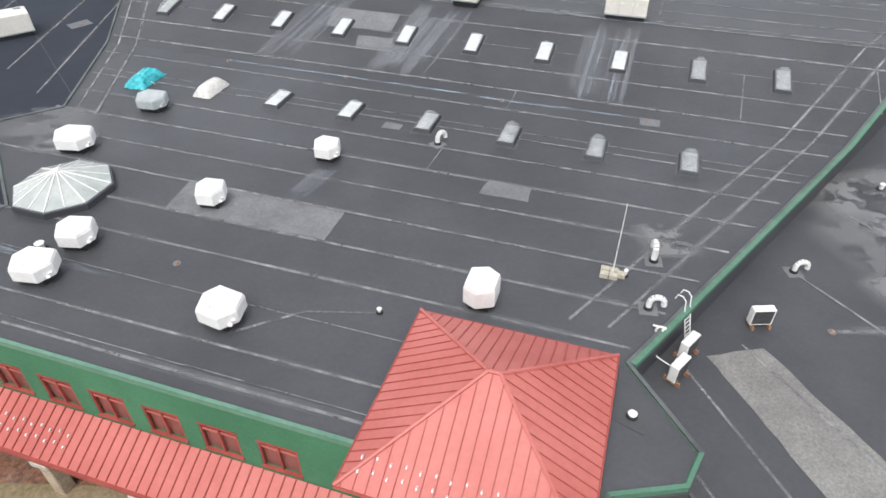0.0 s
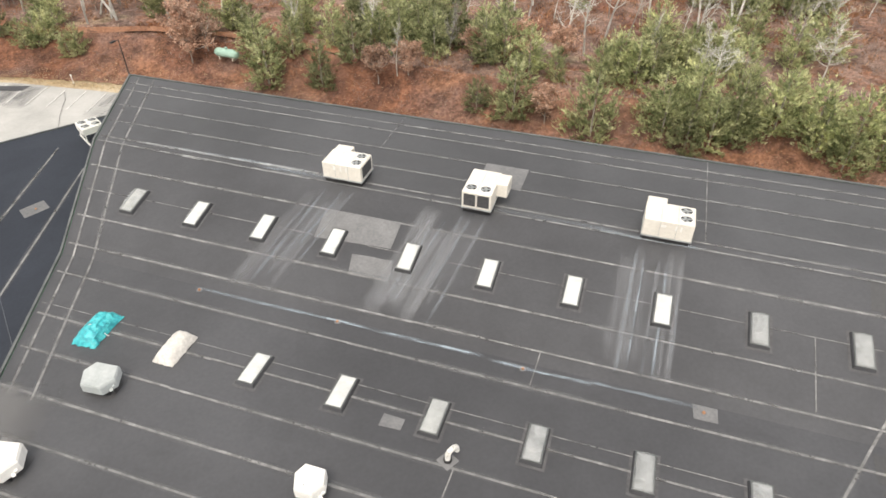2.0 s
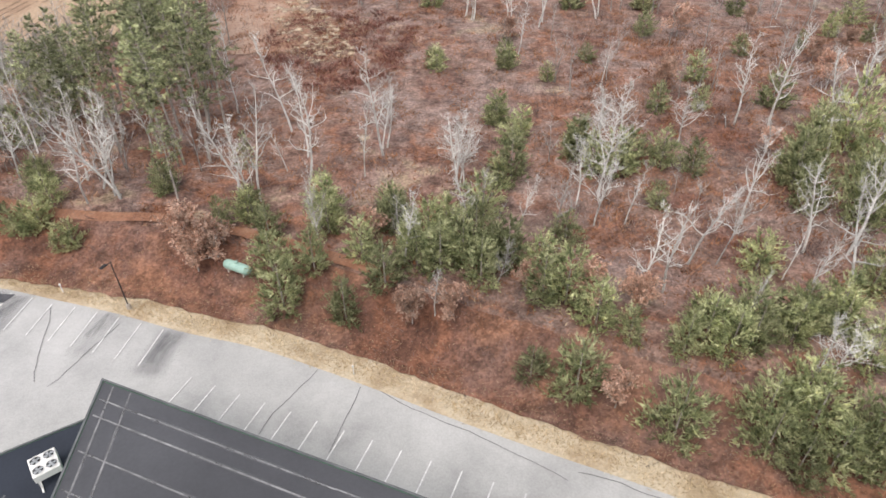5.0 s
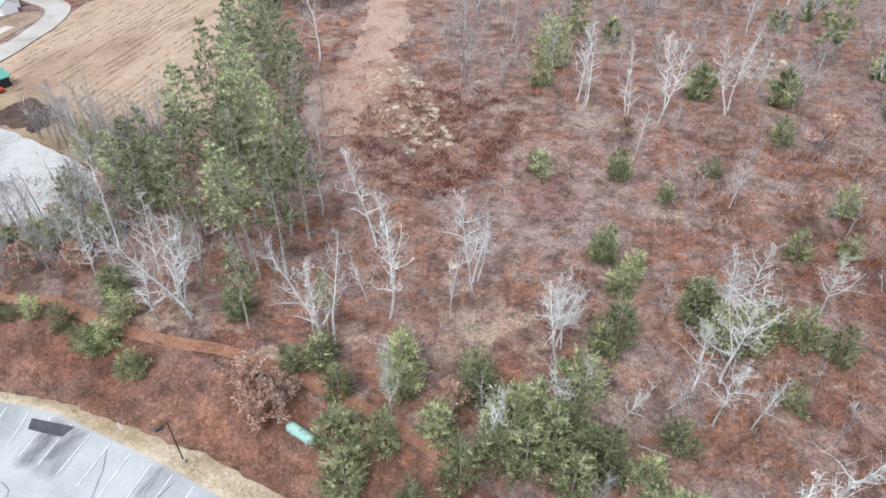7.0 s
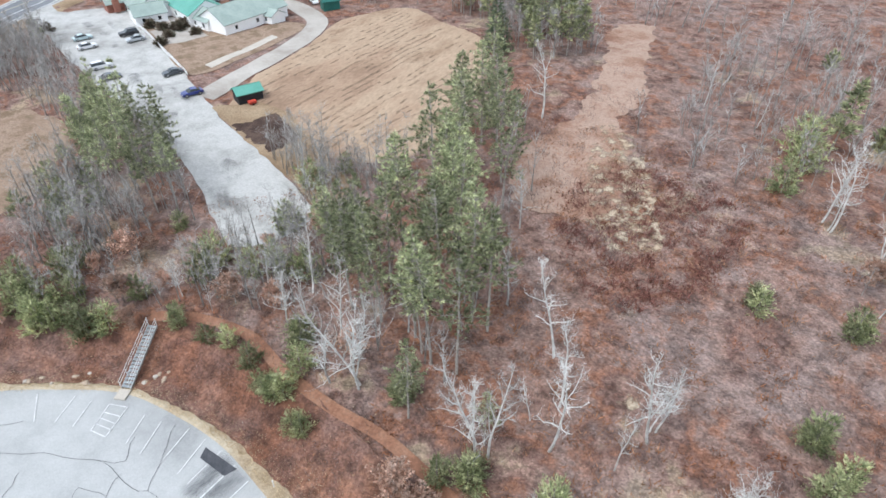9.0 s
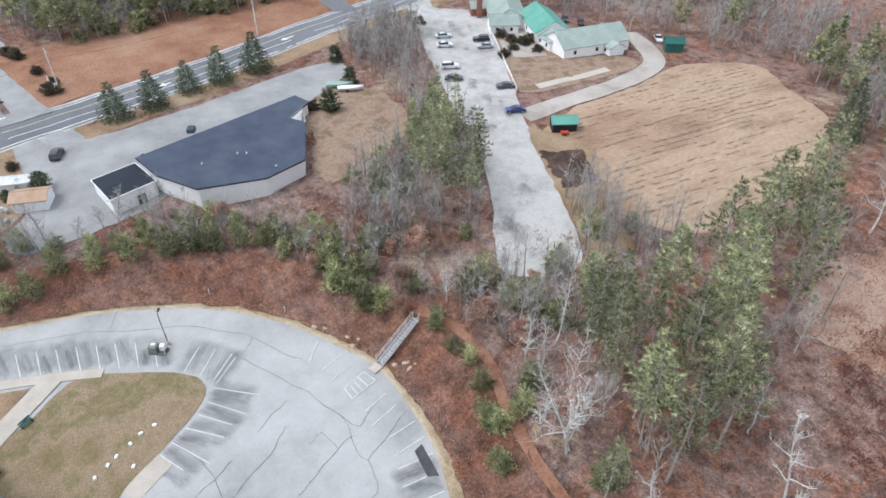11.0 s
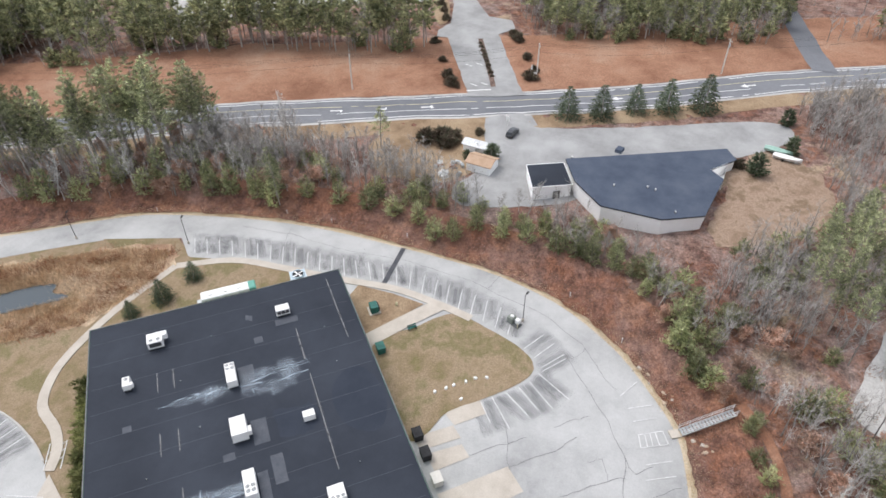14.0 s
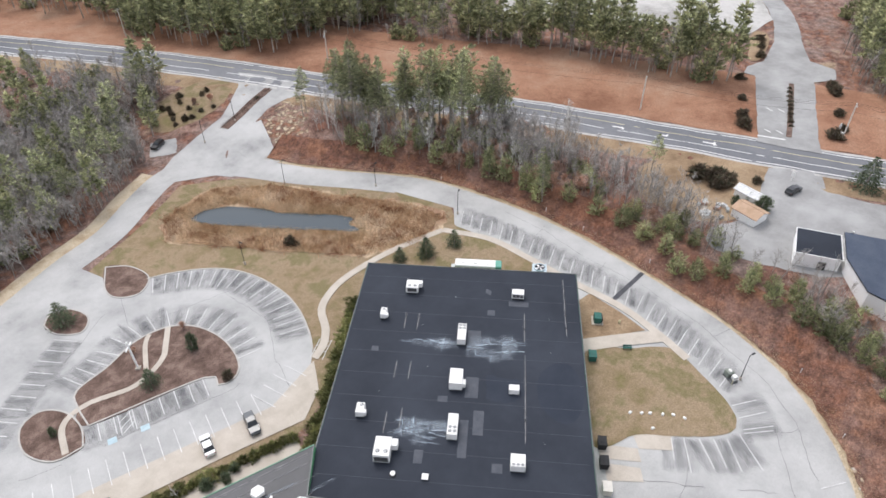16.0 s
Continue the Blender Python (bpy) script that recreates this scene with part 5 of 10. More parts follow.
def main_span(v):
    """The main roof's left and right limits at depth v."""
    left = -35.5 - 0.5 * (v - 29.0) if v > 29.0 else (-36.5 if v > 23.3 else (-31.2 if v > 17 else -33.3))
    right = 1.78 + 0.5087 * (v - 18.1) if v > 18.1 else 1.5
    return left + 0.5, right - 0.5


rs = random.Random(3)
SEAM_V = [12.35, 12.7, 14.0, 16.45, 18.95, 21.35, 23.95, 26.5, 29.0, 31.55, 34.0, 34.85, 37.5, 40.0, 42.35, 44.65, 46.9, 49.35, 50.08, 52.45, 55.05, 57.7, 59.0]
FAINT_V = (12.7, 16.45, 34.85, 44.65)
for v in SEAM_V:
    a, b = main_span(v)
    if v < 18.1:
        b = min(b, -7.0)
    cuts = sorted([a, b] + [a + (b - a) * rs.uniform(0.2, 0.8) for _ in range(2)])
    for s0, s1 in zip(cuts, cuts[1:]):
        seam(main, (s0, v + rs.uniform(-0.03, 0.03)), (s1, v + rs.uniform(-0.03, 0.03)), rs.choice((0.04, 0.05)) if v in FAINT_V else rs.choice((0.10, 0.12, 0.14)))
for d in (1.3, 2.85):
    seam(main, (-35.5 + d, 28.6), (-51.3 + d * 1.06, 60.3), 0.13)
    seam(main, (2.1 - d * 1.05, 19.8), (22.7 - d * 1.05, 60.3), 0.13)
for u, v0, v1 in ((-10.4, 29.1, 31.5), (6.4, 40.2, 44.6), (0.45, 50.2, 60.4), (-23.5, 55, 60.4), (-7.9, 37.6, 39.9), (14.5, 42.4, 46.8)):
    seam(main, (u, v0), (u + 0.1, v1), 0.06)
for u, L in ((-38.0, 6.6), (-32.0, 3.4), (-28.6, 4.4)):
    seam(main, (u - L / 2, 50.16 if u > -30 else 50.1), (u + L / 2, 50.16 if u > -30 else 50.1), 0.2, mat=WORNTAPE)
seam(main, (-37.4, 49.3), (-35.2, 49.3), 0.2, mat=WORNTAPE)
seam(main, (-33.0, 49.32), (-26.6, 49.32), 0.16, mat=WORNTAPE)


def flat_patch(parent, name, pts, mat, z=None, rag=0.0, lift=0.014):
    line = straight(pts, 0.6)
    if rag:
        line = line + np.array([noise.noise_vector((x * 1.3, y * 1.3, 8.4 if z is None else z)) for x, y in line])[:, :2] * rag
    line = [tuple(p) for p in line]
    return part(name, roof_prism(line, -0.005, lift) if z is None else Geo().prism(line, z - 0.005, z + lift), mat, parent)


for pts, rag in (([(-6.75, 29.1), (-4.45, 29.05), (-4.3, 27.65), (-7.0, 27.65)], 0.1), ([(-22.3, 23.9), (-13.0, 23.93), (-13.0, 21.45), (-22.0, 21.4)], 0.06), ([(-24.3, 46.95), (-18.75, 47.0), (-18.65, 44.75), (-24.0, 44.5)], 0.06), ([(-20.95, 43.8), (-18.2, 43.9), (-17.85, 42.45), (-20.6, 42.2)], 0.06), ([(-15.05, 55.25), (-11.88, 55.25), (-11.9, 52.35), (-15.0, 52.3)], 0.06), ([(-14.7, 33.5), (-13.5, 33.5), (-13.5, 32.8), (-14.7, 32.8)], 0.1)):
    flat_patch(main, "roof_patch", pts, ROOFPATCH, rag=rag, lift=0.022)
for pts in ([(9.6, 49.2), (11.55, 49.2), (11.4, 47.2), (9.5, 47.2)], [(8.8, 38.6), (10.6, 38.6), (10.5, 36.9), (8.8, 36.9)]):
    flat_patch(main, "dark_roof_patch", pts, OLDMEMBRANE, lift=0.01)


def smear(parent, name, c, w, L, a, z, mat):
    """A thin stain lying on a level roof or ground, its length along its own y."""
    ob = part(name, Geo().add([(-w / 2, -L / 2, 0), (w / 2, -L / 2, 0), (w / 2, L / 2, 0), (-w / 2, L / 2, 0)], [(0, 1, 2, 3)]), mat, parent)
    ob.matrix_basis = pose(c[0], c[1], z, 0, 0, a)
    return ob


def roof_smear(name, c, w, L, a, lift, mat):
    """A thin stain lying in the slope of the main roof."""
    smear(main, name, c, w, L, a, 0, mat).matrix_basis = roof_at(c[0], c[1], a, lift)


def streaks(u0, v0, u1, v1, spread, n, seed):
    """Chalky run-off that spreads in broad soft bands and thin lines down the roof."""
    r = random.Random(seed)
    length = math.hypot(u1 - u0, v1 - v0)
    lean = math.degrees(math.atan2(v1 - v0, u1 - u0)) - 90
    for k in range(n):
        s = (2 * ((k * 0.618) % 1) - 1) * spread
        wide = k < n * 0.5
        w = r.uniform(0.9, 1.8) if wide else r.uniform(0.14, 0.34)
        L = length * r.uniform(0.6, 1.0)
        f = r.uniform(L / length / 2, 1.0 - L / length / 2)
        roof_smear("runoff_stain", (u0 + (u1 - u0) * f + s, v0 + (v1 - v0) * f), w, L, lean, 0.024 + 0.001 * k, RUNOFF if wide else CHALK)


streaks(-24.4, 49.1, -26.1, 39.3, 1.6, 11, 1)
streaks(-15.1, 49.1, -16.5, 39.3, 2.0, 11, 2)
streaks(-2.4, 49.1, -2.5, 39.3, 1.8, 11, 3)
streaks(-15.35, 27.9, -16.1, 23.7, 0.4, 4, 4)
for k, (u, v, L) in enumerate(((-25.5, 38.85, 9), (-20.3, 38.9, 6), (-14.2, 38.85, 7), (-7.5, 38.7, 6), (-2.2, 38.85, 6), (-33, 50.1, 14), (-28, 49.7, 6), (-10, 49.6, 12), (-3, 49.4, 7), (-32.3, 18.5, 5), (-25.4, 16.1, 9))):
    roof_smear("runoff_stain", (u, v), 0.3 if k < 5 else 0.5, L, 90, 0.04 + 0.001 * k, WINGCHALK if k < 5 else CHALK)

# ---- wings ----
WING = pose(-90.3, 30.4, 0, 0, 0, 35.6)
LOW = 6.4
wing = thing("rear_wing", WING, "long low wing with a dark flat membrane roof", "building")
to_wing = WING.inverted() @ MAIN


def wing_xy(u, v):
    p = to_wing @ Vector((u, v, 0))
    return (p.x, p.y)


l0, l1 = wing_xy(-35.5 + 0.4, 29.0), wing_xy(-51.3 + 0.4, 60.6)
f = (0 - l0[1]) / (l1[1] - l0[1])
meet = (l0[0] + (l1[0] - l0[0]) * f, 0.0)
WING_PLAN = [(0, -43.1), (wing_xy(-33.4, 14.8)[0], -43.1), wing_xy(-29.6, 19.25), wing_xy(-37.7, 25.8), l0, meet, (0, 0)]
shell(wing, WING_PLAN, LOW, 0.16, GREEN, MEMBRANE_B)
right_wing = thing("side_wing", MAIN, "low side wing with a black flat roof", "building")
SIDE = 5.85
SIDE_PLAN = [(1.1, 18.1), (3.9, 14.7), (33.8, -25.8), (69.1, 1.0), (23.1, 60.3)]
shell(right_wing, SIDE_PLAN, SIDE, 0.16, GREEN, MEMBRANE)
for piece in bands([(1.78, 18.1), (23.4, 60.6), (23.6, 60.5), (1.98, 18.0)]):
    part("step_wall_cap", roof_prism(piece, -0.14, 0.1), STEPGREEN, main)
for piece in bands([(1.78, 18.1), (23.4, 60.6), (23.53, 60.53), (1.91, 18.03)]):
    part("upstand_flashing", roof_prism(piece, -3.4, -0.14), MEMBRANE, main)
for a, b in (((2.5, 17.9), (30.8, -20.5)), ((6.4, 22.1), (41, -14.4)), ((9.2, 27.7), (49.3, -9.2)), ((12.3, 33.9), (55.5, -4.1)), ((15.4, 40.1), (61.6, 3)), ((4.1, 20.0), (34.9, -21.6))):
    seam(right_wing, a, b, 0.12, SIDE)
flat_patch(right_wing, "pale_ballast_patch", [(4.95, 20.95), (7.3, 22.2), (13.35, 14.9), (11.3, 12.3)], surface("grey_ballast", [(0.17, 0.165, 0.16), (0.23, 0.225, 0.215)], big=0.6, fine=9, grain=0.2), SIDE, 0.15)
flat_patch(main, "roof_patch", [(1.6, 16.4), (2.85, 16.0), (2.55, 14.9), (1.5, 15.25)], OLDMEMBRANE, rag=0.05, lift=0.02)
for pts in ([(6.0, -18.1), (6.6, -17.0), (7.8, -17.2), (7.2, -18.2)], [(12, -17.6), (13.4, -17.6), (13.4, -16.2), (12, -16.2)], [(22.9, -38), (24, -38), (24, -36.8), (22.9, -36.8)], [(33, -25), (34.2, -25), (34.2, -23.4), (33, -23.4)], [(28.6, -20.6), (33, -20.6), (33, -18.4), (28.6, -18.4)], [(35.5, -18.9), (40.2, -18.9), (40.2, -17.2), (35.5, -17.2)], [(45, -15.6), (46.6, -15.6), (46.6, -14), (45, -14)], [(17.6, -21), (22.4, -21), (22.4, -18.6), (17.6, -18.6)], [(37.5, -21), (44.5, -21), (44.5, -19.6), (37.5, -19.6)], [(43.6, -27.6), (46, -27.6), (46, -26.2), (43.6, -26.2)], [(9.2, -13.6), (10.6, -13.6), (10.6, -9.8), (9.2, -9.8)]):
    flat_patch(wing, "roof_patch", pts, surface("faint_roof_patch", [(0.066, 0.073, 0.089), (0.092, 0.099, 0.116)], big=0.6, fine=6, grain=0.12) if "faint_roof_patch" not in MATS else MATS["faint_roof_patch"], LOW, 0.05, 0.02)
for y, x0, x1 in ((-10.6, 12.3, 19.6), (-10.5, 22.9, 41), (-2.9, 2, 17.5), (-32.9, 14, 18), (-30.5, 14, 18), (-33, 26, 30), (-30.5, 26, 30), (-33, 37, 41), (-30.6, 36, 40)):
    seam(wing, (x0, y), (x1, y), 0.12, LOW)
for x in range(4, 62, 5):
    seam(wing, (x, -42.4), (x, -0.8), 0.05, LOW, MATS["faint_roof_patch"])
for a, b in (((52, -14.6), (60, -1)), ((56, -20), (66, -4)), ((57, -26), (67, -9))):
    seam(wing, a, b, 0.14, LOW)


def scuff_area(parent, x0, x1, y0, y1, n, seed, z=LOW):
    """A scatter of crossing chalky smears."""
    r = random.Random(seed)
    for k in range(n):
        wide = k < n * 0.3
        smear(parent, "chalk_smear", (r.uniform(x0, x1), r.uniform(y0, y1)), r.uniform(1.6, 3.2) if wide else r.uniform(0.14, 0.4), r.uniform(2.6, 5.0) if wide else r.uniform(1.6, 4.4), r.choice((0, 0, 0, 10, -10, 90)) + r.uniform(-8, 8), z + 0.024 + 0.0007 * k, CHALK if wide else WINGCHALK)


scuff_area(wing, 19.4, 23.8, -21, -11.6, 34, 5)
scuff_area(wing, 20.6, 21.6, -31.5, -23.5, 16, 6)
scuff_area(wing, 38.2, 42.4, -31, -23.4, 34, 8)
FADED = surface("faded_membrane", [(0.029, 0.0355, 0.050), (0.036, 0.0432, 0.059)], big=0.2, fine=5, grain=0.08, rough=0.75, spec=0.12)
part("dried_puddle_mark", Geo().prism([(30.4 + 6.4 * math.cos(a) * (1 + 0.06 * math.sin(3 * a)), -4.6 + 3.9 * math.sin(a)) for a in np.linspace(0, 2 * math.pi, 40)[:-1]], LOW - 0.004, LOW + 0.003), FADED, wing)
flat_patch(wing, "dried_puddle_mark", [(28, -17), (33, -17), (33.5, -13), (31.5, -10), (28.5, -12)], FADED, LOW, 0.6, 0.004)
flat_patch(wing, "drain_patch", [(61.8, -14), (63.6, -13.6), (63.4, -12.2), (61.6, -12.6)], ROOFPATCH, LOW, 0.04)

# standing rain water, with the sky's reflection painted in as pale grey
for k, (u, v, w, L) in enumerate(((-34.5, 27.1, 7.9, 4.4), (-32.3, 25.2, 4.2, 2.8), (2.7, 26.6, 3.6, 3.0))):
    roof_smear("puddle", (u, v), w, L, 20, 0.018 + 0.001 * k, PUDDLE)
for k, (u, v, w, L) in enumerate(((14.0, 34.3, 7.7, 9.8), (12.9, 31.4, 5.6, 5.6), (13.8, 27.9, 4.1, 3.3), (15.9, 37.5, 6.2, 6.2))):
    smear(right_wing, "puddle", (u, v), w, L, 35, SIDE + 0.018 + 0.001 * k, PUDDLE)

# ---- rooftop things ----
def disc(r, z, n=16, cx=0.0, cy=0.0, geo=None):
    geo = geo or Geo()
    return geo.add([(cx + r * math.cos(2 * math.pi * i / n), cy + r * math.sin(2 * math.pi * i / n), z) for i in range(n)], [tuple(range(n))])


def ring(r0, r1, z0, z1, n=18):
    """An upright collar between two radii."""
    g = Geo()
    pts = []
    for r, z in ((r1, z0), (r1, z1), (r0, z1), (r0, z0)):
        pts += [(r * math.cos(2 * math.pi * i / n), r * math.sin(2 * math.pi * i / n), z) for i in range(n)]
    faces = []
    for k in range(3):
        faces += [(k * n + i, k * n + (i + 1) % n, (k + 1) * n + (i + 1) % n, (k + 1) * n + i) for i in range(n)]
    return g.add(pts, faces)


FAN = {}


def fan(parent, x, y, z, r=0.36):
    """A condenser fan in the top of a unit: collar, dark well, blades, guard."""
    if r not in FAN:
        blades = Geo()
        for k in range(4):
            a = k * math.pi / 2 + 0.4
            c, s = math.cos(a), math.sin(a)
            p = [(0.06, -0.04, 0.03), (r * 0.86, -0.16 * r / 0.36, 0.05), (r * 0.86, 0.13 * r / 0.36, 0.0), (0.06, 0.05, 0.02)]
            blades.add([(c * q[0] - s * q[1], s * q[0] + c * q[1], q[2]) for q in p], [(0, 1, 2, 3)])
        guard_ = Geo()
        for k in range(8):
            a = k * math.pi / 4
            guard_.tube((0, 0, 0.085), (r * math.cos(a), r * math.sin(a), 0.06), 0.008, 0.008, 3)
        blades.tube((0, 0, 0), (0, 0, 0.06), 0.09, 0.09, 8, True)
        FAN[r] = (ring(r, r * 1.14, 0, 0.07).mesh("fan_collar", WHITE), disc(r, 0.008).mesh("fan_well", DARK), blades.mesh("fan_rotor", GREYMETAL), guard_.mesh("fan_guard", GREYMETAL))
    collar = part("fan_collar", FAN[r][0], WHITE, parent)
    collar.matrix_basis = pose(x, y, z)
    for nm, me in zip(("fan_well", "fan_rotor", "fan_guard"), FAN[r][1:]):
        ob = part(nm, me, WHITE, collar)


def packaged_unit(m, L, W, Hh, fans, label, boxes=(), coil=(), louvre=(), marks=(), curb=0.35, mat=BEIGE, fan_r=0.36, group="rooftop units", slope=None):
    """A rooftop air handler: curb, casing with panels, side boxes, fans and coils."""
    u = thing("rooftop_unit", m, label, "air handler", group)
    part("curb", Geo().box((0, 0, curb / 2 - 0.01), (L * 0.93, W * 0.9, curb)), DARK, u)
    part("base_rail", Geo().box((0, 0, curb + 0.05), (L + 0.06, W + 0.06, 0.1)), GREYMETAL, u)
    part("casing", Geo().cbox((0, 0, curb + 0.1 + Hh / 2), (L, W, Hh), 0.045), mat, u)
    z = curb + 0.1 + Hh
    for x, y in fans:
        fan(u, x, y, z, fan_r)
    for c, s in boxes:
        part("side_box", Geo().cbox((c[0], c[1], curb + 0.1 + c[2]), s, 0.04), mat, u)
    for face, a0, a1, z0, z1 in coil:
        c = ((a0 + a1) / 2, -W / 2 - 0.012, curb + 0.1 + (z0 + z1) / 2) if face == "front" else (L / 2 + 0.012, (a0 + a1) / 2, curb + 0.1 + (z0 + z1) / 2)
        s = (a1 - a0, 0.03, z1 - z0) if face == "front" else (0.03, a1 - a0, z1 - z0)
        part("coil", Geo().box(c, s), COIL, u)
    n = max(2, round(L / 1.0))
    for k in range(1, n):
        part("panel_joint", Geo().box((-L / 2 + L * k / n, -W / 2 - 0.004, curb + 0.1 + Hh / 2), (0.025, 0.012, Hh * 0.9)), GREYMETAL, u)
        part("panel_joint", Geo().box((-L / 2 + L * k / n, 0, z + 0.003), (0.03, W * 0.96, 0.01)), GREYMETAL, u)
    for x, zz, w, h in marks:
        part("marking_bar", Geo().box((x, -W / 2 - 0.008, curb + 0.1 + zz), (w, 0.012, h)), WHITE, u, "unreadable white marking")
    for x in louvre:
        for k in range(5):
            part("louvre_slat", Geo().box((x, -W / 2 - 0.06, curb + 0.35 + 0.2 * k), (L / 2.4, 0.14, 0.03)), mat, u)
    return u


def on_main(u, v, rz=0, z=None):
    return MAIN @ (roof_at(u, v, rz) if z is None else pose(u, v, z, 0, 0, rz))


packaged_unit(on_main(-24.05, 50.35), 2.95, 2.0, 1.15, ((0.95, -0.45), (0.95, 0.48)), "cream packaged air handler with two fans on the black roof", boxes=(((-0.68, 1.15, 0.66), (1.25, 0.65, 1.2)),), coil=(("side", -0.75, 0.75, 0.15, 1.02),), marks=((-0.55, 0.8, 0.16, 0.3), (-0.05, 0.78, 0.1, 0.34), (0.35, 0.78, 0.1, 0.34)))
packaged_unit(on_main(-14.1, 50.2), 2.0, 2.95, 1.2, ((-0.48, -0.9), (0.48, -0.9)), "cream packaged air handler with a side hood and front coils", boxes=(((1.32, 0.7, 0.72), (0.8, 1.35, 0.95)),), coil=(("front", -0.86, -0.07, 0.15, 1.05), ("front", 0.07, 0.86, 0.15, 1.05)))
packaged_unit(on_main(-2.0, 50.3), 3.0, 2.05, 1.2, ((0.95, -0.45), (0.95, 0.45)), "cream packaged air handler near the roof's middle", boxes=(((-0.86, 1.1, 0.66), (1.2, 0.8, 1.25)),), coil=(("side", -0.75, 0.75, 0.15, 1.05),), marks=((-0.3, 0.84, 0.3, 0.18), (0.45, 0.8, 0.1, 0.34), (0.75, 0.8, 0.1, 0.34)))

# skylights: curb, frame and bulged acrylic dome
SKY_L, SKY_W = 2.1, 0.92


def dome_geo(flat):
    g = Geo()
    nx, ny = 7, 9
    pts = []
    for i in range(nx):
        for j in range(ny):
            a, b = 2 * i / (nx - 1) - 1, 2 * j / (ny - 1) - 1
            h = (1 - abs(a) ** 3) * (1 - abs(b) ** 5)
            pts.append((a * SKY_W / 2, b * SKY_L / 2, flat * max(0, h) ** 0.7))
    return g.add(pts, [(i * ny + j, (i + 1) * ny + j, (i + 1) * ny + j + 1, i * ny + j + 1) for i in range(nx - 1) for j in range(ny - 1)])


CURB = Geo().box((0, 0, 0.11), (SKY_W + 0.22, SKY_L + 0.22, 0.24), top=0.93).mesh("curb", MEMBRANE)
SKYFRAME = Geo().box((0, -SKY_L / 2, 0.25), (SKY_W + 0.12, 0.07, 0.06)).box((0, SKY_L / 2, 0.25), (SKY_W + 0.12, 0.07, 0.06)).box((-SKY_W / 2, 0, 0.25), (0.07, SKY_L, 0.06)).box((SKY_W / 2, 0, 0.25), (0.07, SKY_L, 0.06)).mesh("rim", COPING)
PANEL = {k: Geo().cbox((0, 0, 0.26), (SKY_W - 0.09, SKY_L - 0.09, 0.06), 0.02).mesh("diffuser", m) for k, m in (("white", DOME_W), ("clear", DOME_G), ("hazy", DOME_M))}
FLASH = Geo().box((0, 0, 0.006), (SKY_W + 0.5, SKY_L + 0.5, 0.012)).mesh("flashing", surface("flashing_membrane", [(0.075, 0.076, 0.082), (0.11, 0.11, 0.118)], big=1.0, fine=6, grain=0.15, rough=0.75))
DOMES = {"white": dome_geo(0.36).mesh("dome", ACRYLIC, True), "clear": dome_geo(0.55).mesh("dome", ACRYLIC, True), "hazy": dome_geo(0.45).mesh("dome", ACRYLIC, True)}


def skylight(u, v, kind, label):
    s = thing("skylight", on_main(u, v), label, "skylight", "skylights on the main roof")
    part("flashing", FLASH, None, s)
    part("curb", CURB, None, s)
    part("rim", SKYFRAME, None, s)
    part("diffuser", PANEL[kind], None, s)
    d = part("dome", DOMES[kind], None, s)
    d.matrix_basis = pose(0, 0, 0.27)
    return s


LAB = {"white": "skylight with a white acrylic lid in a black curb", "clear": "skylight with a bulged smoky clear dome", "hazy": "skylight with a hazy greyish dome"}
for k in range(10):
    kind = "hazy" if k == 0 else ("white" if k < 8 else "clear")
    skylight(-38.1 + 5.212 * k, 44.3, kind, LAB[kind])
for k in range(2, 8):
    kind = "white" if k < 4 else ("hazy" if k == 4 else "clear")
    skylight(-32.87 + 5.2 * k, 34.0, kind, LAB[kind])
cover = thing("skylight_cover", on_main(-27.6, 34.0), "white cloth tied over a skylight", "cover")
cg = Geo()
pts = []
rr = random.Random(11)
for i in range(9):
    for j in range(13):
        a, b = i / 4 - 1, j / 6 - 1
        h = 0.62 * (1 - abs(a) ** 4) * (1 - abs(b) ** 6)
        pts.append((a * 0.66 + rr.uniform(-0.03, 0.03), b * 1.22 + rr.uniform(-0.04, 0.04), 0.03 + h + rr.uniform(0, 0.03)))
cg.add(pts, [(i * 13 + j, (i + 1) * 13 + j, (i + 1) * 13 + j + 1, i * 13 + j + 1) for i in range(8) for j in range(12)])
part("cloth", cg, surface("off_white_cloth", [(0.52, 0.50, 0.48), (0.62, 0.60, 0.58)], big=1.5, fine=6, grain=0.1, bump=0.4, bump_size=0.05), cover, smooth=True)
tarp = thing("tarpaulin", on_main(-32.9, 33.9, 4), "crumpled turquoise tarpaulin tied over a skylight", "tarpaulin")
tg = Geo()
pts = []
for i in range(15):
    for j in range(21):
        a, b = i / 7 - 1, j / 10 - 1
        h = 0.66 * max(0, 1 - abs(a) ** 3.0) ** 0.8 * max(0, 1 - abs(b) ** 4) ** 0.8
        w = noise.noise((a * 4, b * 6, 1.5)) * 0.10 + noise.noise((a * 9, b * 13, 4)) * 0.05
        pts.append((a * (0.78 + 0.12 * noise.noise((b * 3, 0, 7))) + w, b * 1.35 + w, max(0.02, 0.03 + h + w * (0.5 + h))))
tg.add(pts, [(i * 21 + j, (i + 1) * 21 + j, (i + 1) * 21 + j + 1, i * 21 + j + 1) for i in range(14) for j in range(20)])
part("sheet", tg, TARP, tarp)
part("rope", Geo().tube((-0.95, -0.3, 0.05), (-0.1, -0.25, 0.74), 0.02, 0.02, 4).tube((-0.1, -0.25, 0.74), (0.95, -0.3, 0.05), 0.02, 0.02, 4), WHITE, tarp)


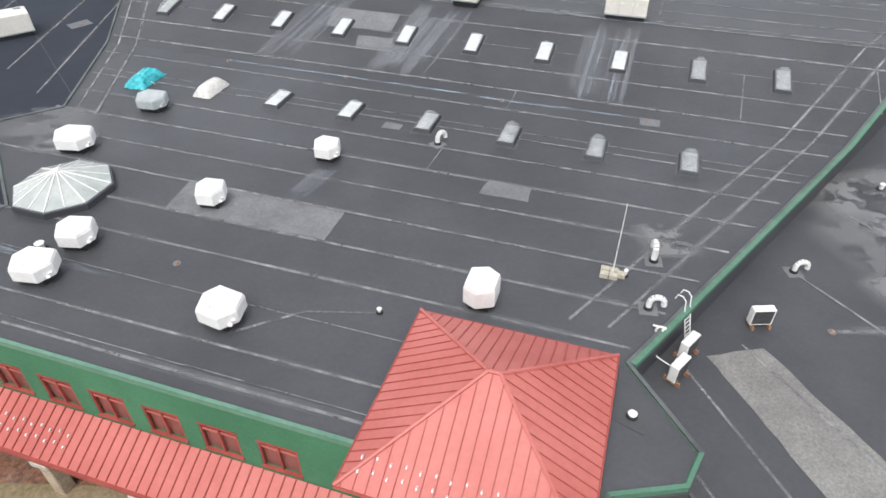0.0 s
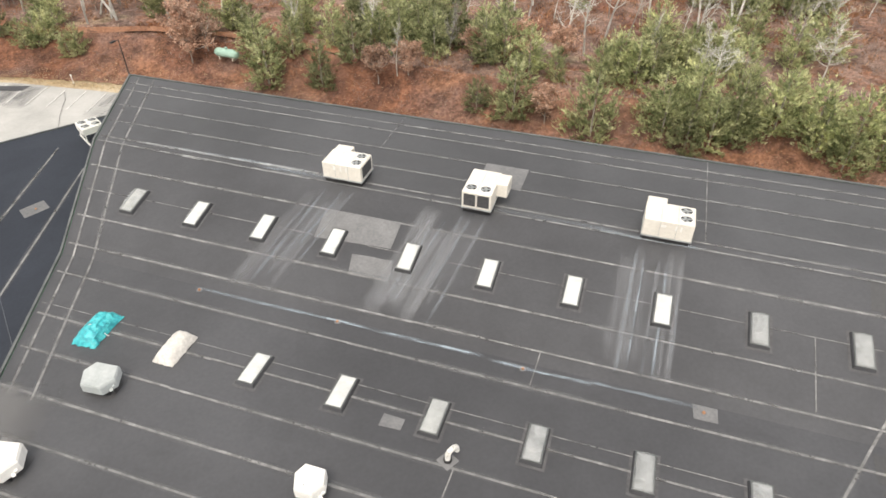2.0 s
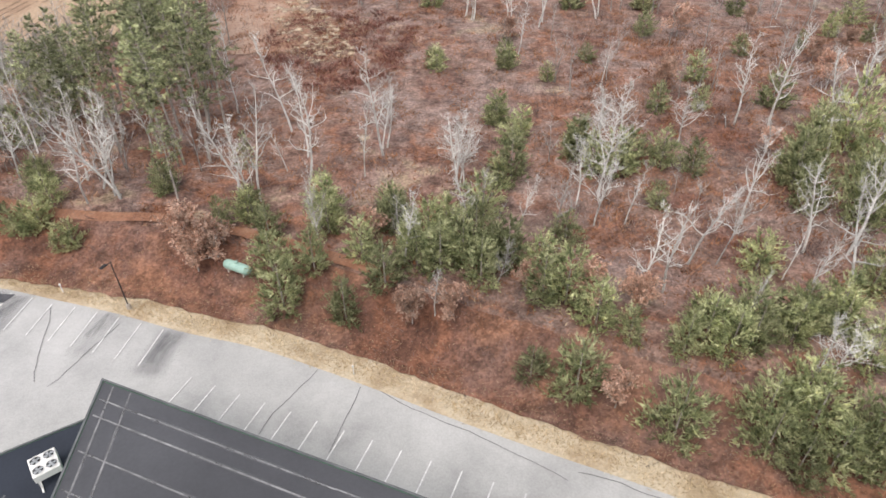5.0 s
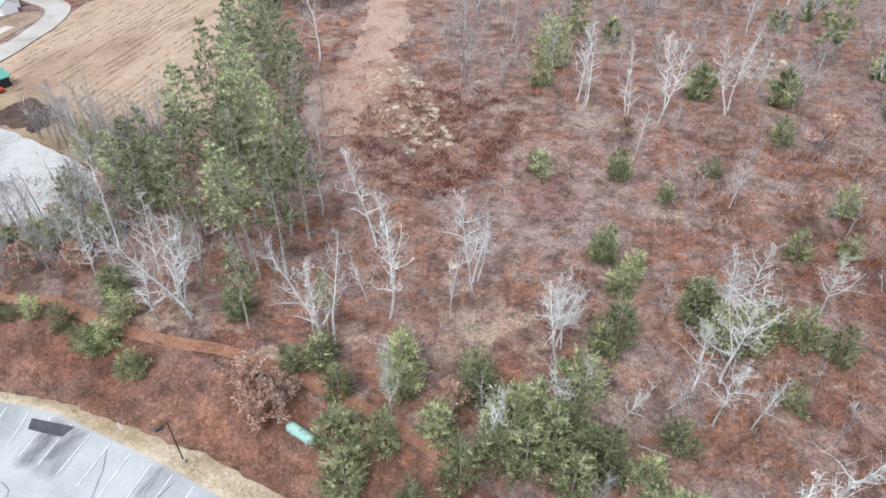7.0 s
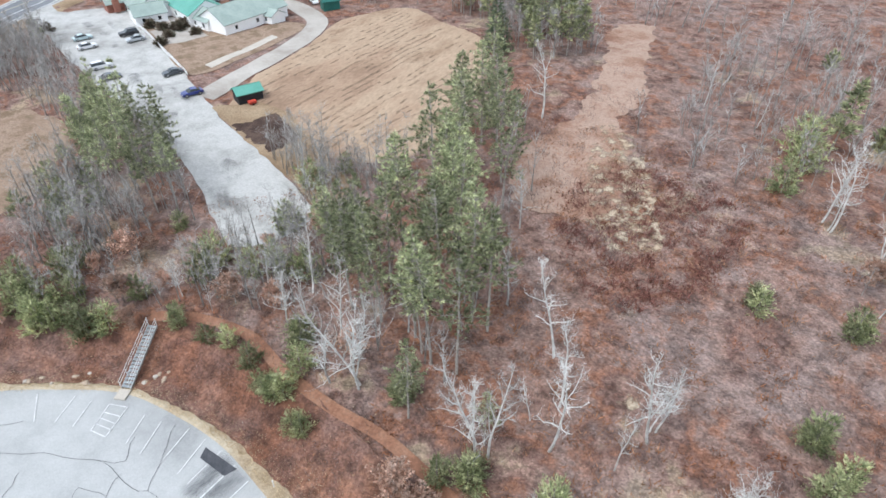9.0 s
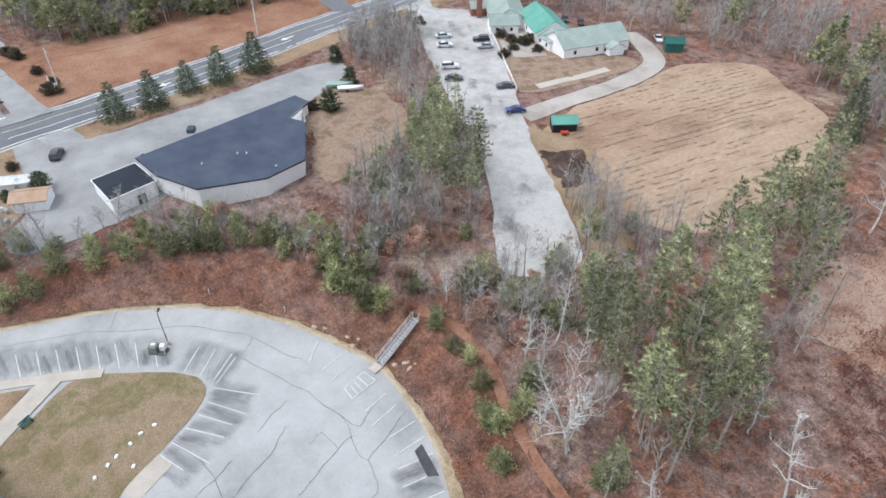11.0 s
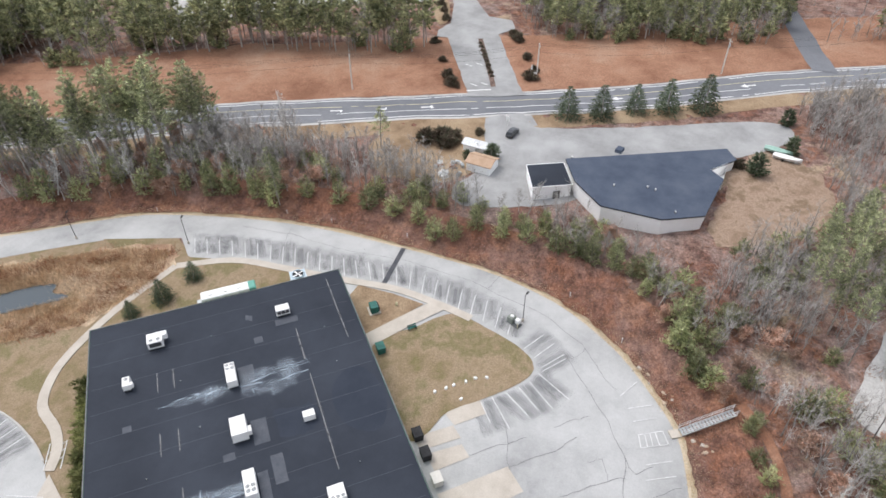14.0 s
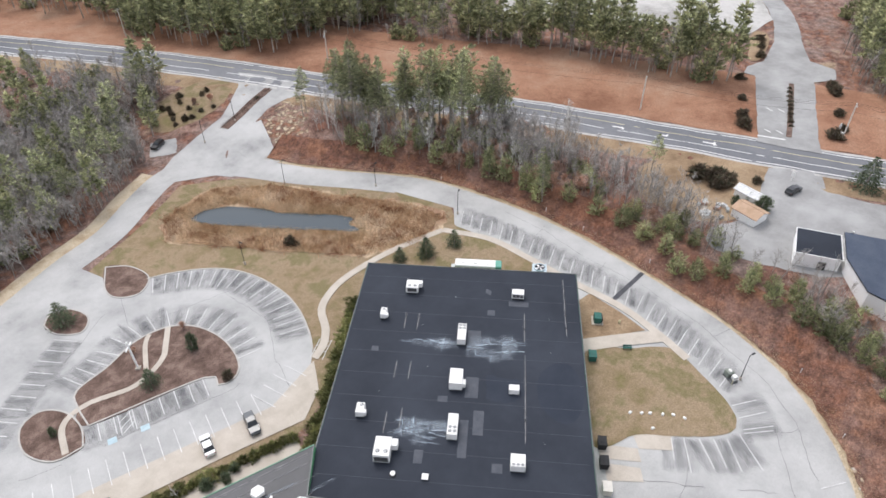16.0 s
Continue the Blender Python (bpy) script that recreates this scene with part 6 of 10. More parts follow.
def relief_hood(u, v, rz, s=(1.5, 1.4), mat=WHITE, label="white sheet-metal ventilation hood on a black curb", h=0.72):
    """A roof ventilator: curb, throat, and a broad hood with sloping shoulders."""
    t = thing("ventilation_hood", on_main(u, v, rz), label, "roof ventilator", "roof ventilators")
    part("flashing", Geo().box((0, 0, 0.008), (s[0] * 1.0, s[1] * 1.0, 0.014)), OLDMEMBRANE, t)
    part("curb", Geo().box((0, 0, 0.17), (s[0] * 0.72, s[1] * 0.72, 0.36)), DARK, t)
    x, y = s[0] * 0.55, s[1] * 0.55
    q = x * 0.42
    low = [(-x + q, -y), (x - q, -y), (x, 0 - y * 0.1), (x - q * 0.8, y), (-x + q * 0.8, y), (-x, y * 0.1)]
    g = Geo()
    n = 6
    rows = [[(a, b, 0.36) for a, b in low], [(a, b, 0.36 + h * 0.8) for a, b in low], [(a * 0.93, b * 0.93, 0.36 + h) for a, b in low]]
    g.add([p for r in rows for p in r], [tuple(range(5, -1, -1)), tuple(range(12, 18))] + [(k * n + i, k * n + (i + 1) % n, (k + 1) * n + (i + 1) % n, (k + 1) * n + i) for k in range(2) for i in range(n)])
    part("hood", g, mat, t)
    for k in range(3):
        part("louvre_slat", Geo().box((x - q * 0.35, -y * 0.55 + 0.2 * k, 0.50 + 0.12 * k), (0.3, 0.16, 0.03), radians(-40)), mat, t)
    part("latch", Geo().cbox((-0.08, -y * 0.55, 0.36 + h * 0.97), (0.1, 0.1, 0.05), 0.01), GREYMETAL, t)
    return t


relief_hood(-30.67, 24.96, 12, (2.12, 1.59))
relief_hood(-29.62, 30.57, 5, (1.85, 1.43), surface("grey_sheet_metal", [(0.36, 0.39, 0.40), (0.47, 0.50, 0.51)], big=1.0, fine=6, grain=0.06, rough=0.5, spec=0.4), "grey sheet-metal ventilation hood on a black curb", 0.62)
relief_hood(-16.18, 28.45, 0, (1.43, 1.22))
relief_hood(-19.88, 22.53, 8, (1.43, 1.32))
relief_hood(-24.01, 17.66, 14, (1.64, 1.43))
relief_hood(-24.01, 15.13, 10, (1.85, 1.48))
relief_hood(-14.60, 15.34, -8, (1.75, 1.48))
tall = relief_hood(-4.65, 19.67, 90, (1.59, 1.22), h=1.0)

# eight-sided glass skylight
oct_ = thing("octagonal_skylight", on_main(-28.03, 21.05, 22.5), "large octagonal glazed skylight with white ribs", "skylight")
R8, Z8, A8 = 2.49, 0.40, 1.32
rim8 = [(R8 * math.cos(k * math.pi / 4), R8 * math.sin(k * math.pi / 4)) for k in range(8)]
part("curb", Geo().prism([(x * 1.06, y * 1.06) for x, y in rim8], 0, Z8 - 0.06), MEMBRANE, oct_)
part("sill", Geo().prism([(x * 1.02, y * 1.02) for x, y in rim8], Z8 - 0.08, Z8), GREYMETAL, oct_)
for k in range(8):
    a, b = Vector((*rim8[k], Z8)), Vector((*rim8[(k + 1) % 8], Z8))
    c = Vector((0, 0, A8))
    mid = (a + b) / 2
    for p, q in ((a, mid), (mid, b)):
        top = c + (p + q - 2 * c) * 0.02
        part("pane", Geo().add([p, q, top, p - Vector((0, 0, 0.03)), q - Vector((0, 0, 0.03)), top - Vector((0, 0, 0.03))], [(0, 1, 2), (5, 4, 3), (0, 3, 4, 1), (1, 4, 5, 2), (2, 5, 3, 0)]), OCTGLASS, oct_)
    part("rib", Geo().tube(a + Vector((0, 0, 0.02)), c + Vector((0, 0, 0.03)), 0.045, 0.04, 4), WHITE, oct_)
    part("rib", Geo().tube(mid + Vector((0, 0, 0.02)), c + Vector((0, 0, 0.03)), 0.03, 0.03, 4), WHITE, oct_)
part("finial", disc(0.16, A8 + 0.07, 8).tube((0, 0, A8 - 0.02), (0, 0, A8 + 0.07), 0.18, 0.16, 8), WHITE, oct_)


def bent_pipe(pts, r0, n=7):
    g = Geo()
    for a, b in zip(pts, pts[1:]):
        g.tube(a, b, r0, r0, n)
    return g


def gooseneck(u, v, rz, r=0.14, h=0.55, z=None, label="white gooseneck vent pipe on the roof"):
    t = thing("gooseneck_vent", on_main(u, v, rz, z), label, "vent pipe", "roof vents")
    arc = [(0, 0, 0), (0, 0, h)] + [(0.3 - 0.3 * math.cos(a), 0, h + 0.3 * math.sin(a)) for a in np.linspace(0.35, 2.8, 7)] + [(0.6, 0, h - 0.12)]
    part("pipe", bent_pipe(arc, r, 9), WHITE, t, smooth=True)
    part("flashing", Geo().cbox((0, 0, 0.012), (0.8, 0.8, 0.03), 0.01), ROOFPATCH, t)
    part("boot", ring(r, r * 1.5, 0, 0.16, 10), DARK, t)
    return t


gooseneck(2.2, 21.45, 10, 0.13, 0.4)
gooseneck(-10.7, 31.9, 60, 0.14, 0.4)
gooseneck(2.2, 24.75, 100, 0.14, 0.55, label="tall white elbow vent pipe on the roof")
gooseneck(8.95, 27.95, 20, 0.13, 0.35, SIDE)


def pipe_vent(m, r=0.09, h=0.4, mat=WHITE, label="short white vent pipe", cap=True):
    t = thing("vent_pipe", m, label, "vent pipe", "roof vents")
    part("pipe", Geo().tube((0, 0, 0), (0, 0, h), r, r, 9, True), mat, t)
    part("boot", Geo().tube((0, 0, 0), (0, 0, 0.12), r * 2.0, r * 1.3, 9), DARK, t)
    if cap:
        part("cap", Geo().tube((0, 0, h), (0, 0, h + 0.07), r * 1.5, r * 0.6, 9, True), mat, t)
    return t


def roof_drain(m, mat=RUST):
    t = thing("roof_drain", m, "rusty domed roof drain strainer", "roof drain", "roof drains")
    part("bowl", ring(0.10, 0.19, 0, 0.03, 10), ROOFPATCH, t)
    part("strainer", Geo().tube((0, 0, 0.02), (0, 0, 0.12), 0.10, 0.06, 8, True), mat, t)
    return t


for u, v in ((-18.7, 17.8), (-29.3, 38.75), (-19.8, 38.85), (-8.5, 38.65), (1.0, 38.6)):
    roof_drain(on_main(u, v))
flat_patch(main, "drain_sump", [(0.43, 39.05), (1.68, 39.05), (1.7, 38.1), (0.5, 38.1)], ROOFPATCH, rag=0.03)
roof_drain(on_main(10.2, 24.13, 0, SIDE))
roof_drain(WING @ pose(62.7, -13.2, LOW))
pipe_vent(on_main(-8.57, 17.7), 0.08, 0.25)
pipe_vent(on_main(-25.4, 16.7), 0.16, 0.4)
pipe_vent(on_main(2.06, 15.6), 0.12, 0.2)
pipe_vent(on_main(14.4, 37.3, 0, SIDE), 0.12, 0.4)
pipe_vent(on_main(1.06, 23.3), 0.07, 0.35)
seam(main, (-13.9, 14.8), (-11.6, 16.8), 0.14, mat=SCUFF)
seam(main, (-11.6, 16.8), (-8.7, 17.65), 0.10, mat=SCUFF)
seam(right_wing, (10.4, 24.2), (14.9, 25.7), 0.2, SIDE)

# antenna on blocks
ant = thing("antenna_mast", on_main(0.45, 23.2), "thin white whip antenna held by tan concrete blocks", "antenna")
for k, (x, y) in enumerate(((-0.3, -0.2), (0.1, -0.2), (-0.3, 0.15), (0.1, 0.15), (0.42, 0))):
    part("ballast_block", Geo().cbox((x, y, 0.12), (0.38, 0.3, 0.24), 0.02), surface("tan_block", [(0.38, 0.35, 0.28), (0.47, 0.44, 0.37)], big=2, fine=8, grain=0.15) if k == 0 else MATS["tan_block"], ant)
part("mast", Geo().tube((0.05, 0, 0), (0.05, 0, 1.5), 0.03, 0.025, 6).tube((0.05, 0, 1.5), (0.05, 0, 3.9), 0.022, 0.012, 6), WHITE, ant)
part("collar", Geo().tube((0.05, 0, 1.45), (0.05, 0, 1.6), 0.045, 0.045, 6, True), GREYMETAL, ant)

# ladder up the step in the roof
lad = thing("roof_ladder", on_main(3.85, 21.8, 62, SIDE) @ Matrix.Diagonal((1, 1, 0.78, 1)), "white metal ladder leaning on the green step wall", "ladder")
for s in (-0.22, 0.22):
    part("rail", bent_pipe([(s, -0.35, 0), (s, 0.1, 2.2), (s, 0.15, 2.75), (s, 0.32, 2.95), (s, 0.55, 2.9), (s, 0.62, 2.6)], 0.028, 5), WHITE, lad)
for k in range(8):
    part("rung", Geo().tube((-0.22, -0.35 + 0.45 * (0.2 + 0.26 * k) / 2.2, 0.2 + 0.26 * k), (0.22, -0.35 + 0.45 * (0.2 + 0.26 * k) / 2.2, 0.2 + 0.26 * k), 0.018, 0.018, 5), WHITE, lad)


def split_condenser(m, label="white mini-split condenser on a low rack"):
    t = thing("condenser_unit", m, label, "condenser", "mini-split condensers")
    part("casing", Geo().cbox((0, 0, 0.62), (1.0, 0.38, 0.86), 0.035), WHITE, t)
    part("coil", Geo().box((0.02, 0.195, 0.62), (0.86, 0.02, 0.74)), COIL, t)
    part("grille", ring(0.28, 0.33, 0, 0.03, 16), WHITE, t).matrix_basis = pose(-0.1, -0.2, 0.62, 90)
    for s in (-0.38, 0.38):
        part("foot", Geo().box((s, 0, 0.1), (0.08, 0.72, 0.2)), RUST, t)
    return t


split_condenser(on_main(4.1, 20.75, 0, SIDE) @ pose(0, 0, 0, 0, 0, -118), "white mini-split condenser by the ladder")
split_condenser(on_main(3.75, 19.35, 0, SIDE) @ pose(0, 0, 0, 0, 0, -118), "white mini-split condenser on a rusty rack")
split_condenser(on_main(7.1, 23.6, 0, SIDE) @ pose(0, 0, 0, 0, 0, 200), "white mini-split condenser standing alone")
con = thing("conduit", on_main(2.6, 20.2, 0, SIDE) @ Matrix.Diagonal((1, 1, 0.75, 1)), "white cable elbows dropping over the roof step", "conduit")
for k in range(2):
    part("elbow", bent_pipe([(0.25 * k, 0, 1.2), (0.25 * k, 0, 2.2), (0.1 + 0.25 * k, 0.0, 2.4), (-0.15 + 0.25 * k, 0.05, 2.35)], 0.05, 6), WHITE, con)
part("cable", bent_pipe([(0, 0, 1.2), (0.3, -0.3, 0.5), (0.9, -0.5, 0.3)], 0.03, 5), WHITE, con)

# units on the wing's roof
W = lambda x, y, rz=0: WING @ pose(x, y, LOW, 0, 0, rz)
packaged_unit(W(7.6, -32.6), 2.3, 2.4, 1.3, ((0.55, -0.55), (0.55, 0.55)), "white packaged air handler with two fans on the wing", boxes=(((-0.6, 1.5, 0.8), (1.0, 0.8, 1.0)),), mat=WHITE, fan_r=0.34, coil=(("side", -0.9, 0.9, 0.2, 1.1),))
packaged_unit(W(15.3, -37.1), 1.9, 1.1, 1.0, ((-0.4, 0),), "small white air handler with one fan", boxes=(((0.55, 0.7, 0.5), (0.7, 0.5, 0.7)),), mat=WHITE, fan_r=0.3)
packaged_unit(W(19.6, -22.0), 4.0, 1.5, 1.3, ((-1.5, -0.36), (-1.5, 0.36), (-0.75, -0.36), (-0.75, 0.36)), "long white condenser with four fans", mat=WHITE, fan_r=0.28)
packaged_unit(W(8.0, -11.9), 1.5, 2.3, 1.1, (), "white sheet-metal intake box in three bays", mat=WHITE, coil=(("side", -1.0, -0.4, 0.2, 0.9), ("side", -0.3, 0.3, 0.2, 0.9), ("side", 0.4, 1.0, 0.2, 0.9)))
packaged_unit(W(30.2, -22.2), 3.3, 2.2, 1.6, (), "white air handler casing beside a roof patch", mat=WHITE, boxes=(((0.7, 1.35, 0.6), (1.1, 0.6, 0.9)),))
packaged_unit(W(39.6, -22.0), 4.0, 1.6, 1.3, ((1.35, -0.36), (1.35, 0.36), (0.6, -0.36), (0.6, 0.36)), "long white condenser with four fans at one end", mat=WHITE, fan_r=0.29)
packaged_unit(W(37.6, -37.2), 2.0, 1.3, 1.1, ((-0.5, 0.2),), "small white air handler with one fan", mat=WHITE, fan_r=0.32, boxes=(((0.5, 0.8, 0.5), (0.8, 0.5, 0.8)),))
packaged_unit(W(44.8, -32.3), 3.4, 2.5, 1.7, ((0.9, -0.6), (0.9, 0.6)), "large white packaged air handler with louvred end", mat=WHITE, boxes=(((-1.0, 1.7, 0.8), (1.3, 1.0, 1.2)),), coil=(("side", -1.1, 1.1, 0.1, 1.2),))
packaged_unit(W(45.2, -11.7), 2.2, 2.2, 1.3, ((0.75, -0.66), (0.75, 0), (0.75, 0.66)), "white condenser box with three small fans", mat=WHITE, fan_r=0.24)
packaged_unit(W(57.6, -12.6, 90), 2.2, 3.0, 1.4, ((0.5, -0.9),), "beige packaged air handler with one fan", boxes=(((-0.6, 1.8, 0.7), (1.0, 0.8, 0.9)),))
hood2 = thing("curved_hood", W(31.0, -12.4), "white curved sheet-metal exhaust hood", "roof ventilator", "roof ventilators")
hg = Geo()
n = 9
prof = [(-0.75, 0.25)] + [(-0.75 + 0.75 * (1 - math.cos(a)), 0.65 + 0.55 * math.sin(a)) for a in np.linspace(0, math.pi / 2, 6)] + [(0.75, 1.2), (0.85, 0.25)]
k = len(prof)
hg.add([(x, s * 0.85, z) for s in (-1, 1) for x, z in prof], [tuple(range(k)), tuple(range(2 * k - 1, k - 1, -1))] + [(i, k + i, k + (i + 1) % k, (i + 1) % k) for i in range(k)])
part("hood", hg, WHITE, hood2)
part("curb", Geo().box((0, 0, 0.13), (1.2, 1.4, 0.27)), DARK, hood2)
part("latch", Geo().cbox((0.1, 0, 1.22), (0.12, 0.3, 0.06), 0.01), GREYMETAL, hood2)
pipe_vent(W(48.2, -30.3), 0.28, 0.45, label="broad white mushroom vent")
cap = thing("roof_hatch", W(48.3, -25.4), "low white square roof hatch", "roof hatch")
part("curb", Geo().box((0, 0, 0.15), (0.85, 0.85, 0.3)), DARK, cap)
part("lid", Geo().cbox((0, 0, 0.36), (1.0, 1.0, 0.14), 0.04), WHITE, cap)
for x, y in ((13.8, -6), (17, -29.5), (9, -24), (33, -35), (41, -7.5), (27, -27.5), (22, -6)):
    pipe_vent(W(x, y), 0.05, 0.22, label="thin grey vent pipe", mat=GREYMETAL, cap=False)
# rack of four fans by the main roof's edge
rack = thing("condenser_rack", MAIN @ pose(-51.2, 54.2, LOW, 0, 0, -30), "white four-fan condenser on a raised rack", "condenser")
for sx in (-0.85, 0.85):
    for sy in (-0.75, 0.75):
        part("leg", Geo().tube((sx, sy, 0), (sx, sy, 0.9), 0.05, 0.05, 5), WHITE, rack)
part("skid", Geo().box((0, -0.75, 0.06), (2.6, 0.12, 0.1)), WHITE, rack)
part("skid", Geo().box((0, 0.75, 0.06), (2.6, 0.12, 0.1)), WHITE, rack)
part("casing", Geo().cbox((0, 0, 1.15), (1.9, 1.8, 0.6), 0.04), WHITE, rack)
for sx in (-0.47, 0.47):
    for sy in (-0.44, 0.44):
        fan(rack, sx, sy, 1.45, 0.36)

# ---- trees and shrubs ----
def cloud_mesh(name, tris, material):
    """A mesh of loose triangles from an array (n, 3, 3)."""
    n = len(tris)
    me = bpy.data.meshes.new(name)
    me.vertices.add(n * 3)
    me.vertices.foreach_set("co", np.ascontiguousarray(tris, np.float32).ravel())
    me.loops.add(n * 3)
    me.loops.foreach_set("vertex_index", np.arange(n * 3, dtype=np.int32))
    me.polygons.add(n)
    me.polygons.foreach_set("loop_start", np.arange(0, n * 3, 3, dtype=np.int32))
    me.materials.append(material)
    me.update(calc_edges=True)
    me.validate()
    return me


def unit(v):
    return v / (np.linalg.norm(v, axis=-1, keepdims=True) + 1e-9)


def tufts(centres, outward, k, length, width, rng, droop=0.0, spread=0.9):
    """k needle blades round each centre, fanning about its outward direction."""
    c = np.repeat(centres, k, 0)
    d = unit(np.repeat(outward, k, 0) + rng.normal(0, spread, (len(c), 3)) + np.array([0, 0, -droop]))
    s = unit(np.cross(d, rng.normal(0, 1, d.shape)))
    L = length * rng.uniform(0.6, 1.25, (len(c), 1))
    w = width * rng.uniform(0.7, 1.3, (len(c), 1))
    base = c - d * L * 0.15
    return np.stack([base - s * w / 2, base + s * w / 2, c + d * L], 1)


def limb(geo, p, d, length, r, rng, segs=3, n=4, bend=0.18, lift=0.12):
    """A bending tapered limb; gives back its joints."""
    pts = [Vector(p)]
    v = Vector(d).normalized()
    for i in range(segs):
        v = (v + Vector((rng.normal(0, bend), rng.normal(0, bend), rng.normal(0, bend) + lift))).normalized()
        q = pts[-1] + v * (length / segs)
        geo.tube(pts[-1], q, r * (1 - 0.75 * i / segs), r * (1 - 0.75 * (i + 1) / segs), n)
        pts.append(q)
    return pts


def make_bare(seed, h, bark, limbs=16, twigs=4, spread=0.5, leaves=0, lean=0.03, twig=0.014):
    """A leafless broadleaf: slender bent trunk, limbs, branches and a haze of fine twigs."""
    rng = np.random.default_rng(seed)
    t, c = Geo(), Geo()
    pts = [Vector((0, 0, -0.3))]
    v = Vector((rng.normal(0, lean), rng.normal(0, lean), 1)).normalized()
    r0 = 0.0105 * h + 0.02
    segs = 8
    for i in range(segs):
        v = (v + Vector((rng.normal(0, 0.08), rng.normal(0, 0.08), 0.05))).normalized()
        q = pts[-1] + v * (h * 0.95 / segs)
        t.tube(pts[-1], q, r0 * (1 - 0.88 * i / segs), r0 * (1 - 0.88 * (i + 1) / segs), 6)
        pts.append(q)
    ends = []
    for k in range(limbs):
        f = 0.3 + 0.67 * (k + rng.uniform(0, 1)) / limbs
        i = min(int(f * segs), segs - 1)
        p = pts[i].lerp(pts[i + 1], f * segs - i)
        a = k * 2.4 + rng.uniform(-0.5, 0.5)
        L = h * spread * (1.18 - f) * rng.uniform(0.55, 1.2) + 0.35
        jo = limb(c, p, (math.cos(a), math.sin(a), rng.uniform(0.25, 1.2)), L, r0 * 0.42 * (1.15 - f) + 0.016, rng, 4, 4, 0.24)
        for j in range(1, 5):
            for _ in range(twigs):
                b = rng.uniform(0, 2 * math.pi)
                q = jo[j - 1].lerp(jo[j], rng.uniform(0.1, 1))
                j2 = limb(c, q, (math.cos(b), math.sin(b), rng.uniform(0.0, 1.3)), L * rng.uniform(0.16, 0.4), twig, rng, 2, 3, 0.3)
                ends += j2[1:]
                for e in j2[1:]:
                    b = rng.uniform(0, 2 * math.pi)
                    j3 = limb(c, e, (math.cos(b), math.sin(b), rng.uniform(0.1, 1.4)), L * rng.uniform(0.07, 0.18) + 0.1, twig * 0.7, rng, 1, 3, 0.3)
                    ends.append(j3[-1])
    leaf = None
    if leaves:
        e = np.array([tuple(ends[i]) for i in rng.integers(0, len(ends), leaves)]) + rng.normal(0, 0.14, (leaves, 3))
        leaf = tufts(e, rng.normal(0, 1, e.shape), 2, 0.25, 0.2, rng, 0.3, 1.0)
    return t.mesh("trunk", bark), c.mesh("crown", bark), (cloud_mesh("leaves", leaf, BROWNLEAF) if leaves else None)


def make_pine(seed, h, whorls=13, first=0.36, reach=0.20, mat=PINE, ragged=0.42, tuft=0.5, dead=9, per=15, step=0.28, slim=0.19, boughs=True):
    """A tall white pine: clear lower stem, uneven tiers of boughs carrying flat plumes of needles."""
    rng = np.random.default_rng(seed)
    t, b = Geo(), Geo()
    pts = [Vector((0, 0, -0.3))]
    v = Vector((rng.normal(0, 0.02), rng.normal(0, 0.02), 1))
    segs, r0 = 7, 0.010 * h + 0.03
    for i in range(segs):
        v = (v + Vector((rng.normal(0, 0.025), rng.normal(0, 0.025), 0.1))).normalized()
        q = pts[-1] + v * (h / segs)
        t.tube(pts[-1], q, r0 * (1 - 0.9 * i / segs), r0 * (1 - 0.9 * (i + 1) / segs), 6)
        pts.append(q)

    def stem(f):
        i = min(int(f * segs), segs - 1)
        return pts[i].lerp(pts[i + 1], f * segs - i)
    C, O = [], []
    for k in range(whorls):
        f = first + (1 - first) * (k + rng.uniform(0, 0.6)) / whorls
        p = stem(min(f, 0.995))
        u = (1 - f) / (1 - first)
        prof = min(1.0, 0.07 + 1.2 * u) * (0.72 + 0.28 * math.sin(math.pi * u))
        tier = rng.uniform(0.75, 1.15)
        for m in range(5):
            if rng.random() < ragged * 0.45:
                continue
            a = k * 1.1 + m * 1.257 + rng.uniform(-0.35, 0.35)
            L = h * reach * prof * tier * rng.uniform(1 - ragged, 1.15) + 0.3
            d = Vector((math.cos(a), math.sin(a), rng.uniform(-0.12, 0.22) + 0.7 * max(0, f - 0.72)))
            jo = limb(b if boughs else Geo(), p, d, L, 0.04, rng, 2, 3, 0.08, 0.05)
            n = max(3, int(L / step))
            for j in range(n):
                s = 0.22 + 0.78 * (j + rng.uniform(0, 1)) / n
                i = min(int(s * 2), 1)
                q = jo[i].lerp(jo[i + 1], s * 2 - i)
                wide = 0.18 + 0.55 * math.sin(math.pi * min(1, s * 0.8 + 0.1)) * min(1, L / 2)
                off = rng.uniform(-wide, wide)
                C.append(np.array(q) + (-d.y * off, d.x * off, rng.normal(0.03, 0.07)))
                O.append(np.array((d.x - d.y * off * 0.9, d.y + d.x * off * 0.9, 0.55)))
    for k in range(dead):
        p = stem(rng.uniform(0.12, first + 0.05))
        a = rng.uniform(0, 6.28)
        limb(b, p, (math.cos(a), math.sin(a), 0.1), rng.uniform(0.6, 2.0), 0.025, rng, 2, 3)
    C.append(np.array(pts[-1]))
    O.append(np.array((0, 0, 1.0)))
    tri = tufts(np.array(C), np.array(O), per, tuft, tuft * slim, rng, 0.0, 0.5)
    return t.mesh("trunk", BARK_PINE), b.mesh("boughs", BARK_PINE), cloud_mesh("needles", tri, mat)


